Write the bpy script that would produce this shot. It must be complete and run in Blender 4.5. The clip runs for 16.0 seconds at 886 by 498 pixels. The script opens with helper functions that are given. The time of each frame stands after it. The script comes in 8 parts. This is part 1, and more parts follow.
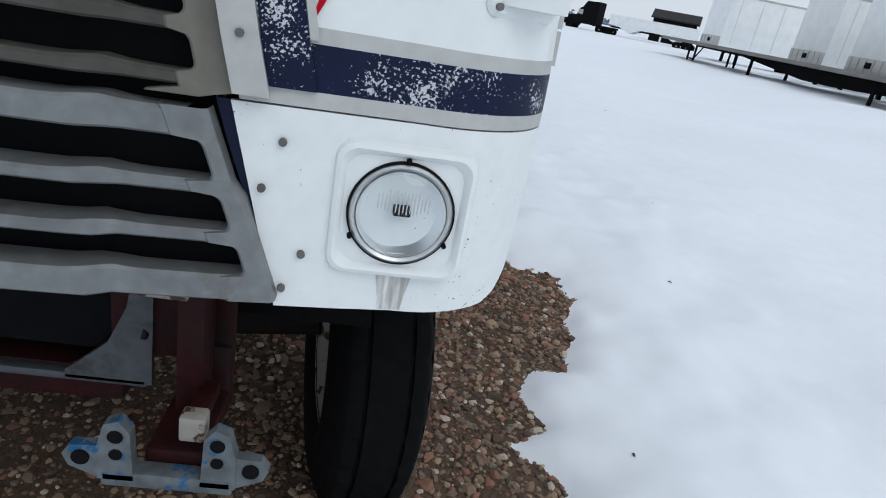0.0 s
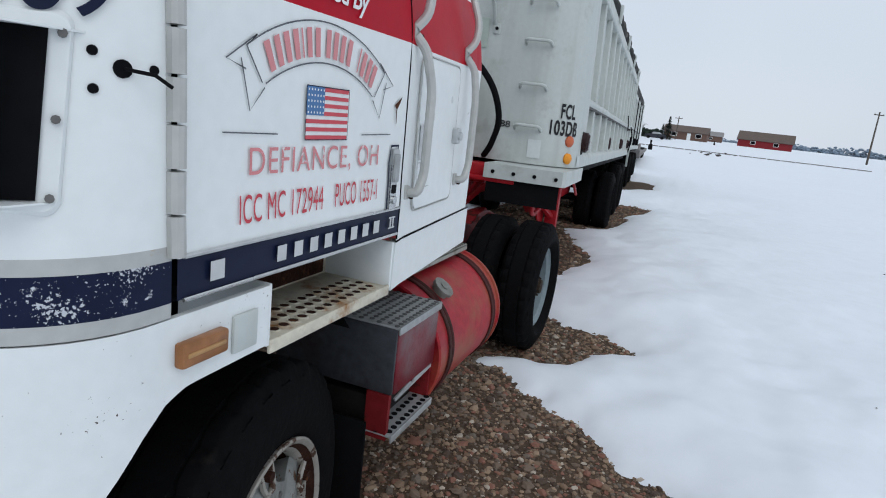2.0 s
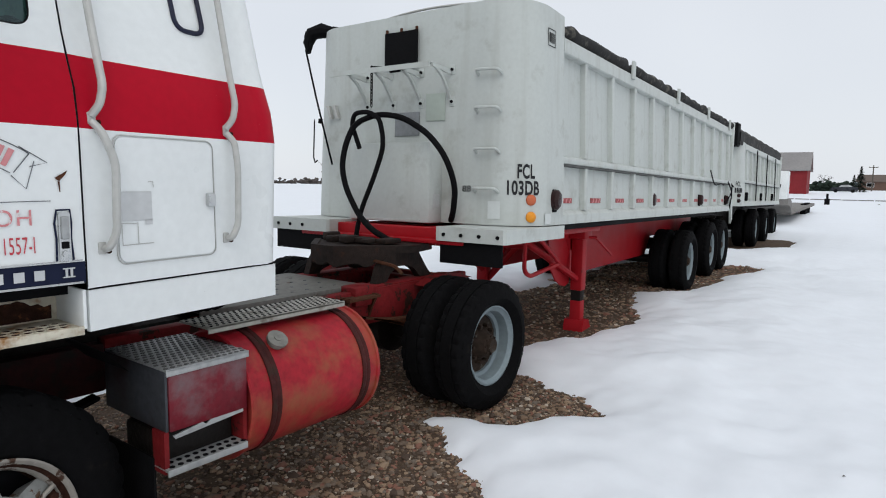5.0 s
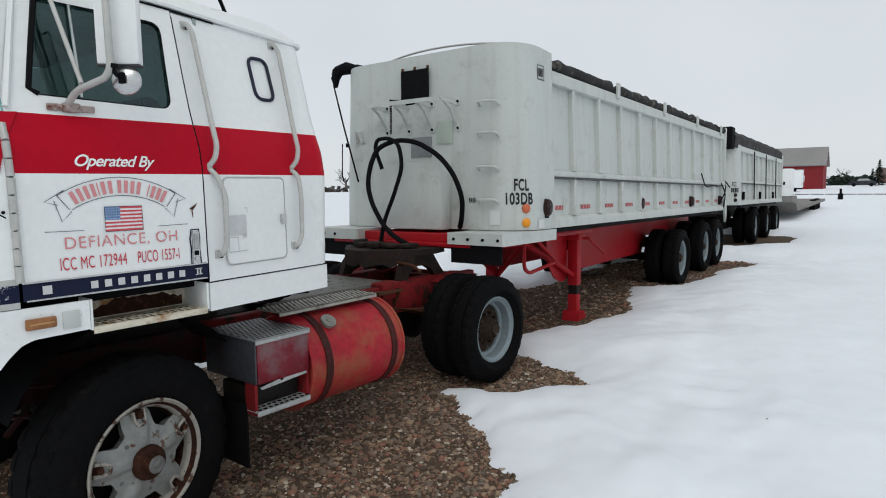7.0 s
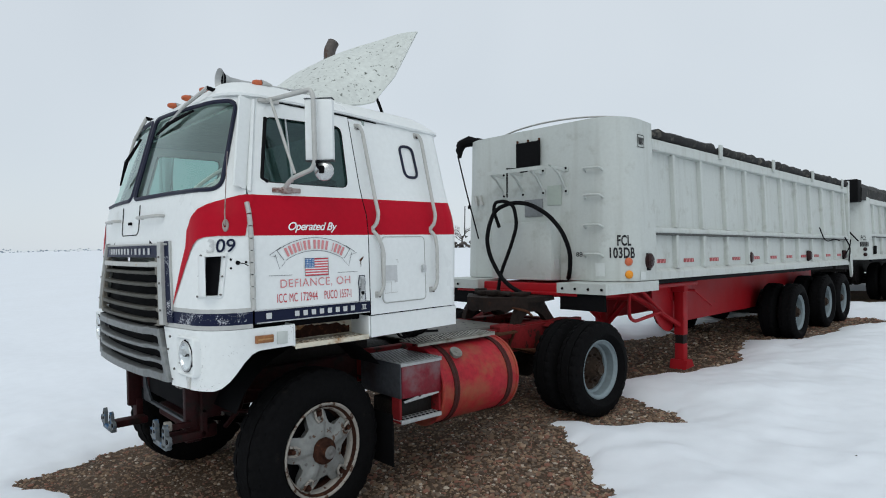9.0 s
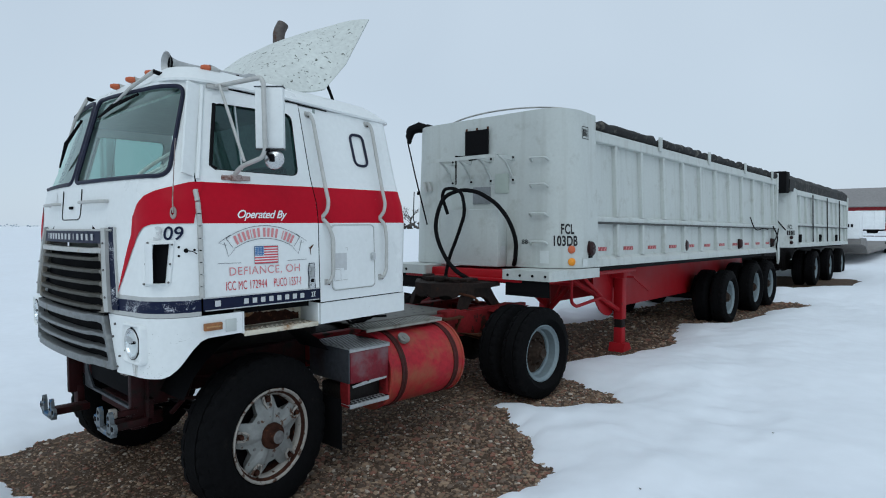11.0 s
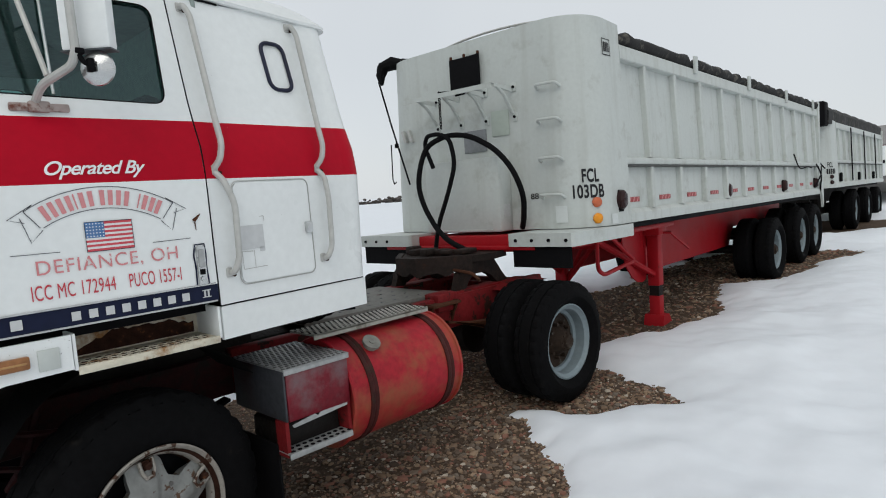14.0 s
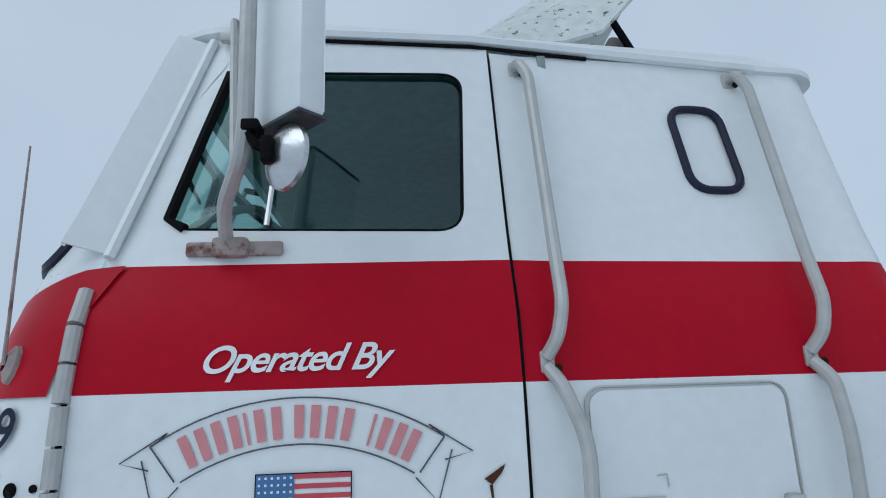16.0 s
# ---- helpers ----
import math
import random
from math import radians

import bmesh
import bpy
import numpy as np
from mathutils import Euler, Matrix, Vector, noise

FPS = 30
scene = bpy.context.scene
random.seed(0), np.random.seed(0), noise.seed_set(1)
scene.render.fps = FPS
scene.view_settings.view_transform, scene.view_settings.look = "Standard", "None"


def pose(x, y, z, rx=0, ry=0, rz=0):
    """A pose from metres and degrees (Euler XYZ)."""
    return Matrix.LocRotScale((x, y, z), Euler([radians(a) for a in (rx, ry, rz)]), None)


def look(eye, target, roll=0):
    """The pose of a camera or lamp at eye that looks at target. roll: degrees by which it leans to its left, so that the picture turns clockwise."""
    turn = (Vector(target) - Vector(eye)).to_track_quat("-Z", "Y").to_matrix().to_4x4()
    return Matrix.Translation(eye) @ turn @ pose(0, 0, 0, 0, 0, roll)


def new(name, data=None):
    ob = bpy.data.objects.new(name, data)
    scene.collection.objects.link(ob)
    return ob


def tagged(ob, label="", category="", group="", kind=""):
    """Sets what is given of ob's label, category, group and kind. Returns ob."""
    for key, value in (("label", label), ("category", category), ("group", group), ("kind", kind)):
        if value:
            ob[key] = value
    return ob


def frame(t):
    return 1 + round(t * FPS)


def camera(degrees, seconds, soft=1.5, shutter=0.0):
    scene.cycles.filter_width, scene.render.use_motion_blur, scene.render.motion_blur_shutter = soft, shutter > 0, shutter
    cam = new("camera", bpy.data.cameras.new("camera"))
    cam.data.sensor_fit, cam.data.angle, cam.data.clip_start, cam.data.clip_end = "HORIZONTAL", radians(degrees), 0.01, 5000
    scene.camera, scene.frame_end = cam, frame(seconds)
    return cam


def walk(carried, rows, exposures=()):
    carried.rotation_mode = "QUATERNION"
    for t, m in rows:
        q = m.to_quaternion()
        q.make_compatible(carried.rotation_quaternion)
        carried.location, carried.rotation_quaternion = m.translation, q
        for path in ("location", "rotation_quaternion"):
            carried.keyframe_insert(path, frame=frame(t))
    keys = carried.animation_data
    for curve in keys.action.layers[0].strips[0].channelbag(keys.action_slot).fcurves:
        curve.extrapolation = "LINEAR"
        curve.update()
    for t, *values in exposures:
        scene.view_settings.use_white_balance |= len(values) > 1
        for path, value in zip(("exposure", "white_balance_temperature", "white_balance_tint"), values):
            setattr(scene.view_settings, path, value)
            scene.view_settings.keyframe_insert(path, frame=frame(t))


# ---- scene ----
cam = camera(70.8, 16.0, 1.05)
METRES, EYE, TILT, LEAN, TURN = 8.0, 1.5, 0.0, 0.0, 0.0
PATH = [
    (0, (0.958, -0.467, 1.572), (1.209, 1.371, 0.824), 10.9),
    (0.5, (1.206, -0.357, 1.651), (1.351, 1.572, 1.14), 7.8),
    (0.8, (1.454, -0.362, 1.634), (1.516, 1.618, 1.359), 10.5),
    (1, (1.583, -0.363, 1.668), (1.371, 1.587, 1.278), 8.6),
    (1.5, (1.819, -0.167, 1.697), (1.236, 1.695, 1.256), 7.6),
    (2, (1.999, 0.084, 1.75), (1.308, 1.91, 1.315), 6.5),
    (2.5, (2.306, 0.206, 1.747), (1.296, 1.904, 1.434), 3.8),
    (2.6, (2.409, 0.223, 1.777), (1.306, 1.863, 1.469), 4.8),
    (3, (2.595, 0.423, 1.764), (1.503, 2.059, 1.402), 1.1),
    (3.5, (2.761, 0.64, 1.785), (1.558, 2.205, 1.464), 3.3),
    (4, (3.101, 0.705, 1.781), (1.831, 2.235, 1.566), -0.2),
    (4.5, (3.337, 0.76, 1.765), (2.224, 2.399, 1.494), 3.7),
    (4.7, (3.377, 0.741, 1.747), (2.197, 2.338, 1.507), 0.8),
    (6.8, (4.115, 0.068, 1.844), (2.923, 1.669, 1.731), 1.3),
    (7, (4.096, -0.059, 1.838), (2.865, 1.505, 1.636), -0.8),
    (7.5, (4.217, -0.255, 1.896), (2.92, 1.262, 1.776), -0.9),
    (8, (4.492, -0.41, 1.87), (3.123, 1.044, 1.76), 0.2),
    (8.5, (4.604, -0.564, 1.881), (3.145, 0.803, 1.859), 0.5),
    (8.7, (4.664, -0.678, 1.842), (3.163, 0.643, 1.825), -1.1),
    (10.8, (4.766, -0.811, 1.899), (3.328, 0.577, 1.817), 0.0),
    (11, (4.77, -0.797, 1.901), (3.384, 0.642, 1.82), -0.3),
    (11.5, (4.792, -0.755, 1.901), (3.539, 0.802, 1.812), -0.4),
    (12, (4.809, -0.735, 1.884), (3.649, 0.891, 1.782), -0.4),
    (12.5, (4.718, -0.464, 1.861), (3.647, 1.212, 1.652), -0.1),
    (13, (4.58, -0.21, 1.795), (3.373, 1.368, 1.566), -3.1),
    (13.5, (4.128, 0.111, 1.791), (2.898, 1.668, 1.547), 1.2),
    (14, (3.779, 0.454, 1.773), (2.381, 1.873, 1.598), -4.3),
    (14.5, (3.409, 0.791, 1.726), (1.756, 1.915, 1.655), -4.2),
    (15, (2.987, 0.933, 1.8), (1.125, 1.662, 1.774), -4.4),
    (15.5, (2.693, 1.232, 1.82), (0.727, 1.535, 2.033), -0.9),
    (16, (2.419, 1.425, 1.882), (0.48, 1.552, 2.353), -1.9),
]
TONE = [(0, 0.12, 6192, 7.0), (0.5, -0.03, 5606, 0.3), (1, 0, 5562, 1.7), (1.5, 0.05, 5778, 3.8), (2.5, 0.12, 6402, 9.3), (4.0, 0.14, 6535, 9.0), (4.5, 0.26, 6569, 8.9), (7, 0.12, 6640, 6.2), (8.5, 0.1, 6479, 5.5), (9.8, 0.1, 6217, 3.7), (11, -0.04, 5834, 1.9), (11.5, -0.03, 6310, 4.1), (12.5, 0.07, 6640, 6.2), (14.5, 0.09, 6721, 6.5), (15, 0.07, 6020, 3.0), (15.5, -0.08, 5658, 2.1), (16, -0.16, 5650, 3.4)]
walk(cam, [(t, look(eye, target, roll)) for t, eye, target, roll in PATH], TONE)

# ---- light ----
world = bpy.data.worlds.new("world")
scene.world = world
world.use_nodes = True
wn, wl = world.node_tree.nodes, world.node_tree.links
wn.clear()
w_out = wn.new("ShaderNodeOutputWorld")
w_bg = wn.new("ShaderNodeBackground")
w_mix = wn.new("ShaderNodeMixRGB")
w_sky = wn.new("ShaderNodeTexSky")
w_sky.sky_type = "NISHITA"
w_sky.sun_disc = False
w_sky.sun_elevation = radians(35)
w_sky.sun_rotation = radians(120)
w_mul = wn.new("ShaderNodeMixRGB")
w_mul.blend_type = "MULTIPLY"
w_mul.inputs[0].default_value = 1.0
w_mul.inputs[2].default_value = (0.10, 0.10, 0.10, 1)
w_cloud = wn.new("ShaderNodeTexNoise")
w_cloud.inputs["Scale"].default_value = 1.6
w_cloud.inputs["Detail"].default_value = 3
w_ramp = wn.new("ShaderNodeValToRGB")
w_ramp.color_ramp.elements[0].position, w_ramp.color_ramp.elements[0].color = 0.3, (0.60, 0.635, 0.70, 1)
w_ramp.color_ramp.elements[1].position, w_ramp.color_ramp.elements[1].color = 0.7, (0.69, 0.72, 0.78, 1)
wl.new(w_sky.outputs[0], w_mul.inputs[1])
wl.new(w_cloud.outputs[0], w_ramp.inputs[0])
w_mix.inputs[0].default_value = 0.93
wl.new(w_mul.outputs[0], w_mix.inputs[1])
wl.new(w_ramp.outputs[0], w_mix.inputs[2])
wl.new(w_mix.outputs[0], w_bg.inputs[0])
w_bg.inputs[1].default_value = 1.0
wl.new(w_bg.outputs[0], w_out.inputs[0])

sun = new("sun", bpy.data.lights.new("sun", "SUN"))
sun.data.energy, sun.data.angle, sun.data.color = 0.7, radians(40), (1.0, 0.97, 0.93)
sun.matrix_world = look((12, -14, 24), (0, 3, 0))


# ---- materials ----
def material(name, colour, rough=0.5, metal=0.0, vary=0.08, scale=6.0, bump=0.0, bump_scale=60.0,
             spots=None, spot_level=0.62, spot_scale=9.0, coat=0.0, island=0.0, shine=0.3, soft=0.04):
    """A painted or bare surface: base colour, mottling at two sizes, optional stains of a second colour, fine relief."""
    m = bpy.data.materials.new(name)
    m.use_nodes = True
    n, l = m.node_tree.nodes, m.node_tree.links
    b = n["Principled BSDF"]
    b.inputs["Roughness"].default_value, b.inputs["Metallic"].default_value = rough, metal
    b.inputs["Coat Weight"].default_value = coat
    b.inputs["Specular IOR Level"].default_value = shine
    co = n.new("ShaderNodeTexCoord")
    big, small = n.new("ShaderNodeTexNoise"), n.new("ShaderNodeTexNoise")
    big.inputs["Scale"].default_value, small.inputs["Scale"].default_value = scale * 0.35, scale * 5
    big.inputs["Detail"].default_value = small.inputs["Detail"].default_value = 4
    l.new(co.outputs["Object"], big.inputs["Vector"])
    l.new(co.outputs["Object"], small.inputs["Vector"])
    add = n.new("ShaderNodeMath")
    l.new(big.outputs[0], add.inputs[0])
    l.new(small.outputs[0], add.inputs[1])
    ramp = n.new("ShaderNodeMapRange")
    ramp.inputs[1].default_value, ramp.inputs[2].default_value = 0.7, 1.3
    ramp.inputs[3].default_value, ramp.inputs[4].default_value = 1 - vary, 1 + vary
    l.new(add.outputs[0], ramp.inputs[0])
    value = ramp.outputs[0]
    if island:
        geo = n.new("ShaderNodeNewGeometry")
        r2 = n.new("ShaderNodeMapRange")
        r2.inputs[3].default_value, r2.inputs[4].default_value = 1 - island, 1 + island
        l.new(geo.outputs["Random Per Island"], r2.inputs[0])
        mm = n.new("ShaderNodeMath")
        mm.operation = "MULTIPLY"
        l.new(value, mm.inputs[0])
        l.new(r2.outputs[0], mm.inputs[1])
        value = mm.outputs[0]
    mul = n.new("ShaderNodeVectorMath")
    mul.operation = "SCALE"
    mul.inputs[0].default_value = colour[:3]
    l.new(value, mul.inputs["Scale"])
    out = mul.outputs[0]
    if spots:
        sn = n.new("ShaderNodeTexNoise")
        sn.inputs["Scale"].default_value, sn.inputs["Detail"].default_value, sn.inputs["Roughness"].default_value = spot_scale, 6, 0.65
        l.new(co.outputs["Object"], sn.inputs["Vector"])
        sr = n.new("ShaderNodeMapRange")
        sr.inputs[1].default_value, sr.inputs[2].default_value = spot_level, spot_level + soft
        l.new(sn.outputs[0], sr.inputs[0])
        mx = n.new("ShaderNodeMixRGB")
        l.new(sr.outputs[0], mx.inputs[0])
        l.new(out, mx.inputs[1])
        mx.inputs[2].default_value = (*spots, 1)
        out = mx.outputs[0]
    l.new(out, b.inputs["Base Color"])
    rv = n.new("ShaderNodeMapRange")
    rv.inputs[1].default_value, rv.inputs[2].default_value = 0.3, 0.7
    rv.inputs[3].default_value, rv.inputs[4].default_value = max(rough - 0.08, 0.02), min(rough + 0.1, 1)
    l.new(big.outputs[0], rv.inputs[0])
    l.new(rv.outputs[0], b.inputs["Roughness"])
    if bump:
        bn = n.new("ShaderNodeTexNoise")
        bn.inputs["Scale"].default_value, bn.inputs["Detail"].default_value = bump_scale, 5
        l.new(co.outputs["Object"], bn.inputs["Vector"])
        bu = n.new("ShaderNodeBump")
        bu.inputs["Strength"].default_value, bu.inputs["Distance"].default_value = bump, 0.01
        l.new(bn.outputs[0], bu.inputs["Height"])
        l.new(bu.outputs[0], b.inputs["Normal"])
    return m


def glass(name, tint, rough=0.02, most=0.55, least=0.045, sheen=(1, 1, 1)):
    """Thin glass in one sheet: tinted and clear, glossier at a slant."""
    m = bpy.data.materials.new(name)
    m.use_nodes = True
    n, l = m.node_tree.nodes, m.node_tree.links
    n.clear()
    out, mix = n.new("ShaderNodeOutputMaterial"), n.new("ShaderNodeMixShader")
    clear, gloss, slant = n.new("ShaderNodeBsdfTransparent"), n.new("ShaderNodeBsdfGlossy"), n.new("ShaderNodeLayerWeight")
    clear.inputs[0].default_value = (*tint, 1)
    gloss.inputs["Roughness"].default_value = rough
    gloss.inputs[0].default_value = (*sheen, 1)
    slant.inputs["Blend"].default_value = 0.5
    power, scale = n.new("ShaderNodeMath"), n.new("ShaderNodeMath")
    power.operation, power.inputs[1].default_value = "POWER", 4.0
    scale.operation, scale.inputs[1].default_value, scale.inputs[2].default_value = "MULTIPLY_ADD", most, least
    l.new(slant.outputs["Facing"], power.inputs[0])
    l.new(power.outputs[0], scale.inputs[0])
    l.new(scale.outputs[0], mix.inputs[0])
    l.new(clear.outputs[0], mix.inputs[1])
    l.new(gloss.outputs[0], mix.inputs[2])
    l.new(mix.outputs[0], out.inputs[0])
    return m


def stain(name, colour, most):
    """A thin run of dirt: clear in places, streaked downwards."""
    m = bpy.data.materials.new(name)
    m.use_nodes = True
    n, l = m.node_tree.nodes, m.node_tree.links
    b = n["Principled BSDF"]
    b.inputs["Base Color"].default_value, b.inputs["Roughness"].default_value = (*colour, 1), 0.7
    co, mp, nz, cut = n.new("ShaderNodeTexCoord"), n.new("ShaderNodeMapping"), n.new("ShaderNodeTexNoise"), n.new("ShaderNodeMapRange")
    mp.inputs["Scale"].default_value = (90.0, 90.0, 14.0)
    nz.inputs["Scale"].default_value, nz.inputs["Detail"].default_value = 1.0, 4
    l.new(co.outputs["Object"], mp.inputs[0])
    l.new(mp.outputs[0], nz.inputs["Vector"])
    cut.inputs[1].default_value, cut.inputs[2].default_value, cut.inputs[4].default_value = 0.36, 0.62, most
    l.new(nz.outputs[0], cut.inputs[0])
    l.new(cut.outputs[0], b.inputs["Alpha"])
    return m


def add_chips(m, colour, level, size, mask=1.0):
    """Scatters small chips or specks over a painted material: fine noise gated by a coarse one, so they come in clusters."""
    n, l = m.node_tree.nodes, m.node_tree.links
    b = n["Principled BSDF"]
    old = b.inputs["Base Color"].links[0].from_socket
    co = n.new("ShaderNodeTexCoord")
    fine, coarse, both, cut, mix = n.new("ShaderNodeTexNoise"), n.new("ShaderNodeTexNoise"), n.new("ShaderNodeMath"), n.new("ShaderNodeMapRange"), n.new("ShaderNodeMixRGB")
    fine.inputs["Scale"].default_value, fine.inputs["Detail"].default_value, fine.inputs["Roughness"].default_value = size, 3, 0.6
    coarse.inputs["Scale"].default_value = size * 0.045
    l.new(co.outputs["Object"], fine.inputs["Vector"])
    l.new(co.outputs["Object"], coarse.inputs["Vector"])
    both.operation, both.inputs[1].default_value = "MULTIPLY_ADD", mask * 0.35
    l.new(coarse.outputs[0], both.inputs[0])
    l.new(fine.outputs[0], both.inputs[2])
    cut.inputs[1].default_value, cut.inputs[2].default_value = level, level + 0.02
    l.new(both.outputs[0], cut.inputs[0])
    l.new(cut.outputs[0], mix.inputs[0])
    l.new(old, mix.inputs[1])
    mix.inputs[2].default_value = (*colour, 1)
    l.new(mix.outputs[0], b.inputs["Base Color"])


WHITE = material("white_paint", (0.74, 0.765, 0.76), 0.35, vary=0.035, spots=(0.38, 0.36, 0.31), spot_level=0.755, spot_scale=16)
RED = material("red_paint", (0.405, 0.003, 0.017), 0.42, vary=0.07, spots=(0.62, 0.5, 0.48), spot_level=0.76, spot_scale=26, shine=0.09)
BLUE = material("worn_blue_paint", (0.006, 0.010, 0.035), 0.5, vary=0.15, spots=(0.55, 0.57, 0.6), spot_level=0.64, spot_scale=30, shine=0.15)
NAVY = material("dark_blue_paint", (0.007, 0.011, 0.035), 0.45, vary=0.12, shine=0.15)
LIP = material("dull_aluminium_lip", (0.46, 0.465, 0.45), 0.5, 0.25, vary=0.10, spots=(0.42, 0.36, 0.25), spot_level=0.64)
CHROME = material("dull_chrome", (0.56, 0.57, 0.57), 0.32, 0.9, vary=0.12, bump=0.1)
GRIP = material("grey_painted_tube", (0.46, 0.46, 0.44), 0.42, 0.25, vary=0.1)
RUBBER = material("black_rubber", (0.0048, 0.0048, 0.0055), 0.75, vary=0.25, bump=0.25, bump_scale=80, shine=0.09)
TYRE = material("tyre_rubber", (0.0048, 0.0048, 0.0052), 0.85, vary=0.3, bump=0.35, bump_scale=45, spots=(0.014, 0.0125, 0.011), spot_level=0.62, soft=0.15, shine=0.06)
RUST = material("rusty_steel", (0.065, 0.026, 0.014), 0.85, 0.0, vary=0.4, bump=0.5, bump_scale=70, shine=0.15)
GREASED = material("black_grease_over_rust", (0.017, 0.011, 0.009), 0.7, 0.0, vary=0.5, bump=0.5, bump_scale=70, spots=(0.034, 0.015, 0.009), spot_level=0.58, spot_scale=16, soft=0.1, shine=0.2)
SEAL = material("blue_black_seal_rubber", (0.010, 0.012, 0.032), 0.55, vary=0.2)
MIRROR_FOOT = material("rust_stained_grey_paint", (0.34, 0.28, 0.26), 0.6, vary=0.2, spots=(0.13, 0.045, 0.03), spot_level=0.56, soft=0.1, spot_scale=14)
DEEP_RUST = material("deep_flaking_rust", (0.034, 0.014, 0.009), 0.9, 0.0, vary=0.5, bump=0.6, bump_scale=90, spots=(0.09, 0.035, 0.015), spot_level=0.6, spot_scale=30, shine=0.12)
FRAME_RED = material("dirty_red_frame_paint", (0.16, 0.011, 0.013), 0.6, vary=0.25, spots=(0.035, 0.014, 0.010), spot_level=0.56, bump=0.2, shine=0.15)
RUBBED = material("rubbed_clean_paint", (0.58, 0.61, 0.60), 0.5, vary=0.05)
GREY_DECK = material("weathered_grey_deck", (0.17, 0.165, 0.15), 0.6, 0.2, vary=0.22, spots=(0.09, 0.06, 0.045), spot_level=0.58, soft=0.12, bump=0.15)
HUB = material("dark_hub_rust", (0.030, 0.019, 0.013), 0.75, 0.1, vary=0.4, bump=0.4, spots=(0.075, 0.07, 0.06), spot_level=0.58, shine=0.2)
# oily frame red, with the shade under the cab put into the colour
GRIMY_SHADED = material("shade_darkened_oily_red", (0.026, 0.005, 0.0055), 0.65, vary=0.3, spots=(0.012, 0.008, 0.007), spot_level=0.5, soft=0.15, bump=0.3, shine=0.15)
GREY_GRIME = material("grimy_grey_metal", (0.075, 0.082, 0.09), 0.5, 0.3, vary=0.3, spots=(0.02, 0.018, 0.018), spot_level=0.55, soft=0.2, bump=0.2)
TRAILER_RED = material("bright_red_paint", (0.33, 0.007, 0.013), 0.48, vary=0.1, spots=(0.16, 0.012, 0.010), spot_level=0.68, shine=0.2)
TANK_RED = material("faded_red_tank_paint", (0.32, 0.012, 0.022), 0.45, vary=0.28, spots=(0.27, 0.085, 0.04), spot_level=0.46, soft=0.2, spot_scale=2.6, bump=0.08, bump_scale=20, shine=0.22)
GREASE = material("black_grease", (0.008, 0.006, 0.005), 0.6, vary=0.3, bump=0.5, bump_scale=40, shine=0.2)
# dark metal; also painted in for the shade inside openings and holes
DARK = material("dark_metal_and_opening_shade", (0.004, 0.004, 0.005), 0.8, vary=0.3, shine=0.1)
ALU = material("weathered_aluminium", (0.42, 0.43, 0.43), 0.48, 0.6, vary=0.2, bump=0.15, spots=(0.2, 0.2, 0.19), spot_level=0.66)
DIRTY_WHITE = material("dirty_white_trailer_paint", (0.50, 0.53, 0.51), 0.5, vary=0.045, spots=(0.36, 0.37, 0.34), spot_level=0.56, soft=0.2, spot_scale=3.5, bump=0.04, bump_scale=12)
RIM_GREY = material("grey_rim_paint", (0.20, 0.245, 0.265), 0.5, 0.2, vary=0.12, spots=(0.2, 0.12, 0.08), spot_level=0.70)
RIM_WORN = material("peeling_white_rim_paint", (0.29, 0.27, 0.24), 0.55, 0.1, vary=0.15, spots=(0.06, 0.028, 0.016), spot_level=0.54, spot_scale=18, bump=0.25)
SPOKE = material("worn_silver_spoke_paint", (0.22, 0.225, 0.215), 0.5, 0.25, vary=0.18, spots=(0.09, 0.05, 0.03), spot_level=0.58, spot_scale=18, bump=0.25)
AMBER = material("amber_plastic", (0.75, 0.28, 0.02), 0.3, vary=0.1)
ORANGE = material("orange_plastic", (0.50, 0.12, 0.05), 0.3, vary=0.1)
LAMP_BROWN = material("faded_amber_lens", (0.30, 0.13, 0.05), 0.35, vary=0.3, spots=(0.45, 0.35, 0.2), spot_level=0.62)
LAMP_RED = material("dark_red_lens", (0.022, 0.006, 0.006), 0.3, vary=0.2)
CLEAR = glass("clear_glass", (0.80, 0.94, 0.89), 0.02, 0.6, 0.15, (0.86, 1.0, 0.96))
TINTED = glass("green_tinted_glass", (0.26, 0.44, 0.42), 0.03, 0.7, 0.07, (0.72, 0.95, 0.97))
LAMP_GLASS = glass("lamp_glass", (0.93, 0.95, 0.96), 0.06)
BOWL = material("lamp_bowl", (0.85, 0.87, 0.88), 0.22, 1.0, vary=0.05)
BOLT = material("dull_bolt", (0.14, 0.135, 0.13), 0.6, 0.3, vary=0.3)
MIRROR = material("mirror_glass", (0.85, 0.87, 0.88), 0.04, 1.0, vary=0.02)
TARP = material("dark_grey_tarpaulin", (0.022, 0.022, 0.022), 0.7, vary=0.35, bump=0.6, bump_scale=12, spots=(0.13, 0.12, 0.10), spot_level=0.55, soft=0.15, shine=0.15)
STONE = material("gravel_stone", (0.15, 0.108, 0.082), 0.75, vary=0.25, island=0.75, bump=0.4, bump_scale=60, shine=0.25)
add_chips(WHITE, (0.06, 0.035, 0.022), 0.985, 130)
add_chips(BLUE, (0.52, 0.54, 0.57), 1.17, 200, 3.0)
CHIPPED = material("stone_chipped_white_paint", (0.74, 0.765, 0.76), 0.35, vary=0.04, spots=(0.55, 0.53, 0.47), spot_level=0.70, soft=0.2, spot_scale=7)
add_chips(RED, (0.62, 0.55, 0.54), 0.985, 130)
add_chips(CHIPPED, (0.05, 0.032, 0.024), 0.90, 140)
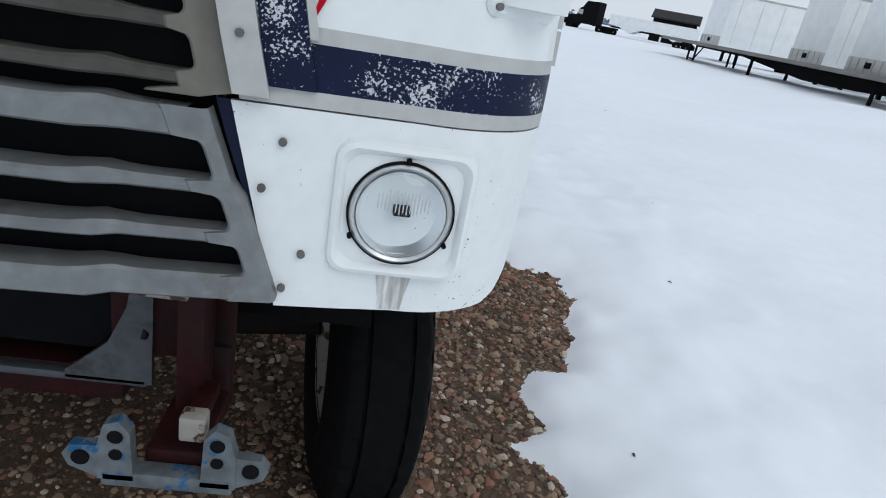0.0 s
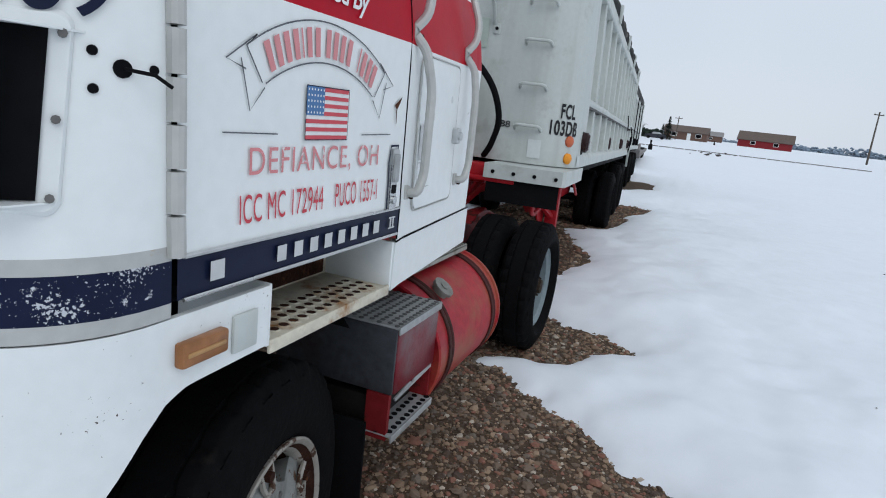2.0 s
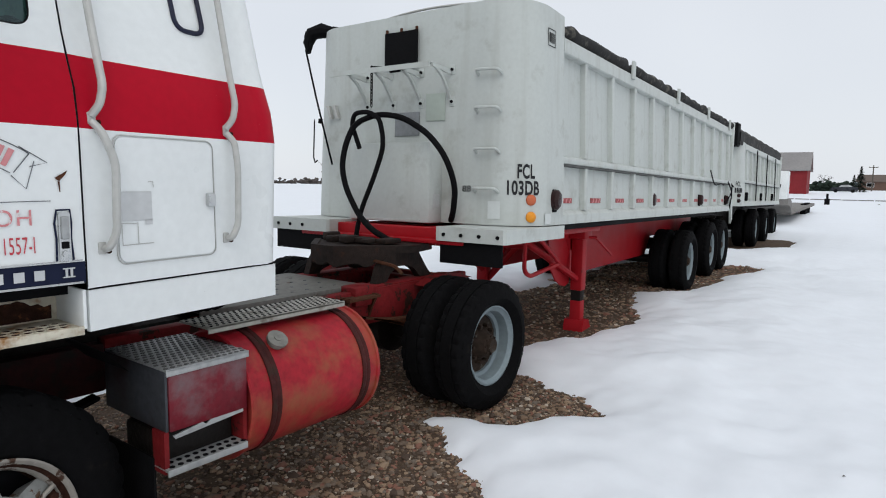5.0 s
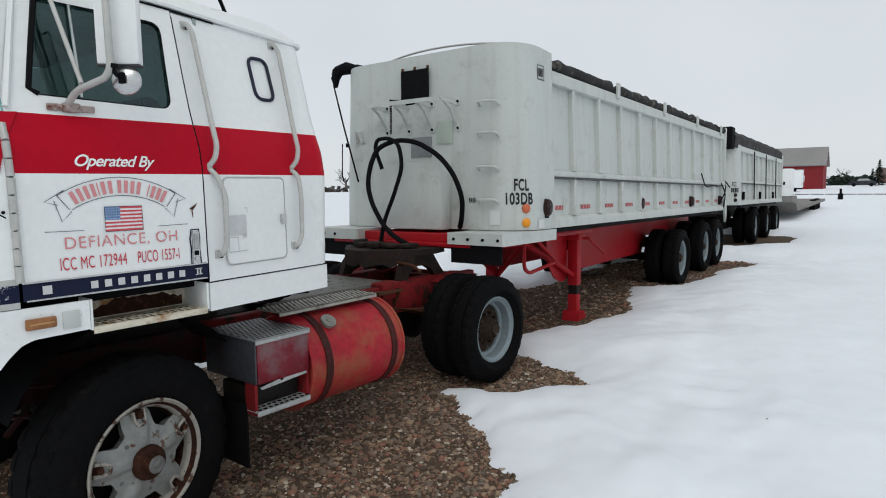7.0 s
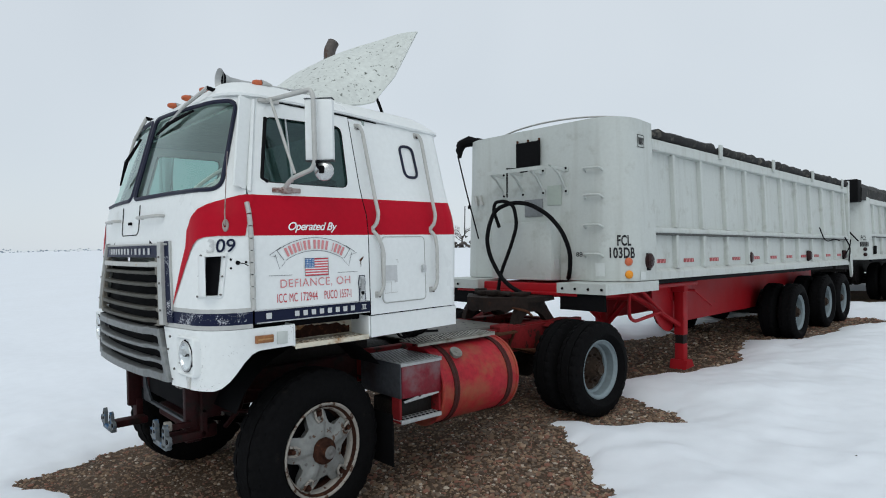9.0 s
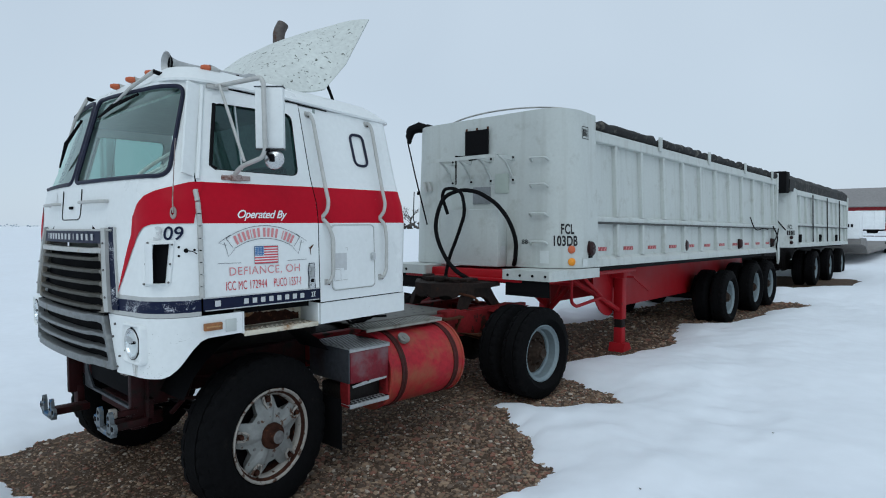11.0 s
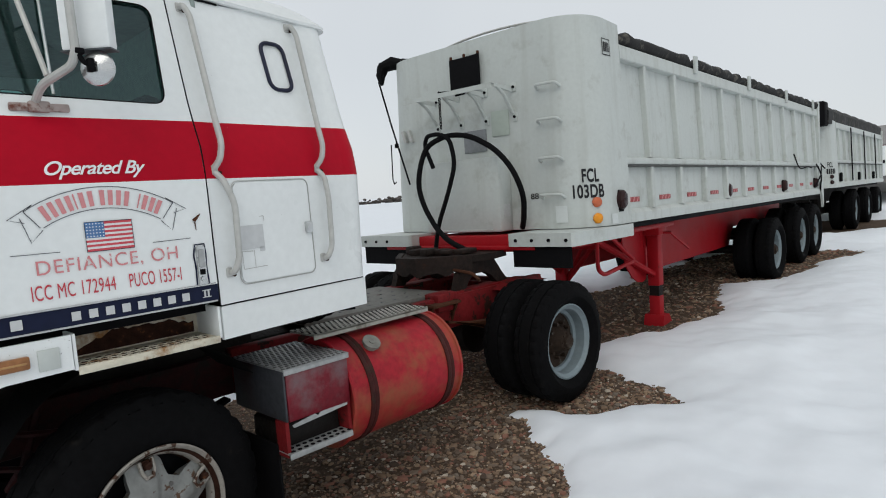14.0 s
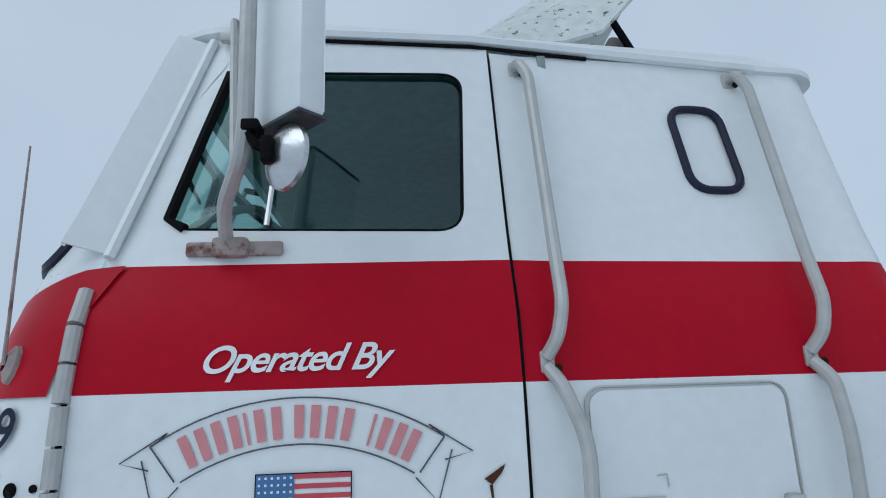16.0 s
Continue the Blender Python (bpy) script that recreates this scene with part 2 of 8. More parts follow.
sn, sl_ = STONE.node_tree.nodes, STONE.node_tree.links
kinds, isle = sn.new("ShaderNodeValToRGB"), sn.new("ShaderNodeNewGeometry")
kinds.color_ramp.interpolation = "CONSTANT"
for place, tone in ((0.0, (0.09, 0.062, 0.046)), (0.18, (0.24, 0.16, 0.105)), (0.38, (0.17, 0.125, 0.092)), (0.54, (0.33, 0.235, 0.155)), (0.70, (0.15, 0.127, 0.103)), (0.80, (0.23, 0.10, 0.068)), (0.94, (0.5, 0.44, 0.36))):
    e = kinds.color_ramp.elements.new(place) if place else kinds.color_ramp.elements[0]
    e.color = (*tone, 1)
kinds.color_ramp.elements[-1].color = (0.48, 0.43, 0.36, 1)
sl_.new(isle.outputs["Random Per Island"], kinds.inputs[0])
tone_mix = sn.new("ShaderNodeMixRGB")
tone_mix.inputs[0].default_value = 0.8
sl_.new(sn["Principled BSDF"].inputs["Base Color"].links[0].from_socket, tone_mix.inputs[1])
sl_.new(kinds.outputs[0], tone_mix.inputs[2])
sl_.new(tone_mix.outputs[0], sn["Principled BSDF"].inputs["Base Color"])
dn, dl = DIRTY_WHITE.node_tree.nodes, DIRTY_WHITE.node_tree.links
dco, dmap, dnoise, dcut, dmix = dn.new("ShaderNodeTexCoord"), dn.new("ShaderNodeMapping"), dn.new("ShaderNodeTexNoise"), dn.new("ShaderNodeMapRange"), dn.new("ShaderNodeMixRGB")
dmap.inputs["Scale"].default_value = (9.0, 9.0, 0.7)
dnoise.inputs["Scale"].default_value, dnoise.inputs["Detail"].default_value = 1.0, 4
dl.new(dco.outputs["Object"], dmap.inputs[0])
dl.new(dmap.outputs[0], dnoise.inputs["Vector"])
dcut.inputs[1].default_value, dcut.inputs[2].default_value, dcut.inputs[4].default_value = 0.52, 0.74, 0.36
dl.new(dnoise.outputs[0], dcut.inputs[0])
dl.new(dcut.outputs[0], dmix.inputs[0])
dl.new(dn["Principled BSDF"].inputs["Base Color"].links[0].from_socket, dmix.inputs[1])
dmix.inputs[2].default_value = (0.33, 0.335, 0.30, 1)
dl.new(dmix.outputs[0], dn["Principled BSDF"].inputs["Base Color"])
FADED_LINE = material("faded_grey_line", (0.10, 0.105, 0.12), 0.5, vary=0.3)
BLACK_INK = material("black_lettering", (0.012, 0.012, 0.014), 0.5)
RED_INK = material("faded_red_lettering", (0.50, 0.05, 0.07), 0.5, vary=0.12, spots=(0.62, 0.55, 0.55), spot_level=0.66, spot_scale=40)
PINK_INK = material("bleached_red_lettering", (0.60, 0.22, 0.23), 0.5, vary=0.12, spots=(0.66, 0.62, 0.62), spot_level=0.57, spot_scale=45)
PINK_BAR = material("bleached_red_bar", (0.60, 0.24, 0.25), 0.5, vary=0.08)
WHITE_INK = material("white_lettering", (0.78, 0.78, 0.78), 0.5)
FLAG_RED = material("flag_red", (0.55, 0.07, 0.09), 0.5)
FLAG_BLUE = material("flag_blue", (0.07, 0.17, 0.36), 0.5)
SILVER_INK = material("silver_lettering", (0.55, 0.56, 0.56), 0.4, 0.4)


# ---- mesh helpers ----
def part(name, bm, mats, parent=None, label="", smooth=True, sharp=35):
    """Links a bmesh as one mesh object, under a thing or a part."""
    me = bpy.data.meshes.new(name)
    bmesh.ops.recalc_face_normals(bm, faces=bm.faces)
    if smooth:
        for f in bm.faces:
            f.smooth = True
        lim = radians(sharp)
        for e in bm.edges:
            if len(e.link_faces) == 2 and e.calc_face_angle(0) > lim:
                e.smooth = False
    bm.to_mesh(me)
    bm.free()
    for m in (mats if isinstance(mats, (list, tuple)) else [mats]):
        me.materials.append(m)
    ob = new(name, me)
    if parent:
        ob.parent = parent
    if label:
        ob["label"] = label
    return ob


def thing(name, label, category, group="", kind="", at=None):
    e = new(name)
    e.empty_display_size = 0.1
    if at is not None:
        e.matrix_basis = at
    return tagged(e, label, category, group, kind)


def box(bm, c, s, bevel=0.0, m=None):
    """A box with centre c and sizes s."""
    got = bmesh.ops.create_cube(bm, size=1)
    vs = got["verts"]
    mat = Matrix.Translation(c) @ Matrix.Diagonal((*s, 1))
    if m is not None:
        mat = m @ mat
    bmesh.ops.transform(bm, matrix=mat, verts=vs)
    if bevel:
        es = list({e for v in vs for e in v.link_edges})
        bmesh.ops.bevel(bm, geom=es, offset=bevel, segments=2, profile=0.5, affect="EDGES")
    return bm


def cyl(bm, a, b, r, seg=16, r2=None, caps=True):
    """A cylinder or cone from a to b."""
    a, b = Vector(a), Vector(b)
    d = b - a
    m = Matrix.Translation((a + b) / 2) @ d.to_track_quat("Z", "Y").to_matrix().to_4x4()
    bmesh.ops.create_cone(bm, cap_ends=caps, segments=seg, radius1=r, radius2=r if r2 is None else r2, depth=d.length, matrix=m)
    return bm


def tube(bm, pts, r, seg=8, closed=False, caps=True):
    """A round tube along a line of points, with corners as they come."""
    pts = [Vector(p) for p in pts]
    n = len(pts)
    rings = []
    up = None
    for i, p in enumerate(pts):
        a = pts[i - 1] if (i or closed) else pts[i]
        b = pts[(i + 1) % n] if (i < n - 1 or closed) else pts[i]
        d = (b - a).normalized()
        if up is None:
            up = d.orthogonal().normalized()
        side = d.cross(up).normalized()
        up = side.cross(d).normalized()
        rad = r[i] if isinstance(r, (list, tuple)) else r
        rings.append([bm.verts.new(p + (side * math.cos(t) + up * math.sin(t)) * rad) for t in [math.tau * k / seg for k in range(seg)]])
    for i in range(n - (0 if closed else 1)):
        q, s = rings[i], rings[(i + 1) % n]
        for k in range(seg):
            bm.faces.new((q[k], q[(k + 1) % seg], s[(k + 1) % seg], s[k]))
    if caps and not closed:
        bm.faces.new(rings[0][::-1])
        bm.faces.new(rings[-1])
    return bm


def rounded(pts, r=0.05, k=5):
    """Points with each inner corner rounded off."""
    pts = [Vector(p) for p in pts]
    out = [pts[0]]
    for a, b, c in zip(pts, pts[1:], pts[2:]):
        u, v = (a - b), (c - b)
        q = min(r, u.length * 0.45, v.length * 0.45)
        p0, p1 = b + u.normalized() * q, b + v.normalized() * q
        for i in range(k + 1):
            t = i / k
            out.append(p0 * (1 - t) ** 2 + b * 2 * t * (1 - t) + p1 * t * t)
    return out + [pts[-1]]


def grid(bm, rows, mat_of=None, close_u=False):
    """Quads between rows of points of equal length. mat_of(i, j): the slot of a face."""
    vs = [[bm.verts.new(p) for p in r] for r in rows]
    n = len(vs[0])
    for i in range(len(vs) - 1):
        for j in range(n if close_u else n - 1):
            k = (j + 1) % n
            try:
                f = bm.faces.new((vs[i][j], vs[i][k], vs[i + 1][k], vs[i + 1][j]))
                if mat_of:
                    f.material_index = mat_of(i, j)
            except ValueError:
                pass
    return vs


def shell(bm, thick):
    """Gives the sheet in bm a thickness: a second sheet behind it and edges all round."""
    bmesh.ops.recalc_face_normals(bm, faces=bm.faces)
    bm.normal_update()
    faces, verts = list(bm.faces), list(bm.verts)
    rim = [e for e in bm.edges if len(e.link_faces) == 1]
    back = {v: bm.verts.new(v.co - v.normal * thick) for v in verts}
    for f in faces:
        g = bm.faces.new([back[v] for v in reversed(f.verts)])
        g.material_index = f.material_index
    for e in rim:
        a, b = e.verts
        bm.faces.new((a, b, back[b], back[a]))


def lathe(bm, profile, centre, axis="x", seg=48, mat_of=None):
    """Turns a profile of (along the axis, radius) round an axis through centre."""
    rows = []
    for a, r in profile:
        ring = []
        for k in range(seg):
            t = math.tau * k / seg
            c, s = r * math.cos(t), r * math.sin(t)
            p = {"x": (a, c, s), "y": (c, a, s), "z": (c, s, a)}[axis]
            ring.append(Vector(centre) + Vector(p))
        rows.append(ring)
    return grid(bm, rows, mat_of, close_u=True)


def slab(bm, outline, a, b, axis="x"):
    """A plate: a closed outline of two coordinates, from a to b along the axis."""
    def at(p, v):
        return {"x": (v, p[0], p[1]), "y": (p[0], v, p[1]), "z": (p[0], p[1], v)}[axis]
    lo, hi = [bm.verts.new(at(p, a)) for p in outline], [bm.verts.new(at(p, b)) for p in outline]
    n = len(outline)
    bm.faces.new(lo)
    bm.faces.new(hi[::-1])
    for i in range(n):
        k = (i + 1) % n
        bm.faces.new((lo[i], hi[i], hi[k], lo[k]))
    return bm


def round_rect(x0, x1, y0, y1, r, k=6):
    """A closed outline with rounded corners."""
    pts = []
    for cx, cy, a in ((x1 - r, y1 - r, 0), (x0 + r, y1 - r, 90), (x0 + r, y0 + r, 180), (x1 - r, y0 + r, 270)):
        for i in range(k + 1):
            t = radians(a + 90 * i / k)
            pts.append((cx + r * math.cos(t), cy + r * math.sin(t)))
    return pts


def smooth(t):
    t = max(0.0, min(1.0, t))
    return t * t * (3 - 2 * t)


def lerp_table(table, v):
    """A straight-line table of pairs."""
    if v <= table[0][0]:
        return table[0][1]
    for (a, p), (b, q) in zip(table, table[1:]):
        if v <= b:
            return p + (q - p) * (v - a) / (b - a)
    return table[-1][1]


# ---- ground, gravel and snow ----
def gravel_height(x, y):
    """The lot rises gently from the tractor's nose to the trailer."""
    return lerp_table(((-4, -0.06), (1.4, -0.03), (4.4, 0.10), (7.0, 0.16), (60, 0.16)), y)


BARE = [  # outlines of gravel that the snow leaves bare, in metres
    [(-1.35, -0.1), (-0.5, 0.25), (0.4, 0.1), (1.1, 0.5), (1.62, 1.0), (1.75, 1.3), (1.62, 1.5), (1.83, 1.62), (1.72, 1.84), (1.98, 2.02), (2.1, 2.28), (2.2, 2.65), (2.17, 3.0), (1.92, 3.27), (1.56, 3.57), (1.2, 3.79), (0.8, 4.02),
     (1.05, 4.2), (1.4, 4.3), (1.55, 4.52), (1.88, 4.78), (1.6, 5.07), (1.22, 5.2), (0.6, 5.3), (0.0, 5.6), (-1.2, 5.6), (-1.6, 3), (-1.75, 0.9)],
    [(0.1, 5.75), (0.5, 5.9), (0.88, 6.65), (1.08, 7.4), (0.92, 8.0), (0.75, 8.5), (0.47, 9.2), (0.3, 9.9), (-0.9, 10.0), (-1.2, 6.4)],
    [(0.3, 9.55), (0.95, 10.2), (1.1, 11.0), (1.05, 11.9), (1.2, 12.6), (1.42, 13.85), (0.8, 13.95), (-1.0, 13.9), (-1.2, 9.6)],
    [(0.0, 16.2), (0.75, 17.6), (1.2, 18.6), (0.95, 20.2), (1.2, 21.2), (-1.6, 21.5), (-1.9, 16.5)],
]


def edge_distance(x, y, poly):
    """The distance from points to an outline, below zero inside it."""
    d = np.full(x.shape, 1e9)
    inside = np.zeros(x.shape, bool)
    n = len(poly)
    for i in range(n):
        (ax, ay), (bx, by) = poly[i], poly[(i + 1) % n]
        ex, ey = bx - ax, by - ay
        t = np.clip(((x - ax) * ex + (y - ay) * ey) / (ex * ex + ey * ey), 0, 1)
        d = np.minimum(d, np.hypot(x - ax - t * ex, y - ay - t * ey))
        with np.errstate(divide="ignore", invalid="ignore"):
            cross = (ay > y) != (by > y)
            inside ^= cross & (x < ax + (y - ay) * ex / (ey if ey else 1e-9))
    return np.where(inside, -d, d)


def wavy(x, y, s, seed):
    """Cheap smooth noise from sines."""
    v = np.zeros(x.shape)
    for k in range(6):
        a, b = math.sin(seed * 12.9 + k * 4.1) * 3, math.cos(seed * 7.3 + k * 2.7) * 3
        v += np.sin(x * s * (a + k * 0.7) + y * s * (b - k * 0.5) + k * 1.7 + seed)
    return v / 6


def lumps(x, y, s, octaves):
    """Smooth random lumps of about one metre over s."""
    return np.array([noise.fractal((a * s, b * s, 0.3), 1.0, 2.0, octaves) for a, b in zip(x.ravel(), y.ravel())]).reshape(x.shape)


def bare_distance(x, y):
    d = np.minimum.reduce([edge_distance(x, y, p) for p in BARE])
    near = d < 1.2
    d = d.copy()
    d[near] += 0.10 * lumps(x[near], y[near], 1.6, 3) + 0.07 * lumps(x[near] + 40, y[near], 5.0, 3)
    return d


def spread(lo, hi, step, far):
    mid = np.arange(lo, hi + step / 2, step)
    out, v, s = [], 0.0, step
    while v < far:
        s *= 1.18
        v += s
        out.append(v)
    out = np.array(out)
    return np.concatenate([lo - out[::-1], mid, hi + out])


def sheet(name, xs, ys, z, mats, kind="structure", label="", category=""):
    nx, ny = len(xs), len(ys)
    gx, gy = np.meshgrid(xs, ys)
    co = np.stack([gx.ravel(), gy.ravel(), z.ravel()], 1)
    i = np.arange(nx * ny).reshape(ny, nx)
    faces = np.stack([i[:-1, :-1].ravel(), i[:-1, 1:].ravel(), i[1:, 1:].ravel(), i[1:, :-1].ravel()], 1)
    me = bpy.data.meshes.new(name)
    me.from_pydata(co.tolist(), [], faces.tolist())
    me.polygons.foreach_set("use_smooth", [True] * len(me.polygons))
    me.materials.append(mats)
    return tagged(new(name, me), label, category, kind=kind)


def snow_material():
    m = material("trodden_snow", (0.80, 0.83, 0.87), 0.6, vary=0.03, scale=1.2, bump=0.35, bump_scale=5)
    b = m.node_tree.nodes["Principled BSDF"]
    b.inputs["Subsurface Weight"].default_value = 0.0
    return m


def gravel_material():
    m = material("wet_gravel", (0.085, 0.058, 0.04), 0.85, vary=0.4, scale=8, bump=1.0, bump_scale=55, spots=(0.13, 0.095, 0.07), spot_level=0.58, spot_scale=45, shine=0.15)
    return m


SNOW, GRAVEL = snow_material(), gravel_material()
gxs, gys = spread(-2.6, 3.4, 0.05, 2500), spread(-1.6, 14.5, 0.05, 2500)
GX, GY = np.meshgrid(gxs, gys)
base = np.interp(GY, [-4, 1.4, 4.4, 7.0, 60], [-0.06, -0.03, 0.10, 0.16, 0.16])
rough = 0.012 * wavy(GX, GY, 4.0, 5) + 0.008 * wavy(GX, GY, 11.0, 6)
near = np.hypot(GX, GY - 6) < 40
sheet("ground", gxs, gys, base + np.where(near, rough, 0) - np.where(near, 0, 0.1), GRAVEL, label="wet brown gravel lot with small stones", category="ground")
dist = bare_distance(GX, GY)
depth = np.clip(dist / 0.45, -1, 1)
depth = np.where(depth > 0, 0.115 * np.sqrt(np.maximum(depth, 0)), 0.12 * depth)
drift = np.zeros(GX.shape)
drift[near] = 0.10 * lumps(GX[near], GY[near], 0.45, 2) + 0.028 * lumps(GX[near] + 9, GY[near], 1.7, 4) * np.clip(2.4 - dist[near] * 0.6, 0.45, 2.2)
drift *= np.clip(dist / 0.7, 0, 1)
far_rise = 0.65 * np.clip((np.hypot(GX, GY) - 60) / 140, 0, 1)
bank = np.clip((GX - 8) / 7, 0, 1) * np.clip((60 - GY) / 20, 0, 1) * np.clip((GY + 5) / 12, 0, 1)
far_rise = far_rise + 0.5 * bank * bank * (3 - 2 * bank)
sheet("snow", gxs, gys, base + depth + drift + far_rise, SNOW, label="thick settled snow with melted edges", category="snow")


# ---- tractor ----
tractor = thing("truck_tractor", "white cab-over truck tractor with red stripe and no bumper", "truck")

W_TABLE = ((1.0, 1.264), (1.45, 1.268), (1.55, 1.264), (1.92, 1.258), (2.04, 1.24), (2.15, 1.195), (2.25, 1.16), (2.72, 1.035), (2.82, 1.0))
F_TABLE = ((1.0, 0.54), (1.37, 0.54), (1.6, 0.552), (2.14, 0.59), (2.72, 0.755), (2.82, 0.79))
R_TABLE = ((1.2, 2.52), (1.9, 2.555), (2.2, 2.55), (2.75, 2.54))
CORNER_TABLE = ((1.3, 0.24), (1.5, 0.25), (1.8, 0.28), (2.1, 0.31))


def taper(y):
    """How far the sleeper's side draws in behind the door."""
    return 0.012 * smooth((y - 1.635) / 0.03) + 0.098 * max(0.0, y - 1.66)


def hull(d, z, off=0.0):
    """A point of the cab's skin: d metres along the outline from the nose's middle, at height z, off metres proud of it."""
    def at(d, z):
        w, f, CORNER = lerp_table(W_TABLE, z), lerp_table(F_TABLE, z), lerp_table(CORNER_TABLE, z)
        flat, arc = w - CORNER, CORNER * math.pi / 2
        if d <= flat:
            return Vector((d, f - lerp_table(((1.5, 0.095), (2.0, 0.07)), z) * (1 - (d / flat) ** 2), z))
        if d <= flat + arc:
            a = (d - flat) / CORNER
            return Vector((flat + CORNER * math.sin(a), f + CORNER * (1 - math.cos(a)), z))
        y = f + CORNER + d - flat - arc
        return Vector((w - taper(y), y, z))
    p = at(d, z)
    if off:
        du, dz = at(d + 0.01, z) - at(max(d - 0.01, 0), z), at(d, z + 0.01) - at(d, z - 0.01)
        p = p + du.cross(dz).normalized() * off
    return p


def along(y, z):
    """The outline's d for a place y on the side."""
    w, f, CORNER = lerp_table(W_TABLE, z), lerp_table(F_TABLE, z), lerp_table(CORNER_TABLE, z)
    return (w - CORNER) + CORNER * math.pi / 2 + (y - f - CORNER)


def side(y, z, off=0.0):
    return hull(along(y, z), z, off)


def mirrored(v, s):
    return Vector((v.x * s, v.y, v.z))


BANDS = [1.375, 1.40, 1.47, 1.494, 1.55, 1.63, 1.71, 1.80, 1.91, 1.95, 2.0, 2.05, 2.10, 2.155]
# slots of the cab's skins: 0 white, 1 red, 2 blue, 3 lip


def band_slot(z):
    return 3 if z < 1.40 else 2 if z < 1.47 else 0 if z < 1.91 else 1 if z < 2.155 else 0


def skin(bm, s, y0, y1, zs, slots=band_slot, step=0.08, off=0.0, thick=0.0):
    """A stretch of the side's skin between two y."""
    n = max(2, int((y1 - y0) / step) + 1)
    rows = [[mirrored(side(y0 + (y1 - y0) * j / n, z, off), s) for j in range(n + 1)] for z in zs]
    grid(bm, rows, lambda i, j: slots((zs[i] + zs[i + 1]) / 2))


def holed(bm, s, y0, y1, z0, z1, loop, point, slot=0):
    """A panel y0..y1, z0..z1 with a hole along a loop of (y, z), on a surface point(y, z)."""
    cy, cz = sum(p[0] for p in loop) / len(loop), sum(p[1] for p in loop) / len(loop)
    outer = []
    for y, z in loop:
        dy, dz = y - cy, z - cz
        t = min(((y1 if dy > 0 else y0) - cy) / dy if abs(dy) > 1e-6 else 1e9, ((z1 if dz > 0 else z0) - cz) / dz if abs(dz) > 1e-6 else 1e9)
        outer.append([cy + dy * t, cz + dz * t])
    for c in ((y0, z0), (y0, z1), (y1, z0), (y1, z1)):
        k = min(range(len(outer)), key=lambda i: (outer[i][0] - c[0]) ** 2 + (outer[i][1] - c[1]) ** 2)
        outer[k] = list(c)
    rows = []
    for t in (0, 0.33, 0.66, 1):
        rows.append([mirrored(point(o[0] + (i[0] - o[0]) * t, o[1] + (i[1] - o[1]) * t), s) for o, i in zip(outer, loop)])
    grid(bm, rows, lambda i, j: slot, close_u=True)


def pane(bm, s, loop, point, off=-0.012):
    """A pane that fills a loop on a surface."""
    cy, cz = sum(p[0] for p in loop) / len(loop), sum(p[1] for p in loop) / len(loop)
    rows = [[mirrored(point(cy + (y - cy) * t, cz + (z - cz) * t, off), s) for y, z in loop] for t in (0.02, 0.5, 1.02)]
    vs = grid(bm, rows, close_u=True)
    bm.faces.new(vs[0])


DOOR_Y0, DOOR_Y1 = 0.832, 1.64
DOOR_WIN = [(0.935, 2.238), (1.02, 2.655), (1.572, 2.650), (1.55, 2.225)]


def round_loop(pts, r, k=6):
    out = []
    n = len(pts)
    for i in range(n):
        a, b, c = Vector(pts[i - 1]), Vector(pts[i]), Vector(pts[(i + 1) % n])
        u, v = (a - b).normalized() * r, (c - b).normalized() * r
        out += [tuple((b + u) * (1 - t) ** 2 + b * 2 * t * (1 - t) + (b + v) * t * t) for t in [q / k for q in range(k + 1)]]
    # a few points on the straights
    full = []
    for i in range(len(out)):
        a, b = Vector(out[i]), Vector(out[(i + 1) % len(out)])
        m = max(1, int((b - a).length / 0.08))
        full += [tuple(a + (b - a) * q / m) for q in range(m)]
    return full


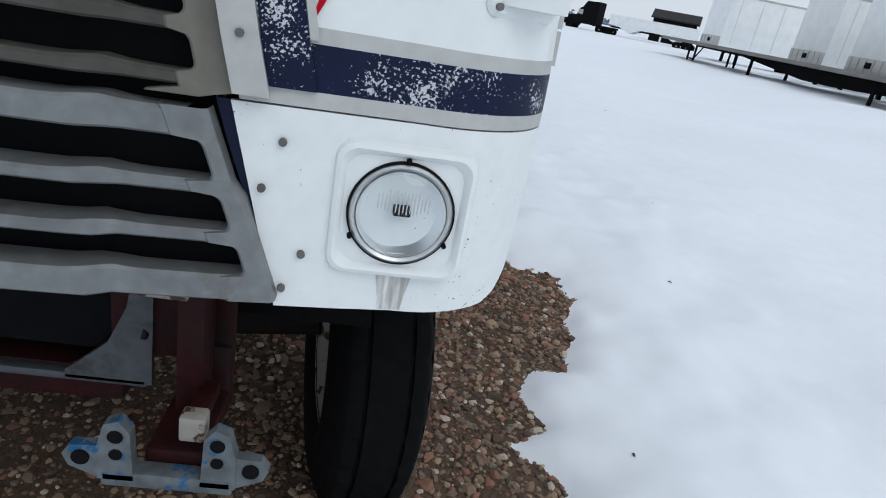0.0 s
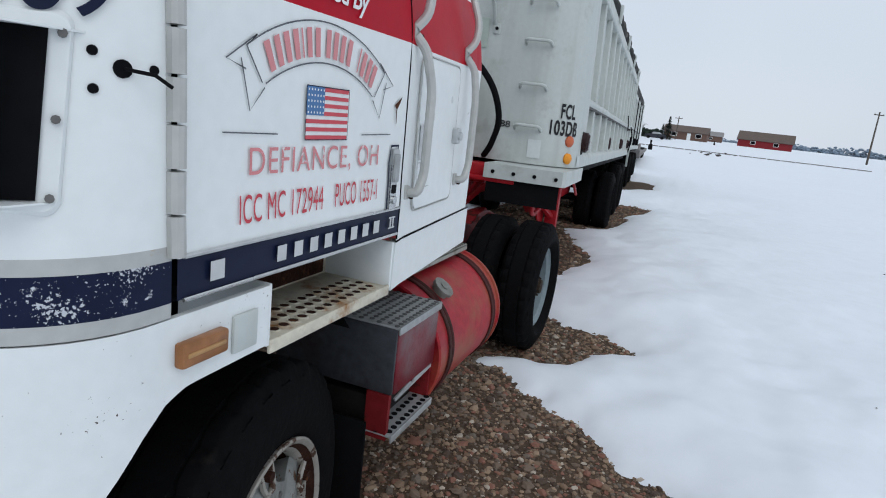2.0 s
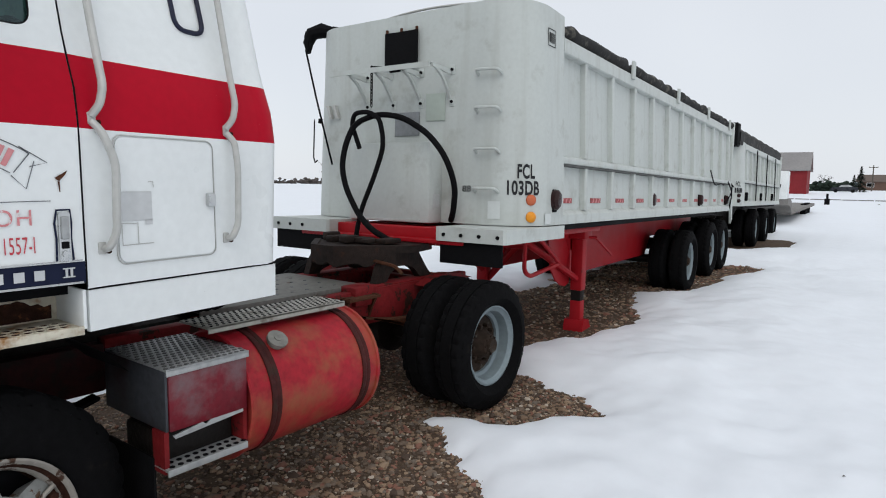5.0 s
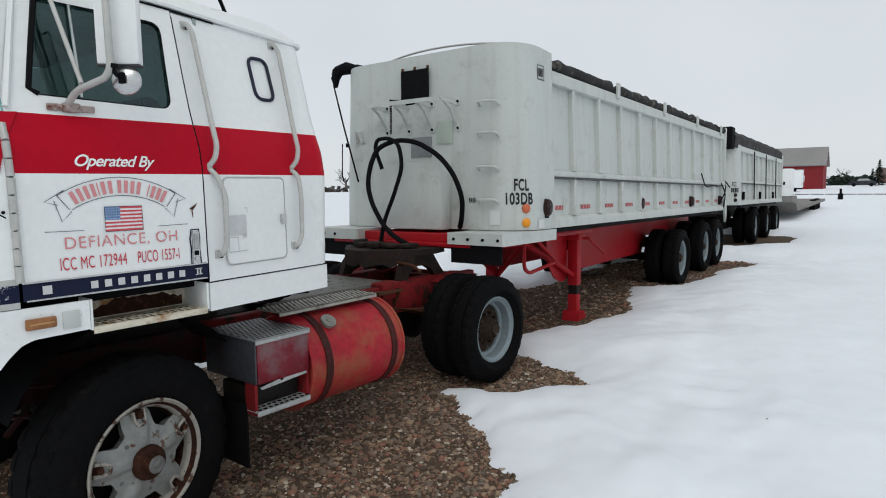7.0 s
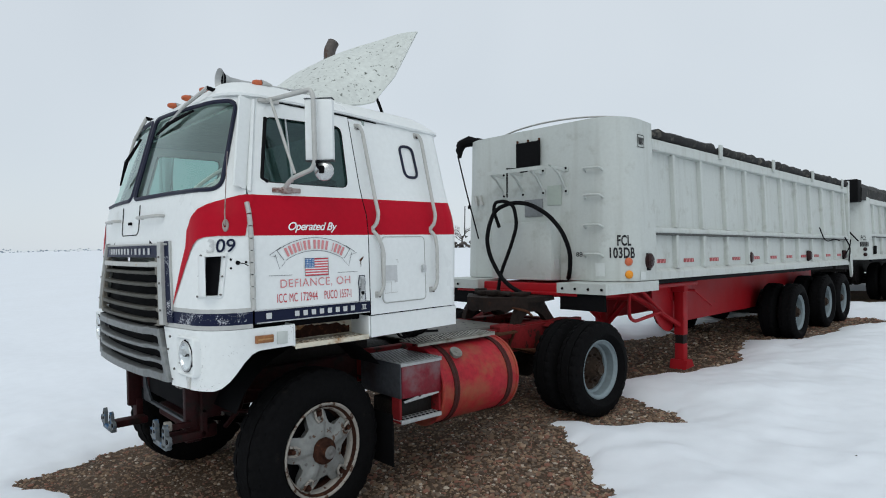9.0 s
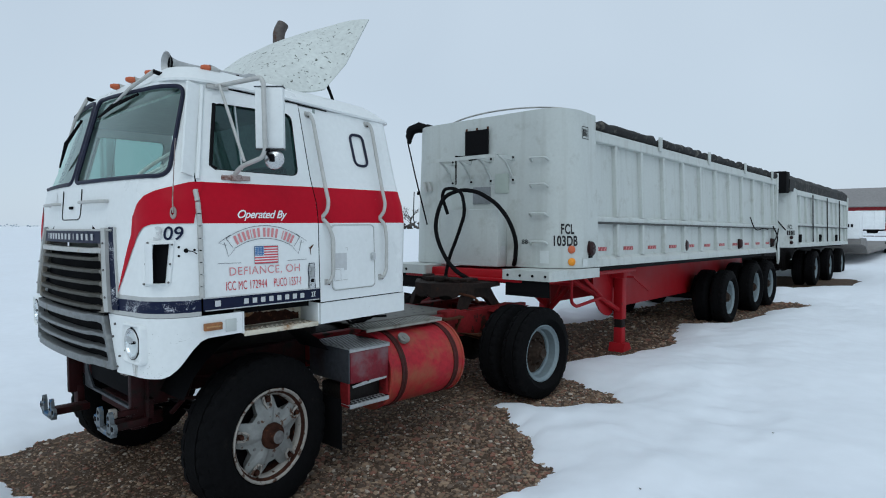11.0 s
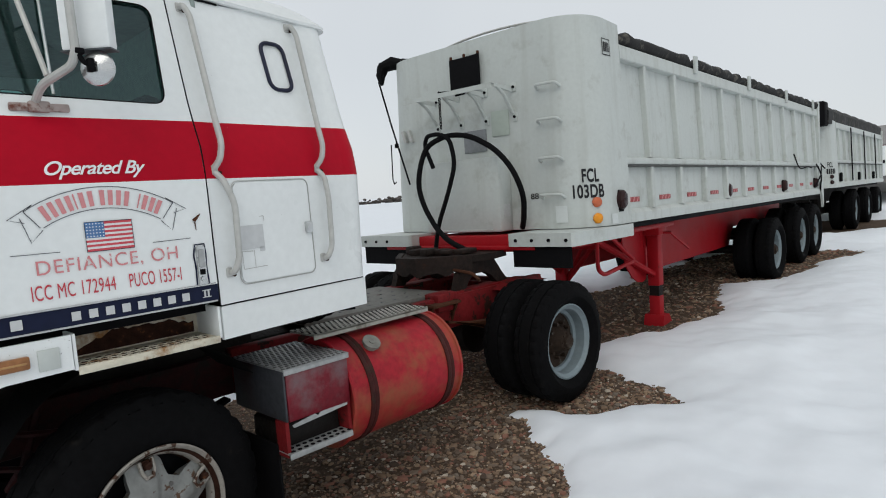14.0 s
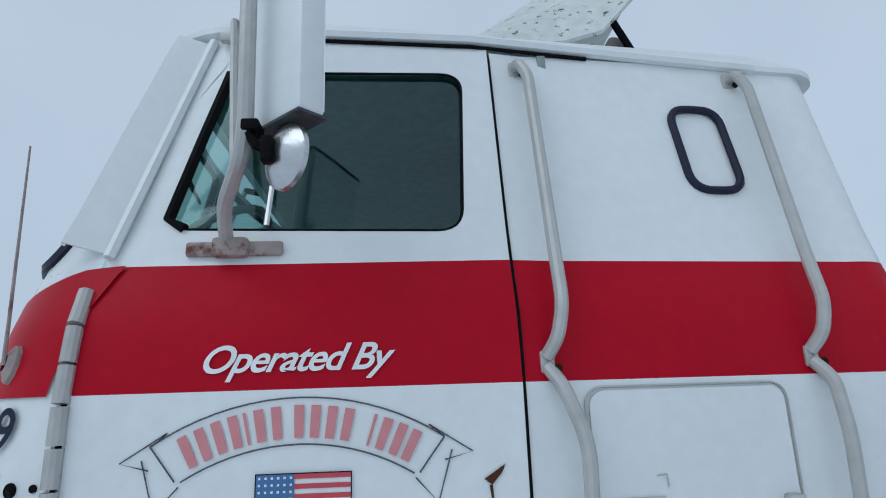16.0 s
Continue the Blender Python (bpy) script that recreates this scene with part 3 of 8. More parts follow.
ROOF_Z = 2.70
UPPER = [2.155, 2.2]
skins = [WHITE, RED, BLUE, LIP]
for s in (1, -1):
    # the nose's corner, from the grille to the door's hinge
    bm = bmesh.new()
    rows = []
    for z in BANDS:
        d1 = along(DOOR_Y0 - 0.012, z)
        d0 = lerp_table(((1.375, 0.745), (1.46, 0.73), (1.70, 0.68), (1.87, 0.62), (1.91, 0.4)), z)
        rows.append([mirrored(hull(d0 + (d1 - d0) * j / 22, z), s) for j in range(23)])
    grid(bm, rows, lambda i, j: (0 if BANDS[i] >= 1.494 else 3 if BANDS[i] >= 1.47 else band_slot((BANDS[i] + BANDS[i + 1]) / 2)))
    part("nose_panel", bm, skins, tractor, "white painted nose panel above a chipped blue band")
    # the door: skin up to the window's sill, then the window panel
    bm = bmesh.new()
    skin(bm, s, DOOR_Y0, DOOR_Y1, BANDS[1:], lambda z: 2 if z < 1.47 else band_slot(z))
    loop = round_loop(DOOR_WIN, 0.055)
    holed(bm, s, DOOR_Y0 + 0.01, DOOR_Y1, 2.155, 2.775, loop, lambda y, z: side(y, z))
    door = part("door", bm, [WHITE, RED, NAVY, LIP], tractor, "white cab door with a red stripe and worn lettering")
    bm = bmesh.new()
    tube(bm, [mirrored(side(y, z, -0.001), s) for y, z in loop], 0.0032, 6, closed=True)
    tube(bm, [mirrored(side(y, z, 0.0), s) for y, z in ((1.025, 2.65), (0.985, 2.46), (0.945, 2.26), (0.98, 2.238))], 0.012, 6)
    part("window_seal", bm, RUBBER, door, "black rubber window seal")
    bm = bmesh.new()
    pane(bm, s, loop, side)
    part("window_pane", bm, TINTED, door, "green tinted window pane").visible_shadow = False
    bm = bmesh.new()
    tube(bm, [mirrored(side(1.145, 2.24, 0.004), s), mirrored(side(1.16, 2.65, 0.004), s)], 0.006, 6)
    part("window_divider", bm, CHROME, door, "bright vent window divider")
    # the sleeper's side with its small window
    bm = bmesh.new()
    skin(bm, s, DOOR_Y1 + 0.006, 2.42, BANDS, lambda z: 0 if z < 1.47 else band_slot(z))
    small = round_loop([(2.098, 2.335), (2.088, 2.57), (2.218, 2.57), (2.228, 2.335)], 0.05)
    skin(bm, s, DOOR_Y1 + 0.006, 2.42, [2.155, 2.25, 2.27])
    holed(bm, s, 1.95, 2.42, 2.27, 2.72, small, lambda y, z: side(y, z))
    skin(bm, s, DOOR_Y1 + 0.006, 1.95, [2.27, 2.35, 2.45, 2.55, 2.72])
    # rounded rear corner and rear wall
    rows = []
    for z in BANDS + [2.25, 2.4, 2.55, 2.72]:
        w, r = lerp_table(W_TABLE, z) - taper(2.42), lerp_table(R_TABLE, z)
        rows.append([Vector((s * (w - 0.1 + 0.1 * math.cos(t)), r - 0.1 + 0.1 * math.sin(t), z)) if q < 7 else Vector((s * 0.0, r, z))
                     for q, t in enumerate([radians(15 * k) for k in range(7)] + [0])])
        rows[-1].insert(0, mirrored(side(2.42, z), s))
    zz = BANDS + [2.25, 2.4, 2.55, 2.72]
    grid(bm, rows, lambda i, j: 1 if (1.91 <= zz[i] < 2.155 and j < 6) else 0)
    sleeper = part("sleeper_side", bm, skins, tractor, "white sleeper side with a red stripe")
    bm = bmesh.new()
    tube(bm, [mirrored(side(y, z, 0.004), s) for y, z in small], 0.010, 8, closed=True)
    part("window_seal", bm, SEAL, sleeper, "dark blue-black window seal")
    bm = bmesh.new()
    pane(bm, s, small, side, -0.004)
    part("window_cover", bm, WHITE, sleeper, "white blanking plate")

# roof
bm = bmesh.new()
rows = []
for k, (inset, z) in enumerate(((0.0, 2.70), (-0.015, 2.705), (-0.015, 2.72), (0.0, 2.735), (0.05, 2.785), (0.12, 2.825), (0.22, 2.855), (0.5, 2.885), (0.9, 2.895))):
    w, f, r = lerp_table(W_TABLE, 2.71) - inset, lerp_table(F_TABLE, 2.71) + inset * 0.75, lerp_table(R_TABLE, 2.71) - inset * 0.8 + (0.03 if k in (1, 2, 3) else 0)
    rad = max(0.25 - inset * 0.2, 0.05)
    front, rear = round_rect(-w, w, f, r, min(rad, w - 0.01), 8), round_rect(-w, w, f, r, max(0.13 - inset * 0.1, 0.05), 8)
    pts = rear[:len(rear) // 2] + front[len(front) // 2:]
    rise = [0.085 * max(0.0, min(1.0, (2.4 - y) / 1.6)) for x, y in pts]
    rows.append([Vector((x * (lerp_table(W_TABLE, 2.71 + q) - taper(min(y, 2.45))) / lerp_table(W_TABLE, 2.71), y + 0.05 * (q / 0.085) ** 3, z + q)) for (x, y), q in zip(pts, rise)])
vs = grid(bm, rows, close_u=True)
bm.faces.new(vs[-1])
bm.faces.new(vs[0][::-1])
part("roof", bm, WHITE, tractor, "white domed roof with a gutter lip")

# windscreen: two panes with a middle post
WS_LOOP = [(0.03, 2.185), (0.03, 2.762), (1.0, 2.752), (1.14, 2.185)]
for s in (1, -1):
    loop = round_loop(WS_LOOP, 0.07)
    bm = bmesh.new()
    holed(bm, s, 0.0, 1.18, 2.155, 2.79, loop, hull)
    rows = [[mirrored(hull(1.18 + (along(lerp_table(((2.155, DOOR_Y0), (2.79, DOOR_Y0 + 0.06)), z), z) - 1.18) * q / 4, z), s) for q in range(5)] for z in (2.155, 2.3, 2.45, 2.6, 2.72, 2.79)]
    grid(bm, rows)
    part("windscreen_frame", bm, WHITE, tractor)
    bm = bmesh.new()
    tube(bm, [mirrored(hull(d, z, 0.002), s) for d, z in loop], 0.014, 6, closed=True)
    part("windscreen_seal", bm, SEAL, tractor, "dark blue-black windscreen seal")
    bm = bmesh.new()
    pane(bm, s, loop, hull)
    part("windscreen_pane", bm, CLEAR, tractor, "clear windscreen pane").visible_shadow = False

# lower headlamp panels with the wheel arch
ARCH = ((0.5, 1.028), (0.61, 1.03), (0.645, 1.045), (0.69, 1.085), (0.765, 1.18), (0.815, 1.225), (0.86, 1.24), (1.08, 1.245))
for s in (1, -1):
    bm = bmesh.new()
    n = 44
    rows = []
    for q in range(9):
        row = []
        for j in range(n + 1):
            d_top, d_bot = 0.733, 0.818
            end = along(1.075, 1.3)
            d = d_top + (end - d_top) * j / n
            y = hull(d, 1.2).y
            zb = lerp_table(ARCH, y) if d > 0.95 else 1.028
            z = zb + (1.372 - zb) * q / 8
            if j < 8:
                d += (d_bot - d_top) * (1 - q / 8) * (1 - j / 8)
            row.append(mirrored(hull(d, z), s))
        rows.append(row)
    grid(bm, rows)
    shell(bm, 0.012)
    part("headlamp_panel", bm, CHIPPED, tractor, "white lower front panel with paint chips")
# step well under the door and skirt under the sleeper
for s in (1, -1):
    bm = bmesh.new()
    skin(bm, s, DOOR_Y1 + 0.01, 2.495, [1.225, 1.30, 1.368], lambda z: 0)
    shell(bm, 0.02)
    part("skirt", bm, WHITE, tractor)
# floor of the cab
bm = bmesh.new()
box(bm, (0, 1.6, 1.36), (2.3, 1.6, 0.03))
part("cab_floor", bm, DARK, tractor)


# ---- wheels ----
def tyre(bm, r, width, rim_r, x=0.0, lug=0.012, seg=120, sink=0.0):
    """A truck tyre about the x axis: outer face at x, inwards to x - width, with grooves and lugged shoulders."""
    h = r - rim_r
    half = [(-0.035 - sink, rim_r - 0.01, 0), (-0.012 - sink, rim_r + 0.02 - sink * 0.4, 0), (-0.004 - sink * 0.5, rim_r + 0.03, 0), (0.0, rim_r + h * 0.35, 0), (-0.001, rim_r + h * 0.55, 0), (-0.012, r - 0.065, 0), (-0.02, r - 0.045, 0),
            (-0.022, r - 0.04, 1), (-0.038, r - 0.008, 1), (-0.045, r - 0.003, 1), (-0.078, r, 1), (-0.08, r - 0.012, 0), (-0.088, r - 0.012, 0), (-0.09, r, 0)]
    far = [(-width - a, q, g) for a, q, g in half[::-1]]
    prof = half + far
    rows = []
    for a, q, g in prof:
        ring = []
        for k in range(seg):
            t = math.tau * k / seg
            cut = lug if g and (k % 4) < 1 else 0.0
            ring.append(Vector((x + a, (q - cut) * math.cos(t), (q - cut) * math.sin(t))))
        rows.append(ring)
    grid(bm, rows, close_u=True)


# front wheels, steered a little
for s in (1, -1):
    wheel = new("front_wheel")
    wheel.parent = tractor
    wheel.matrix_basis = Matrix.Translation((1.12, 1.36, 0.50) if s > 0 else (-1.13, 1.25, 0.50)) @ Matrix.Rotation(radians(10), 4, "Z") @ (Matrix.Identity(4) if s > 0 else Matrix.Rotation(math.pi, 4, "Z"))
    bm = bmesh.new()
    tyre(bm, 0.53, 0.28, 0.30)
    part("tyre", bm, TYRE, wheel, "black ribbed truck tyre")
    bm = bmesh.new()
    lathe(bm, [(-0.25, 0.295), (-0.20, 0.27), (-0.06, 0.262), (-0.035, 0.275), (-0.015, 0.312), (-0.004, 0.314), (0.0, 0.307), (-0.006, 0.296), (-0.012, 0.292)], (0, 0, 0), "x", 56)
    part("rim", bm, RIM_WORN, wheel, "peeling white painted rim")
    bm = bmesh.new()
    lathe(bm, [(-0.011, 0.2925), (-0.020, 0.288), (-0.030, 0.280), (-0.045, 0.270), (-0.10, 0.258), (-0.16, 0.255)], (0, 0, 0), "x", 56)
    part("rim_gutter", bm, DEEP_RUST, wheel, "rusty inner rim gutter")
    bm = bmesh.new()
    cyl(bm, (-0.20, 0, 0), (-0.13, 0, 0), 0.262, 40)
    part("brake_drum", bm, DARK, wheel)
    # star-shaped casting: broad arms, round windows between them
    bm = bmesh.new()
    rows = []
    for q in range(8):
        row = []
        for k in range(80):
            t = math.tau * k / 80
            u = abs(((t - 0.10) / math.tau * 5 + 0.5) % 1.0 - 0.5) * 2
            reach = 0.265 if u < 0.42 else 0.265 - 0.085 * smooth((u - 0.42) / 0.35)
            r = 0.06 + (reach - 0.06) * q / 7
            ridge = 0.022 * smooth((0.55 - u) / 0.4) * min(1, q / 3)
            x = -0.012 - 0.055 * (r / 0.265) ** 2 + ridge * 0.9
            row.append(Vector((x, -r * math.sin(t), r * math.cos(t))))
        rows.append(row)
    grid(bm, rows, close_u=True)
    shell(bm, 0.05)
    casting = part("spoke_casting", bm, SPOKE, wheel, "worn silver five-spoke hub casting")
    for k in range(5):
        m = Matrix.Rotation(math.tau * k / 5 + 0.10, 4, "X")
        bm = bmesh.new()
        tube(bm, [m @ Vector(p) for p in ((-0.03, -0.028, 0.272), (-0.022, -0.027, 0.225), (-0.016, -0.014, 0.196), (-0.016, 0.014, 0.196), (-0.022, 0.027, 0.225), (-0.03, 0.028, 0.272))], 0.009, 6)
        part("rim_clamp", bm, RIM_WORN, casting)
        bm = bmesh.new()
        box(bm, (-0.038, 0, 0.243), (0.012, 0.042, 0.05), 0.004, m)
        cyl(bm, m @ Vector((-0.035, 0, 0.247)), m @ Vector((-0.008, 0, 0.247)), 0.017, 6)
        part("clamp_nut", bm, DEEP_RUST, casting)
    bm = bmesh.new()
    lathe(bm, [(-0.1, 0.088), (0.0, 0.086), (0.014, 0.082), (0.018, 0.07), (0.018, 0.052), (0.022, 0.048), (0.05, 0.046), (0.056, 0.040), (0.052, 0.034), (0.050, 0.001)], (0, 0, 0), "x", 28)
    part("hub", bm, DEEP_RUST, wheel, "rusty hub cap")
    bm = bmesh.new()
    lathe(bm, [(0.050, 0.0445), (0.0585, 0.041), (0.060, 0.034), (0.057, 0.020), (0.060, 0.014), (0.060, 0.001)], (0, 0, 0), "x", 24)
    part("hub_plug", bm, BOLT, wheel, "grey steel hub plug")
    for k in range(5):
        t = math.tau * (k + 0.5) / 5 + 0.10
        bm = bmesh.new()
        cyl(bm, (-0.055, -0.145 * math.sin(t), 0.145 * math.cos(t)), (-0.026, -0.145 * math.sin(t), 0.145 * math.cos(t)), 0.011, 6)
        part("casting_bolt", bm, BOLT, casting)


def dual_wheel(name, parent, at, r, rim_r, width=0.265, gap=0.03, rim_mat=None):
    wheel = new(name)
    wheel.parent = parent
    wheel.matrix_basis = at
    for x, nm in ((0.0, "tyre"), (-width - gap, "inner_tyre")):
        bm = bmesh.new()
        tyre(bm, r, width, rim_r, x, sink=0.045)
        part(nm, bm, TYRE, wheel, "black truck tyre")
    bm = bmesh.new()
    lathe(bm, [(-0.055, rim_r + 0.003), (-0.045, rim_r + 0.005), (-0.043, rim_r - 0.006), (-0.056, rim_r - 0.014), (-0.068, rim_r - 0.035), (-0.14, rim_r - 0.045), (-0.15, rim_r - 0.07), (-0.2, rim_r - 0.075)], (0, 0, 0), "x", 48)
    part("rim", bm, rim_mat or RIM_GREY, wheel, "grey painted rim")
    bm = bmesh.new()
    lathe(bm, [(-0.17, rim_r - 0.05), (-0.17, rim_r - 0.09), (-0.16, 0.15), (-0.15, 0.12), (-0.10, 0.085), (-0.07, 0.075), (-0.062, 0.055), (-0.04, 0.05), (-0.038, 0.034), (-0.044, 0.001)], (0, 0, 0), "x", 32)
    for k in range(8):
        t = math.tau * k / 8
        cyl(bm, (-0.075, 0.065 * math.cos(t), 0.065 * math.sin(t)), (-0.055, 0.065 * math.cos(t), 0.065 * math.sin(t)), 0.008, 6)
    for k in range(10):
        t = math.tau * k / 10
        cyl(bm, (-0.16, 0.135 * math.cos(t), 0.135 * math.sin(t)), (-0.115, 0.135 * math.cos(t), 0.135 * math.sin(t)), 0.014, 6)
    part("hub", bm, HUB, wheel, "dark rusty wheel hub")
    return wheel


for s in (1, -1):
    dual_wheel("rear_wheel", tractor, Matrix.Translation((s * 1.18, 4.44, 0.578)) @ (Matrix.Identity(4) if s > 0 else Matrix.Rotation(math.pi, 4, "Z")), 0.465, 0.285)



# ---- lettering and decals ----
def text_bm(body, width, height, shear=0.0, spacing=1.0, bold=0.0):
    """Lettering as flat mesh in x and y, fitted into width and height."""
    cu = bpy.data.curves.new("lettering", "FONT")
    cu.body, cu.shear, cu.space_character, cu.extrude, cu.offset = body, shear, spacing, 0.0, bold
    ob = new("lettering", cu)
    me = bpy.data.meshes.new_from_object(ob.evaluated_get(bpy.context.evaluated_depsgraph_get()))
    bpy.data.objects.remove(ob)
    bpy.data.curves.remove(cu)
    bm = bmesh.new()
    bm.from_mesh(me)
    bpy.data.meshes.remove(me)
    xs, ys = [v.co.x for v in bm.verts], [v.co.y for v in bm.verts]
    x0, x1, y0, y1 = min(xs), max(xs), min(ys), max(ys)
    for v in bm.verts:
        v.co = Vector(((v.co.x - x0) / (x1 - x0) * width, (v.co.y - y0) / (y1 - y0) * height, 0))
    return bm


def on_side(bm, y, z, off=0.004):
    """Lays a flat mesh of x, y on the cab's side, its corner at y, z."""
    for v in bm.verts:
        v.co = side(y + v.co.x, z + v.co.y, off + v.co.z)
    return bm


def flat_bars(bm, rects):
    """Flat rectangles (x0, y0, x1, y1) in x and y."""
    for x0, y0, x1, y1 in rects:
        bm.faces.new([bm.verts.new((x, y, 0)) for x, y in ((x0, y0), (x1, y0), (x1, y1), (x0, y1))])
    return bm


def stroke(bm, pts, w):
    """A flat line of width w through points in x and y."""
    pts = [Vector((*p[:2], 0)) for p in pts]
    left, right = [], []
    for i, p in enumerate(pts):
        d = (pts[min(i + 1, len(pts) - 1)] - pts[max(i - 1, 0)]).normalized()
        n = Vector((-d.y, d.x, 0)) * w / 2
        left.append(bm.verts.new(p + n))
        right.append(bm.verts.new(p - n))
    for i in range(len(pts) - 1):
        bm.faces.new((left[i], left[i + 1], right[i + 1], right[i]))
    return bm


def letters(bm, mat, parent, label=""):
    """Links each separate letter of a lettering mesh as a part of its own."""
    left = set(bm.verts)
    while left:
        grp, todo = set(), [next(iter(left))]
        while todo:
            v = todo.pop()
            if v not in grp:
                grp.add(v)
                todo += [e.other_vert(v) for e in v.link_edges]
        left -= grp
        one, at = bmesh.new(), {}
        for f in {f for v in grp for f in v.link_faces}:
            one.faces.new([at.setdefault(v, None) or at.update({v: one.verts.new(v.co)}) or at[v] for v in f.verts])
        part("letter", one, mat, parent, label)
    bm.free()


door_near = [o for o in tractor.children if o.name.startswith("door")][0]
sleeper_near = [o for o in tractor.children if o.name.startswith("sleeper_side")][0]
nose_near = [o for o in tractor.children if o.name.startswith("nose_panel")][0]

letters(on_side(text_bm("Operated By", 0.345, 0.066, 0.42, 0.92, 0.016), 1.062, 1.925), WHITE_INK, door_near, "white script lettering")
letters(on_side(text_bm("DEFIANCE, OH", 0.49, 0.058, 0, 1.1), 0.998, 1.588), PINK_INK, door_near, "faded pink lettering")
letters(on_side(text_bm("ICC MC 172944", 0.272, 0.053, 0, 1.06), 0.974, 1.508), RED_INK, door_near, "red lettering")
letters(on_side(text_bm("PUCO 1557-I", 0.198, 0.053, 0, 1.06), 1.295, 1.508), RED_INK, door_near, "red lettering")

# arched banner: outlines and plain bars where the firm's name stands
bm = bmesh.new()
YC, ZC, RA = 1.237, 1.425, 0.435
def arc_pts(r, a0, a1, k=18):
    return [(YC + r * math.sin(radians(a0 + (a1 - a0) * i / k)), ZC + r * math.cos(radians(a0 + (a1 - a0) * i / k))) for i in range(k + 1)]
stroke(bm, arc_pts(RA + 0.035, -33, 33), 0.003)
stroke(bm, arc_pts(RA - 0.045, -31, 31), 0.003)
for q in (-1, 1):
    def P(dy, dz, q=q):
        return (YC + q * dy, ZC + dz)
    stroke(bm, [P(0.255, 0.394), P(0.21, 0.335)], 0.003)
    stroke(bm, [P(0.255, 0.394), P(0.228, 0.416), P(0.305, 0.368), P(0.255, 0.355)], 0.003)
    stroke(bm, [P(0.268, 0.372), P(0.242, 0.285), P(0.203, 0.327)], 0.003)
    stroke(bm, [P(0.16, 0.245), P(0.31, 0.247)], 0.0025)
for v in bm.verts:
    v.co = side(v.co.x, v.co.y, 0.0035)
part("banner_outline", bm, FADED_LINE, door_near, "thin faded banner outline")
bm = bmesh.new()
for a in [-26.5, -22.7, -18.9, -15.1, -12.4, -9.3, -5.4, -0.2, 3.6, 7.4, 11.2, 17.2, 20.2, 23.8, 27.2]:
    hw = 0.35 if a in (-12.4, 17.2) else 1.1
    p = arc_pts(RA + 0.022, a - hw, a + hw, 1) + arc_pts(RA - 0.034, a - hw, a + hw, 1)[::-1]
    bm.faces.new([bm.verts.new(side(y, z, 0.004)) for y, z in p])
tagged(part("lettering", bm, PINK_BAR, door_near, "row of bleached red bars"), kind="stuff")

# flag
bm = bmesh.new()
FY, FZ, FW, FH = 1.165, 1.660, 0.162, 0.106
flat_bars(bm, [(0, 0, FW, FH)])
flag = part("flag_decal", on_side(bm, FY, FZ, 0.003), WHITE_INK, door_near, "small striped flag decal")
bm = bmesh.new()
flat_bars(bm, [(0 if k < 3.5 else FW * 0.4, FH * (2 * k) / 13, FW, FH * (2 * k + 1) / 13) for k in range(7)])
part("stripe", on_side(bm, FY, FZ, 0.0045), FLAG_RED, flag)
bm = bmesh.new()
flat_bars(bm, [(0, FH * 6 / 13, FW * 0.4, FH)])
part("canton", on_side(bm, FY, FZ, 0.005), FLAG_BLUE, flag)
bm = bmesh.new()
flat_bars(bm, [(-0.002, -0.002, FW + 0.002, 0), (-0.002, FH, FW + 0.002, FH + 0.002), (-0.002, 0, 0, FH), (FW, 0, FW + 0.002, FH)])
part("flag_border", on_side(bm, FY, FZ, 0.0052), NAVY, flag, "thin dark border")
bm = bmesh.new()
flat_bars(bm, [(FW * 0.4 * (i + 0.5 + 0.0) / 6 - 0.002, FH * (6 / 13 + 7 / 13 * (j + 0.5) / 5) - 0.002, FW * 0.4 * (i + 0.5) / 6 + 0.002, FH * (6 / 13 + 7 / 13 * (j + 0.5) / 5) + 0.002) for i in range(6) for j in range(5)])
tagged(part("star", on_side(bm, FY, FZ, 0.0058), WHITE_INK, flag), kind="stuff")

# badge bars on the blue band of the door
bm = bmesh.new()
rects = []
for k in range(8):
    y = 1.085 + k * 0.057
    rects.append((y, 1.42, y + 0.03, 1.452))
rects += [(0.90, 1.42, 0.935, 1.455), (1.575, 1.422, 1.583, 1.452), (1.59, 1.422, 1.598, 1.452), (1.568, 1.449, 1.605, 1.453), (1.568, 1.421, 1.605, 1.425)]
flat_bars(bm, rects)
for v in bm.verts:
    v.co = side(v.co.x, v.co.y, 0.006)
tagged(part("badge", bm, SILVER_INK, door_near, "silver badge bars on the blue band"), kind="stuff")
bm = bmesh.new()
for z in (1.473, 1.400):
    tube(bm, [side(y, z, 0.004) for y in (DOOR_Y0 + 0.01, 1.2, DOOR_Y1 - 0.01)], 0.004, 6)
part("band_trim", bm, CHROME, door_near, "thin bright trim")

# hinge strip, door handle, gutter, cut-outs
hinge = new("door_hinge")
hinge.parent = door_near
for k in range(9):
    z0 = 1.475 + k * 0.07
    bm = bmesh.new()
    cyl(bm, side(0.824, z0 + 0.002, 0.006), side(0.824, z0 + 0.067, 0.006), 0.015, 10)
    part("hinge_knuckle", bm, GRIP, hinge)
bm = bmesh.new()
slab(bm, round_rect(1.562, 1.597, 1.47, 1.635, 0.008), 1.262, 1.274)
handle = part("door_handle", bm, CHROME, door_near, "chrome door handle with a lock")
bm = bmesh.new()
box(bm, (1.276, 1.5795, 1.585), (0.012, 0.024, 0.075), 0.004)
part("paddle", bm, ALU, handle)
bm = bmesh.new()
cyl(bm, (1.27, 1.5795, 1.50), (1.281, 1.5795, 1.50), 0.011, 14)
part("lock", bm, CHROME, handle)
bm = bmesh.new()
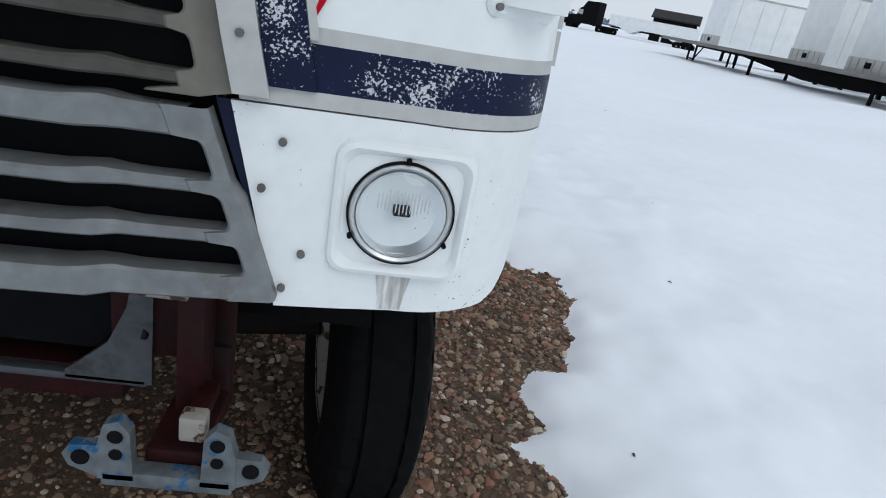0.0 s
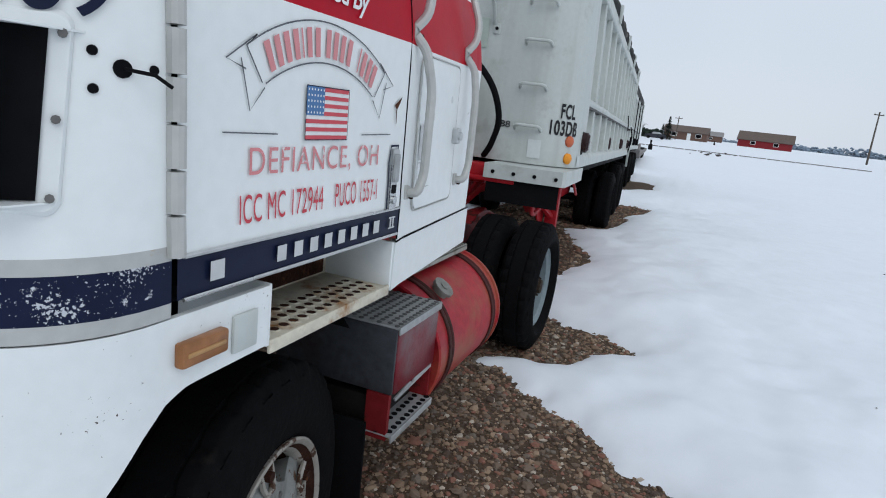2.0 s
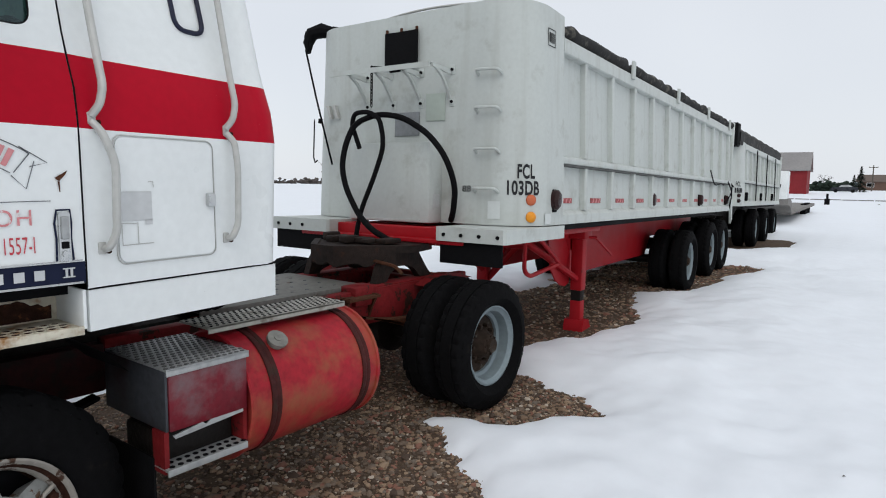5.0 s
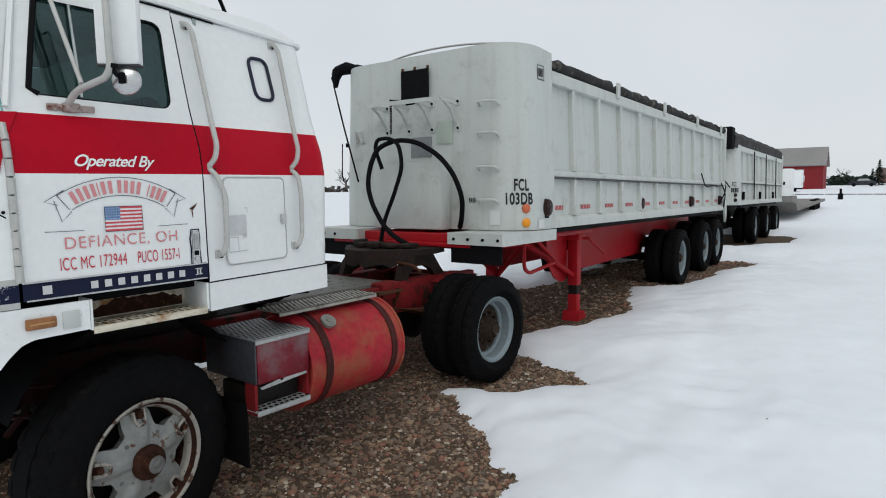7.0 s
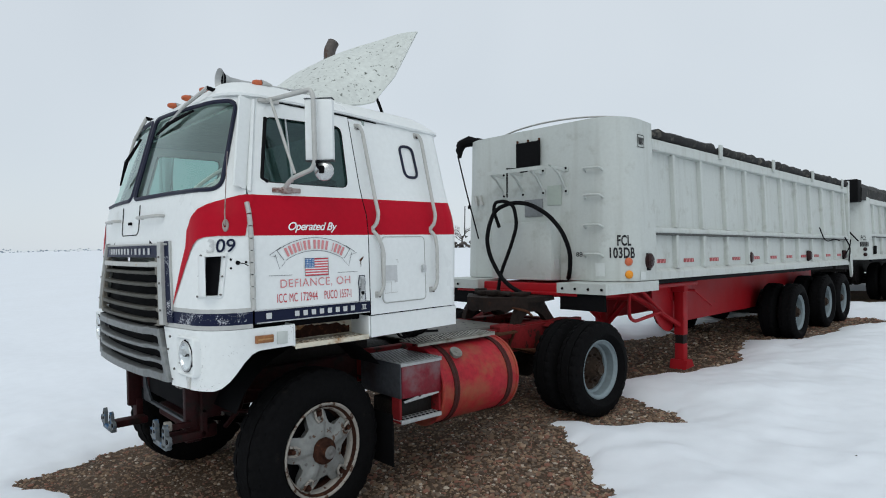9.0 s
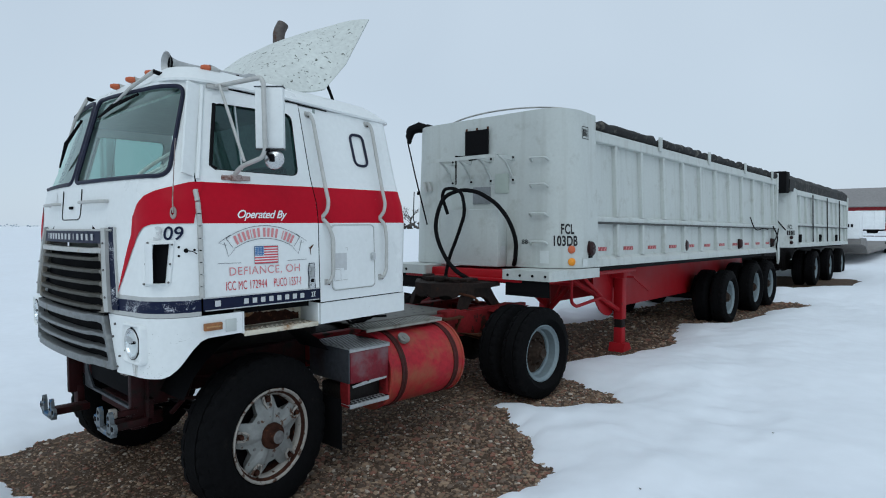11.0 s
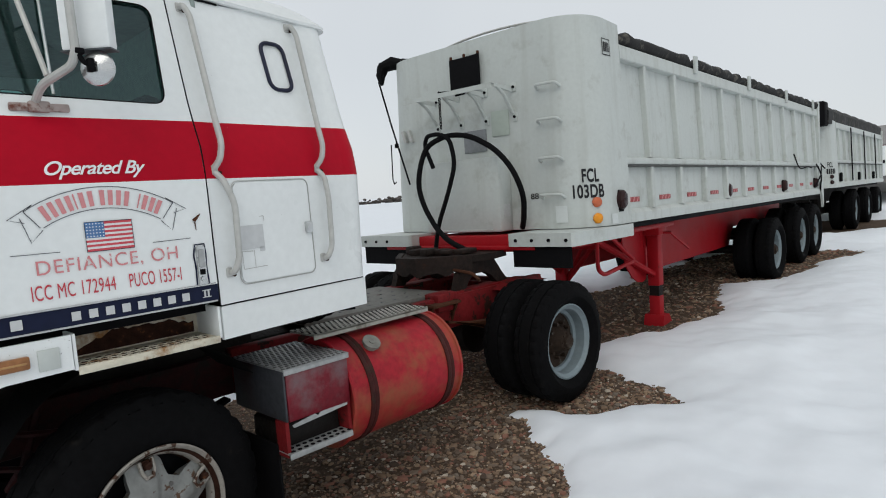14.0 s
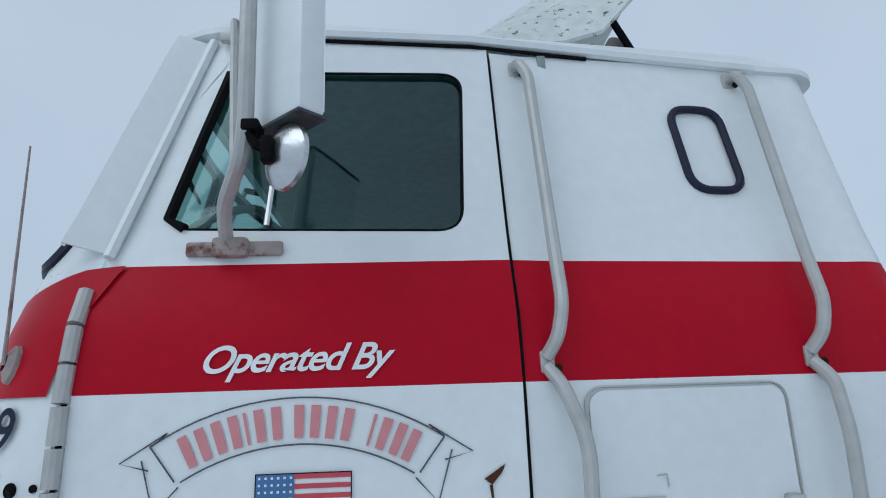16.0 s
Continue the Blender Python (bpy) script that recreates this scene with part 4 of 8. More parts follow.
slab(bm, round_rect(1.568, 1.591, 1.517, 1.54, 0.004), 1.2735, 1.2755)
part("recess", bm, DARK, handle)
bm = bmesh.new()
stroke(bm, [(1.553, 1.47), (1.556, 1.55), (1.552, 1.60), (1.56, 1.642), (1.60, 1.643), (1.603, 1.60), (1.600, 1.55), (1.604, 1.48), (1.59, 1.464)], 0.007)
for v in bm.verts:
    v.co = side(v.co.x, v.co.y, 0.0035)
part("scraped_paint", bm, NAVY, door_near, "dark scraped paint")
bm = bmesh.new()
bm.faces.new([bm.verts.new(side(y, z, 0.004)) for y, z in ((1.56, 1.745), (1.60, 1.77), (1.592, 1.755), (1.574, 1.735))])
bm.faces.new([bm.verts.new(side(y, z, 0.004)) for y, z in ((1.569, 1.735), (1.575, 1.735), (1.576, 1.70), (1.573, 1.70))])
part("paint_gouge", bm, RUST, door_near, "rusty paint gouge")

# sleeper hatch
bm = bmesh.new()
loop = [(y, z) for y, z in round_rect(1.765, 2.165, 1.45, 1.89, 0.03)]
rows = [[side(1.965 + (y - 1.965) * t, 1.67 + (z - 1.67) * t, 0.006) for y, z in loop] for t in (0.05, 0.96, 1.0)]
rows.append([side(y, z, 0.001) for y, z in loop])
vs = grid(bm, rows, close_u=True)
bm.faces.new(vs[0])
hatch = part("sleeper_hatch", bm, WHITE, sleeper_near, "white luggage hatch with rounded corners")
bm = bmesh.new()
stroke_pts = [side(y, z, 0.003) for y, z in round_rect(1.758, 2.172, 1.443, 1.897, 0.034)]
tube(bm, stroke_pts, 0.0025, 5, closed=True)
part("hatch_seal", bm, GRIP, hatch)
bm = bmesh.new()
lp = side(2.145, 1.665, 0.016)
box(bm, lp, (0.03, 0.035, 0.055), 0.008)
cyl(bm, lp + Vector((0.013, -0.006, 0)), lp + Vector((0.024, -0.006, 0)), 0.014, 12)
part("latch", bm, CHROME, hatch, "chrome latch")
bm = bmesh.new()
flat_bars(bm, [(1.775, 1.595, 1.893, 1.70), (1.865, 1.58, 1.893, 1.60)])
for v in bm.verts:
    v.co = side(v.co.x, v.co.y, 0.009)
part("sticker", bm, SILVER_INK, hatch, "torn silver sticker")
bm = bmesh.new()
for a, b in (((1.775, 1.59), (1.775, 1.51)), ((1.775, 1.51), (1.895, 1.512)), ((1.835, 1.59), (1.835, 1.512)), ((1.775, 1.588), (1.83, 1.585)), ((1.88, 1.735), (1.90, 1.737)), ((1.90, 1.737), (1.902, 1.715))):
    stroke(bm, [a, b], 0.003)
for v in bm.verts:
    v.co = side(v.co.x, v.co.y, 0.009)
tagged(part("sticker_trace", bm, GRIP, hatch), kind="stuff")

# grab bars with their feet
for y, knee, head in ((1.715, -0.012, 0.022), (2.235, 0.02, 0.076)):
    for lower in (True, False):
        bm = bmesh.new()
        if lower:
            pts = [side(y - 0.005, 1.505, 0.0), side(y - 0.005, 1.507, 0.036), side(y + 0.02, 1.56, 0.044), side(y + 0.028, 1.80, 0.044), side(y + knee + 0.006, 1.90, 0.03), side(y + knee - 0.012, 1.935, 0.004)]
        else:
            pts = [side(y + knee - 0.012, 1.955, 0.005), side(y + knee + 0.004, 1.985, 0.034), side(y + knee + 0.016, 2.04, 0.046), side(y + knee * 0.8 + head * 0.2 + 0.012, 2.14, 0.048), side(y + head - 0.012, 2.62, 0.042), side(y + head - 0.03, 2.665, 0.036), side(y + head - 0.032, 2.672, 0.0)]
        tube(bm, rounded(pts, 0.04), 0.0135, 10)
        part("grab_bar", bm, GRIP, tractor, "grey painted grab bar")
    for z, dy in ((1.507, 0.0), (1.945, knee), (2.668, head - 0.02)):
        bm = bmesh.new()
        p = side(y + dy - 0.012, z, 0.004)
        box(bm, p, (0.010, 0.028, 0.042), 0.004)
        foot = part("bar_foot", bm, GRIP, tractor)
        bm = bmesh.new()
        cyl(bm, p + Vector((0.003, 0.018, -0.012)), p + Vector((0.014, 0.018, -0.012)), 0.008, 8)
        part("foot_bolt", bm, DEEP_RUST, foot)
for k, (y0, z0, y1, z1) in enumerate(((DOOR_Y1 + 0.003, 1.38, DOOR_Y1 + 0.003, 2.70), (1.65, 1.371, 2.48, 1.371))):
    bm = bmesh.new()
    tube(bm, [side(y0 + (y1 - y0) * t, z0 + (z1 - z0) * t, 0.001) for t in [q / 14 for q in range(15)]], 0.0028, 5)
    part("seam", bm, DARK, tractor)

# nose: red swoosh, fleet number, scoop, holes
for s in (1, -1):
    bm = bmesh.new()
    dh = along(0.815, 2.0)
    top = [(dh, 2.155), (dh - 0.08, 2.15), (dh - 0.16, 2.125), (dh - 0.25, 2.10), (dh - 0.32, 2.07), (dh - 0.375, 2.02), (dh - 0.415, 1.95), (0.938, 1.85), (0.9, 1.74), (0.838, 1.507)]
    bot = [(dh, 1.91), (dh - 0.08, 1.91), (dh - 0.16, 1.91), (dh - 0.24, 1.905), (dh - 0.29, 1.89), (dh - 0.325, 1.86), (1.0, 1.82), (0.964, 1.76), (0.917, 1.66), (0.842, 1.505)]
    fine = lambda line: [tuple(Vector(a).lerp(Vector(b), q / 5)) for a, b in zip(line, line[1:]) for q in range(5)] + [line[-1]]
    rows = []
    for t in [q / 10 for q in range(11)]:
        rows.append([mirrored(hull(a[0] + (b[0] - a[0]) * t, a[1] + (b[1] - a[1]) * t, 0.0045), s) for a, b in zip(fine(top), fine(bot))])
    grid(bm, rows)
    part("red_swoosh", bm, RED, tractor, "red stripe that tapers to a point")


def on_hull(bm, d, z, off=0.007):
    bmesh.ops.triangulate(bm, faces=bm.faces)
    bmesh.ops.subdivide_edges(bm, edges=bm.edges, cuts=1)
    for v in bm.verts:
        v.co = hull(d + v.co.x, z + v.co.y, off + v.co.z)
    return bm


d309 = along(0.66, 1.85) - 0.085
letters(on_hull(text_bm("3", 0.045, 0.078, 0, 1, 0.012), d309, 1.815), SILVER_INK, nose_near, "worn silver digit")
letters(on_hull(text_bm("09", 0.105, 0.078, 0, 1, 0.012), d309 + 0.055, 1.815), NAVY, nose_near, "dark blue digits")
dv0 = 1.10
scoop = new("nose_scoop")
scoop.parent = tractor
bm = bmesh.new()
sl = round_rect(dv0 - 0.005, dv0 + 0.163, 1.552, 1.82, 0.02)
rows = [[hull(dv0 + 0.079 + (d - dv0 - 0.079) * t, 1.6825 + (z - 1.6825) * t, o) for d, z in sl] for t, o in ((0.03, 0.01), (0.95, 0.01), (1.0, 0.001))]
vs = grid(bm, rows, close_u=True)
bm.faces.new(vs[0])
part("backplate", bm, WHITE, scoop)
SCOOP = [(1.100, 0.572), (1.135, 0.560), (1.18, 0.560), (1.224, 0.566)]


def corner_y(x, z):
    """The skin's y on the nose's corner at a given x and z."""
    w, f, r = lerp_table(W_TABLE, z), lerp_table(F_TABLE, z), lerp_table(CORNER_TABLE, z)
    return f + r * (1 - math.cos(math.asin(max(0.0, min(1.0, (x - w + r) / r)))))



bm = bmesh.new()
rows = []
for z, back in ((1.570, True), (1.572, False), (1.796, False), (1.798, True)):
    rows.append([Vector((x, corner_y(x, z) if back else y, z)) for x, y in SCOOP])
grid(bm, rows)
shell(bm, 0.003)
part("scoop_cover", bm, WHITE, scoop, "white scoop cover open to the side")
# dark patch laid on the skin for the shade inside the scoop
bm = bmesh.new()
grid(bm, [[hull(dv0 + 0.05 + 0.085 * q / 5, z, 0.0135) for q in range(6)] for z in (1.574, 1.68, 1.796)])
part("scoop_shade_patch", bm, DARK, scoop, "dark patch painted for the shade inside the scoop")
for z in (1.64, 1.71):
    bm = bmesh.new()
    box(bm, (1.185, 0.568, z), (0.06, 0.006, 0.006), 0.001)
    part("stiffener", bm, GRIP, scoop)
for d, z in ((dv0 + 0.012, 1.80), (dv0 + 0.012, 1.68), (dv0 + 0.012, 1.567), (dv0 + 0.150, 1.79), (dv0 + 0.150, 1.68), (dv0 + 0.150, 1.577)):
    bm = bmesh.new()
    cyl(bm, hull(d, z, 0.008), hull(d, z, 0.017), 0.006, 8)
    part("bolt", bm, BOLT, scoop)
dq = along(0.745, 1.75)
for d, z, r in ((dq, 1.755, 0.013), (dq - 0.04, 1.775, 0.007), (dq - 0.035, 1.725, 0.007), (dq + 0.045, 1.758, 0.007)):
    bm = bmesh.new()
    cyl(bm, hull(d, z, -0.002), hull(d, z, 0.003), r, 12)
    part("bolt_hole", bm, DARK, nose_near)
bm = bmesh.new()
tube(bm, [hull(dq, 1.755, 0.006), hull(dq + 0.03, 1.75, 0.03), hull(dq + 0.05, 1.735, 0.04)], 0.003, 5)
part("loose_wire", bm, DARK, nose_near)

# headlamps
RUN_STAIN = stain("rusty_run", (0.26, 0.21, 0.14), 0.42)
for s in (1, -1):
    lamp = new("headlamp")
    lamp.parent = tractor
    turn = Matrix.Translation((s * 1.012, 0.526, 1.220)) @ Matrix.Rotation(radians(s * 4), 4, "Z") @ Matrix.Rotation(radians(90), 4, "X")
    bm = bmesh.new()
    rows = []
    for hw, hh, r, o in ((0.122, 0.120, 0.034, -0.06), (0.120, 0.118, 0.032, -0.004), (0.115, 0.113, 0.030, 0.008), (0.108, 0.106, 0.028, 0.011), (0.103, 0.101, 0.026, 0.007), (0.098, 0.096, 0.034, -0.002)):
        rows.append([Vector((x, z, o)) for x, z in round_rect(-hw, hw, -hh, hh, r, 7)])
    rows.append([Vector((0.085 * math.cos(math.atan2(z, x)), 0.085 * math.sin(math.atan2(z, x)), 0.002)) for x, z in round_rect(-0.098, 0.098, -0.096, 0.096, 0.034, 7)])
    grid(bm, rows, close_u=True)
    bmesh.ops.transform(bm, matrix=turn, verts=bm.verts)
    part("bezel", bm, WHITE, lamp, "white pressed headlamp bezel")
    bm = bmesh.new()
    lathe(bm, [(-0.004, 0.0885), (0.006, 0.0875), (0.011, 0.083), (0.008, 0.078), (0.002, 0.075)], (0, 0, 0), "z", 40)
    bmesh.ops.transform(bm, matrix=turn, verts=bm.verts)
    part("ring", bm, CHROME, lamp, "chrome lamp ring")
    bm = bmesh.new()
    lathe(bm, [(-0.004, 0.0918), (0.005, 0.0915), (0.007, 0.0885)], (0, 0, 0), "z", 40)
    bmesh.ops.transform(bm, matrix=turn, verts=bm.verts)
    part("gasket", bm, RUBBER, lamp)
    bm = bmesh.new()
    lathe(bm, [(0.003, 0.077), (0.012, 0.068), (0.019, 0.047), (0.023, 0.02), (0.0235, 0.001)], (0, 0, 0), "z", 40)
    bmesh.ops.transform(bm, matrix=turn, verts=bm.verts)
    part("lens", bm, LAMP_GLASS, lamp, "ribbed clear glass lens").visible_shadow = False
    for k in range(15):
        x = -0.042 + k * 0.006
        bm = bmesh.new()
        box(bm, (x, 0.027 if k % 2 else 0.024, 0.0185), (0.0018, 0.036 if abs(x) < 0.03 else 0.024, 0.003), 0)
        bmesh.ops.transform(bm, matrix=turn, verts=bm.verts)
        part("lens_flute", bm, SILVER_INK, lamp)
    bm = bmesh.new()
    lathe(bm, [(0.008, 0.076), (-0.008, 0.068), (-0.03, 0.046), (-0.043, 0.02), (-0.044, 0.001)], (0, 0, 0), "z", 32)
    bmesh.ops.transform(bm, matrix=turn, verts=bm.verts)
    part("reflector", bm, BOWL, lamp, "mirrored bowl")
    bm = bmesh.new()
    box(bm, (0, 0.006, -0.012), (0.03, 0.014, 0.05), 0.003, turn)
    part("bulb_shield", bm, DARK, lamp)
    for ang in (60, 180, 300):
        bm = bmesh.new()
        c = Vector((0.0935 * math.cos(radians(ang + 30)), 0.0935 * math.sin(radians(ang + 30)), 0))
        cyl(bm, turn @ (c + Vector((0, 0, 0.0))), turn @ (c + Vector((0, 0, 0.010))), 0.0045, 8)
        part("screw", bm, DARK, lamp)
    for d, z in ((0.812, 1.318), (0.785, 1.24), (0.855, 1.13), (0.828, 1.065)):
        bm = bmesh.new()
        cyl(bm, mirrored(hull(d, z, 0.0), s), mirrored(hull(d, z, 0.008), s), 0.0068, 8)
        part("panel_bolt", bm, BOLT, tractor)
    bm = bmesh.new()
    rows = []
    for z, wide in ((1.100, 0.03), (1.075, 0.026), (1.05, 0.022), (1.032, 0.02)):
        rows.append([mirrored(hull(1.015 + wide * u, z, 0.0016), s) for u in (-1, -0.4, 0.3, 1.1)])
    grid(bm, rows)
    part("rust_run", bm, RUN_STAIN, tractor, "rusty run below the headlamp")
    for q, z in enumerate((1.47, 1.63, 1.79)):
        bm = bmesh.new()
        d = lerp_table(((1.46, 0.692), (1.53, 0.678), (1.70, 0.634), (1.88, 0.588)), z) + 0.052
        cyl(bm, mirrored(hull(d, z, 0.028), s), mirrored(hull(d, z, 0.036), s), 0.0065, 8)
        part("surround_bolt", bm, BOLT, tractor)
    # lamp and plate on the wing
    bm = bmesh.new()
    p = mirrored(side(0.885, 1.305, 0.008), s)
    box(bm, p, (0.022, 0.112, 0.045), 0.006)
    marker = part("side_marker", bm, LAMP_BROWN, tractor, "faded amber side marker lamp")
    bm = bmesh.new()
    box(bm, p + Vector((s * 0.008, 0, 0)), (0.012, 0.09, 0.008), 0.002)
    part("lens_rib", bm, material("pale_amber_rib", (0.42, 0.24, 0.10), 0.4, vary=0.2) if s > 0 else bpy.data.materials["pale_amber_rib"], marker)
    bm = bmesh.new()
    box(bm, mirrored(side(1.0, 1.30, 0.004), s), (0.008, 0.068, 0.075), 0.003)
    part("reflector_plate", bm, DIRTY_WHITE, tractor, "weathered square plate")

# ---- grille ----
BAR_ALU = material("dull_grille_aluminium", (0.20, 0.21, 0.212), 0.5, 0.4, vary=0.22, spots=(0.15, 0.15, 0.14), spot_level=0.58, soft=0.1)
OLD_BAR = material("grimy_cream_grille_bar", (0.065, 0.063, 0.054), 0.6, 0.1, vary=0.3, spots=(0.05, 0.043, 0.03), spot_level=0.56, soft=0.15)
CREAM = material("grimy_cream_grille_paint", (0.15, 0.14, 0.118), 0.55, vary=0.2, spots=(0.12, 0.10, 0.075), spot_level=0.56, soft=0.15)
grille = new("grille")
grille.parent = tractor


def grille_half(z):
    return lerp_table(((1.053, 0.772), (1.357, 0.668), (1.375, 0.665), (1.38, 0.712), (1.46, 0.692), (1.53, 0.678), (1.70, 0.634), (1.88, 0.588)), z)


UPPER_BARS = (1.3955, 1.4695, 1.5435, 1.6175, 1.6915)
UPPER_OPENINGS = tuple((z + 0.011, z + 0.063) for z in UPPER_BARS[:4])
LOWER_OPENINGS = ((1.092, 1.147), (1.168, 1.228), (1.249, 1.313))


def strip(bm, offs, z0, z1, o0, s, k=6, off=0.02):
    """A slanting strip beside the grille: offs is its inner and outer distance from the grille's edge."""
    rows = []
    for q in range(k + 1):
        z = z0 + (z1 - z0) * q / k
        rows.append([mirrored(hull(grille_half(z) + offs[0], z, -0.02), s), mirrored(hull(grille_half(z) + offs[0], z, off), s), mirrored(hull(grille_half(z) + offs[1], z, off), s), mirrored(hull(grille_half(z) + offs[1], z, -0.01), s)])
    grid(bm, rows)


for s in (1, -1):
    bm = bmesh.new()
    rows = []
    for q in range(97):
        z = 1.372 + 0.50 * q / 96
        edge = -0.05
        for a, b in UPPER_OPENINGS:
            if a < z < b:
                d = min(z - a, b - z, 0.013)
                edge = -0.021 - (0.013 - math.sqrt(0.013 ** 2 - (0.013 - d) ** 2))
        rows.append([mirrored(hull(grille_half(z) + o, z, e), s) for o, e in ((edge, -0.015), (edge, 0.010), (edge + 0.004, 0.014), (0.025, 0.014), (0.025, -0.01))])
    grid(bm, rows)
    part("inner_trim", bm, CREAM, grille, "grimy cream end piece with rounded cut-outs")
    bm = bmesh.new()
    strip(bm, (0.026, 0.078), 1.385, 1.885, 0, s, off=0.03)
    part("white_surround", bm, LIP, grille, "dulled white grille surround")
    bm = bmesh.new()
    strip(bm, (0.079, 0.148), 1.40, 1.89, 0, s, off=0.008)
    part("blue_strip", bm, BLUE, grille, "chipped blue strip")
    bm = bmesh.new()
    strip(bm, (0.149, 0.162), 1.475, 1.89, 0, s, off=0.012)
    part("edge_trim", bm, LIP, grille)
    bm = bmesh.new()
    rows = []
    for q in range(80):
        z = 1.046 + 0.312 * q / 79
        edge = -0.03
        for a, b in LOWER_OPENINGS:
            if a < z < b:
                d = min(z - a, b - z, 0.014)
                edge = 0.012 - (0.014 - math.sqrt(0.014 ** 2 - (0.014 - d) ** 2))
        outer = 0.04 + 0.012 * smooth((1.25 - z) / 0.03)
        rows.append([mirrored(hull(grille_half(z) + o, z, e), s) for o, e in ((edge, -0.01), (edge, 0.024), (edge + 0.004, 0.028), (outer - 0.012, 0.026), (outer - 0.004, 0.018), (outer, -0.012))])
    grid(bm, rows)
    part("lower_frame", bm, BAR_ALU, grille, "worn aluminium end piece with rounded cut-outs")
    bm = bmesh.new()
    strip(bm, (0.046, 0.09), 1.035, 1.372, 0, s, off=-0.006)
    part("dark_gap", bm, NAVY, grille)


def grille_bar(z, h, mat, name, off=0.03, z_half=None):
    bm = bmesh.new()
    hw = grille_half(z)
    rows = []
    for q in range(49):
        x = -hw + 2 * hw * q / 48
        o = off + 0.018 * smooth((0.575 - abs(x)) / 0.03)
        rise = 0.006 * math.exp(-((abs(x) - 0.555) / 0.03) ** 2)
        rows.append([Vector((x, hull(abs(x), zz).y - oo, zz)) for zz, oo in ((z - h / 2, -0.02), (z - h / 2, o - 0.005), (z - h / 2 + 0.004, o), (z + rise + h / 2 - 0.005, o), (z + rise + h / 2, o - 0.006), (z + rise + h / 2, -0.02))])
    grid(bm, rows)
    part(name, bm, mat, grille)


for z, h in ((1.1575, 0.021), (1.2385, 0.021), (1.334, 0.042)):
    grille_bar(z, h, BAR_ALU, "grille_bar", 0.026)
grille_bar(1.069, 0.046, BAR_ALU, "grille_bar", 0.028)
for z in UPPER_BARS:
    grille_bar(z, 0.021, OLD_BAR, "grille_bar", 0.010)
grille_bar(1.745, 0.03, LIP, "grille_bar", 0.02)
bm = bmesh.new()
rows = []
for q in range(13):
    x = -0.60 + 1.20 * q / 12
    rows.append([Vector((x, hull(abs(x), z).y - o, z)) for z, o in ((1.79, 0.0), (1.79, 0.016), (1.865, 0.016), (1.865, 0.0))])
grid(bm, rows)
header = part("header_plate", bm, NAVY, grille, "dark blue header plate with badge bars")
bm = bmesh.new()
for k in range(13):
    x = -0.49 + k * 0.0795
    box(bm, (x + 0.014, hull(abs(x), 1.82).y - 0.017, 1.828), (0.008 if k in (0, 8) else 0.034, 0.004, 0.04))
tagged(part("badge", bm, SILVER_INK, header), kind="stuff")
bm = bmesh.new()
tube(bm, [Vector((x, hull(abs(x), 1.87).y - 0.014, 1.872)) for x in (-0.72, -0.5, -0.25, 0, 0.25, 0.5, 0.72)], 0.007, 6)
part("header_trim", bm, LIP, grille)
# dark sheet that stands in for the shaded space behind the bars
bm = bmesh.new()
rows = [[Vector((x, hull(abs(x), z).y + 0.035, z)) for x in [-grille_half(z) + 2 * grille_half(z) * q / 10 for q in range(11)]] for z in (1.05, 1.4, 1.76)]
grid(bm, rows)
part("grille_shade_sheet", bm, DARK, grille)
# middle of the nose above the grille
bm = bmesh.new()
rows = [[Vector((x, hull(abs(x), z).y, z)) for x in [-0.42 + 0.84 * q / 12 for q in range(13)]] for z in (1.80, 1.86, 2.0, 2.155)]
grid(bm, rows)
nose_mid = part("nose_middle", bm, WHITE, tractor)
bm = bmesh.new()
tube(bm, [Vector((p.x, hull(abs(p.x), p.y).y - 0.002, p.y)) for p in rounded([(0.20, 2.14, 0), (0.20, 1.94, 0), (-0.20, 1.94, 0), (-0.20, 2.14, 0)], 0.05)], 0.0035, 5)
part("hatch_seam", bm, DARK, nose_mid)
for x0, x1 in ((0.27, 0.62), (-0.62, -0.27)):
    bm = bmesh.new()
    a, b = Vector((x0, hull(abs(x0), 2.05).y, 2.05)), Vector((x1, hull(abs(x1), 2.05).y, 2.05))
    tube(bm, rounded([a, a + Vector((0.01, -0.045, 0)), b + Vector((-0.01, -0.045, 0)), b], 0.02), 0.011, 8)
    part("nose_handle", bm, GRIP, tractor, "white grab handle under the windscreen")
bm = bmesh.new()
box(bm, (0.02, hull(0.02, 2.02).y - 0.008, 2.02), (0.05, 0.016, 0.02), 0.004)
part("nose_latch", bm, DARK, tractor)

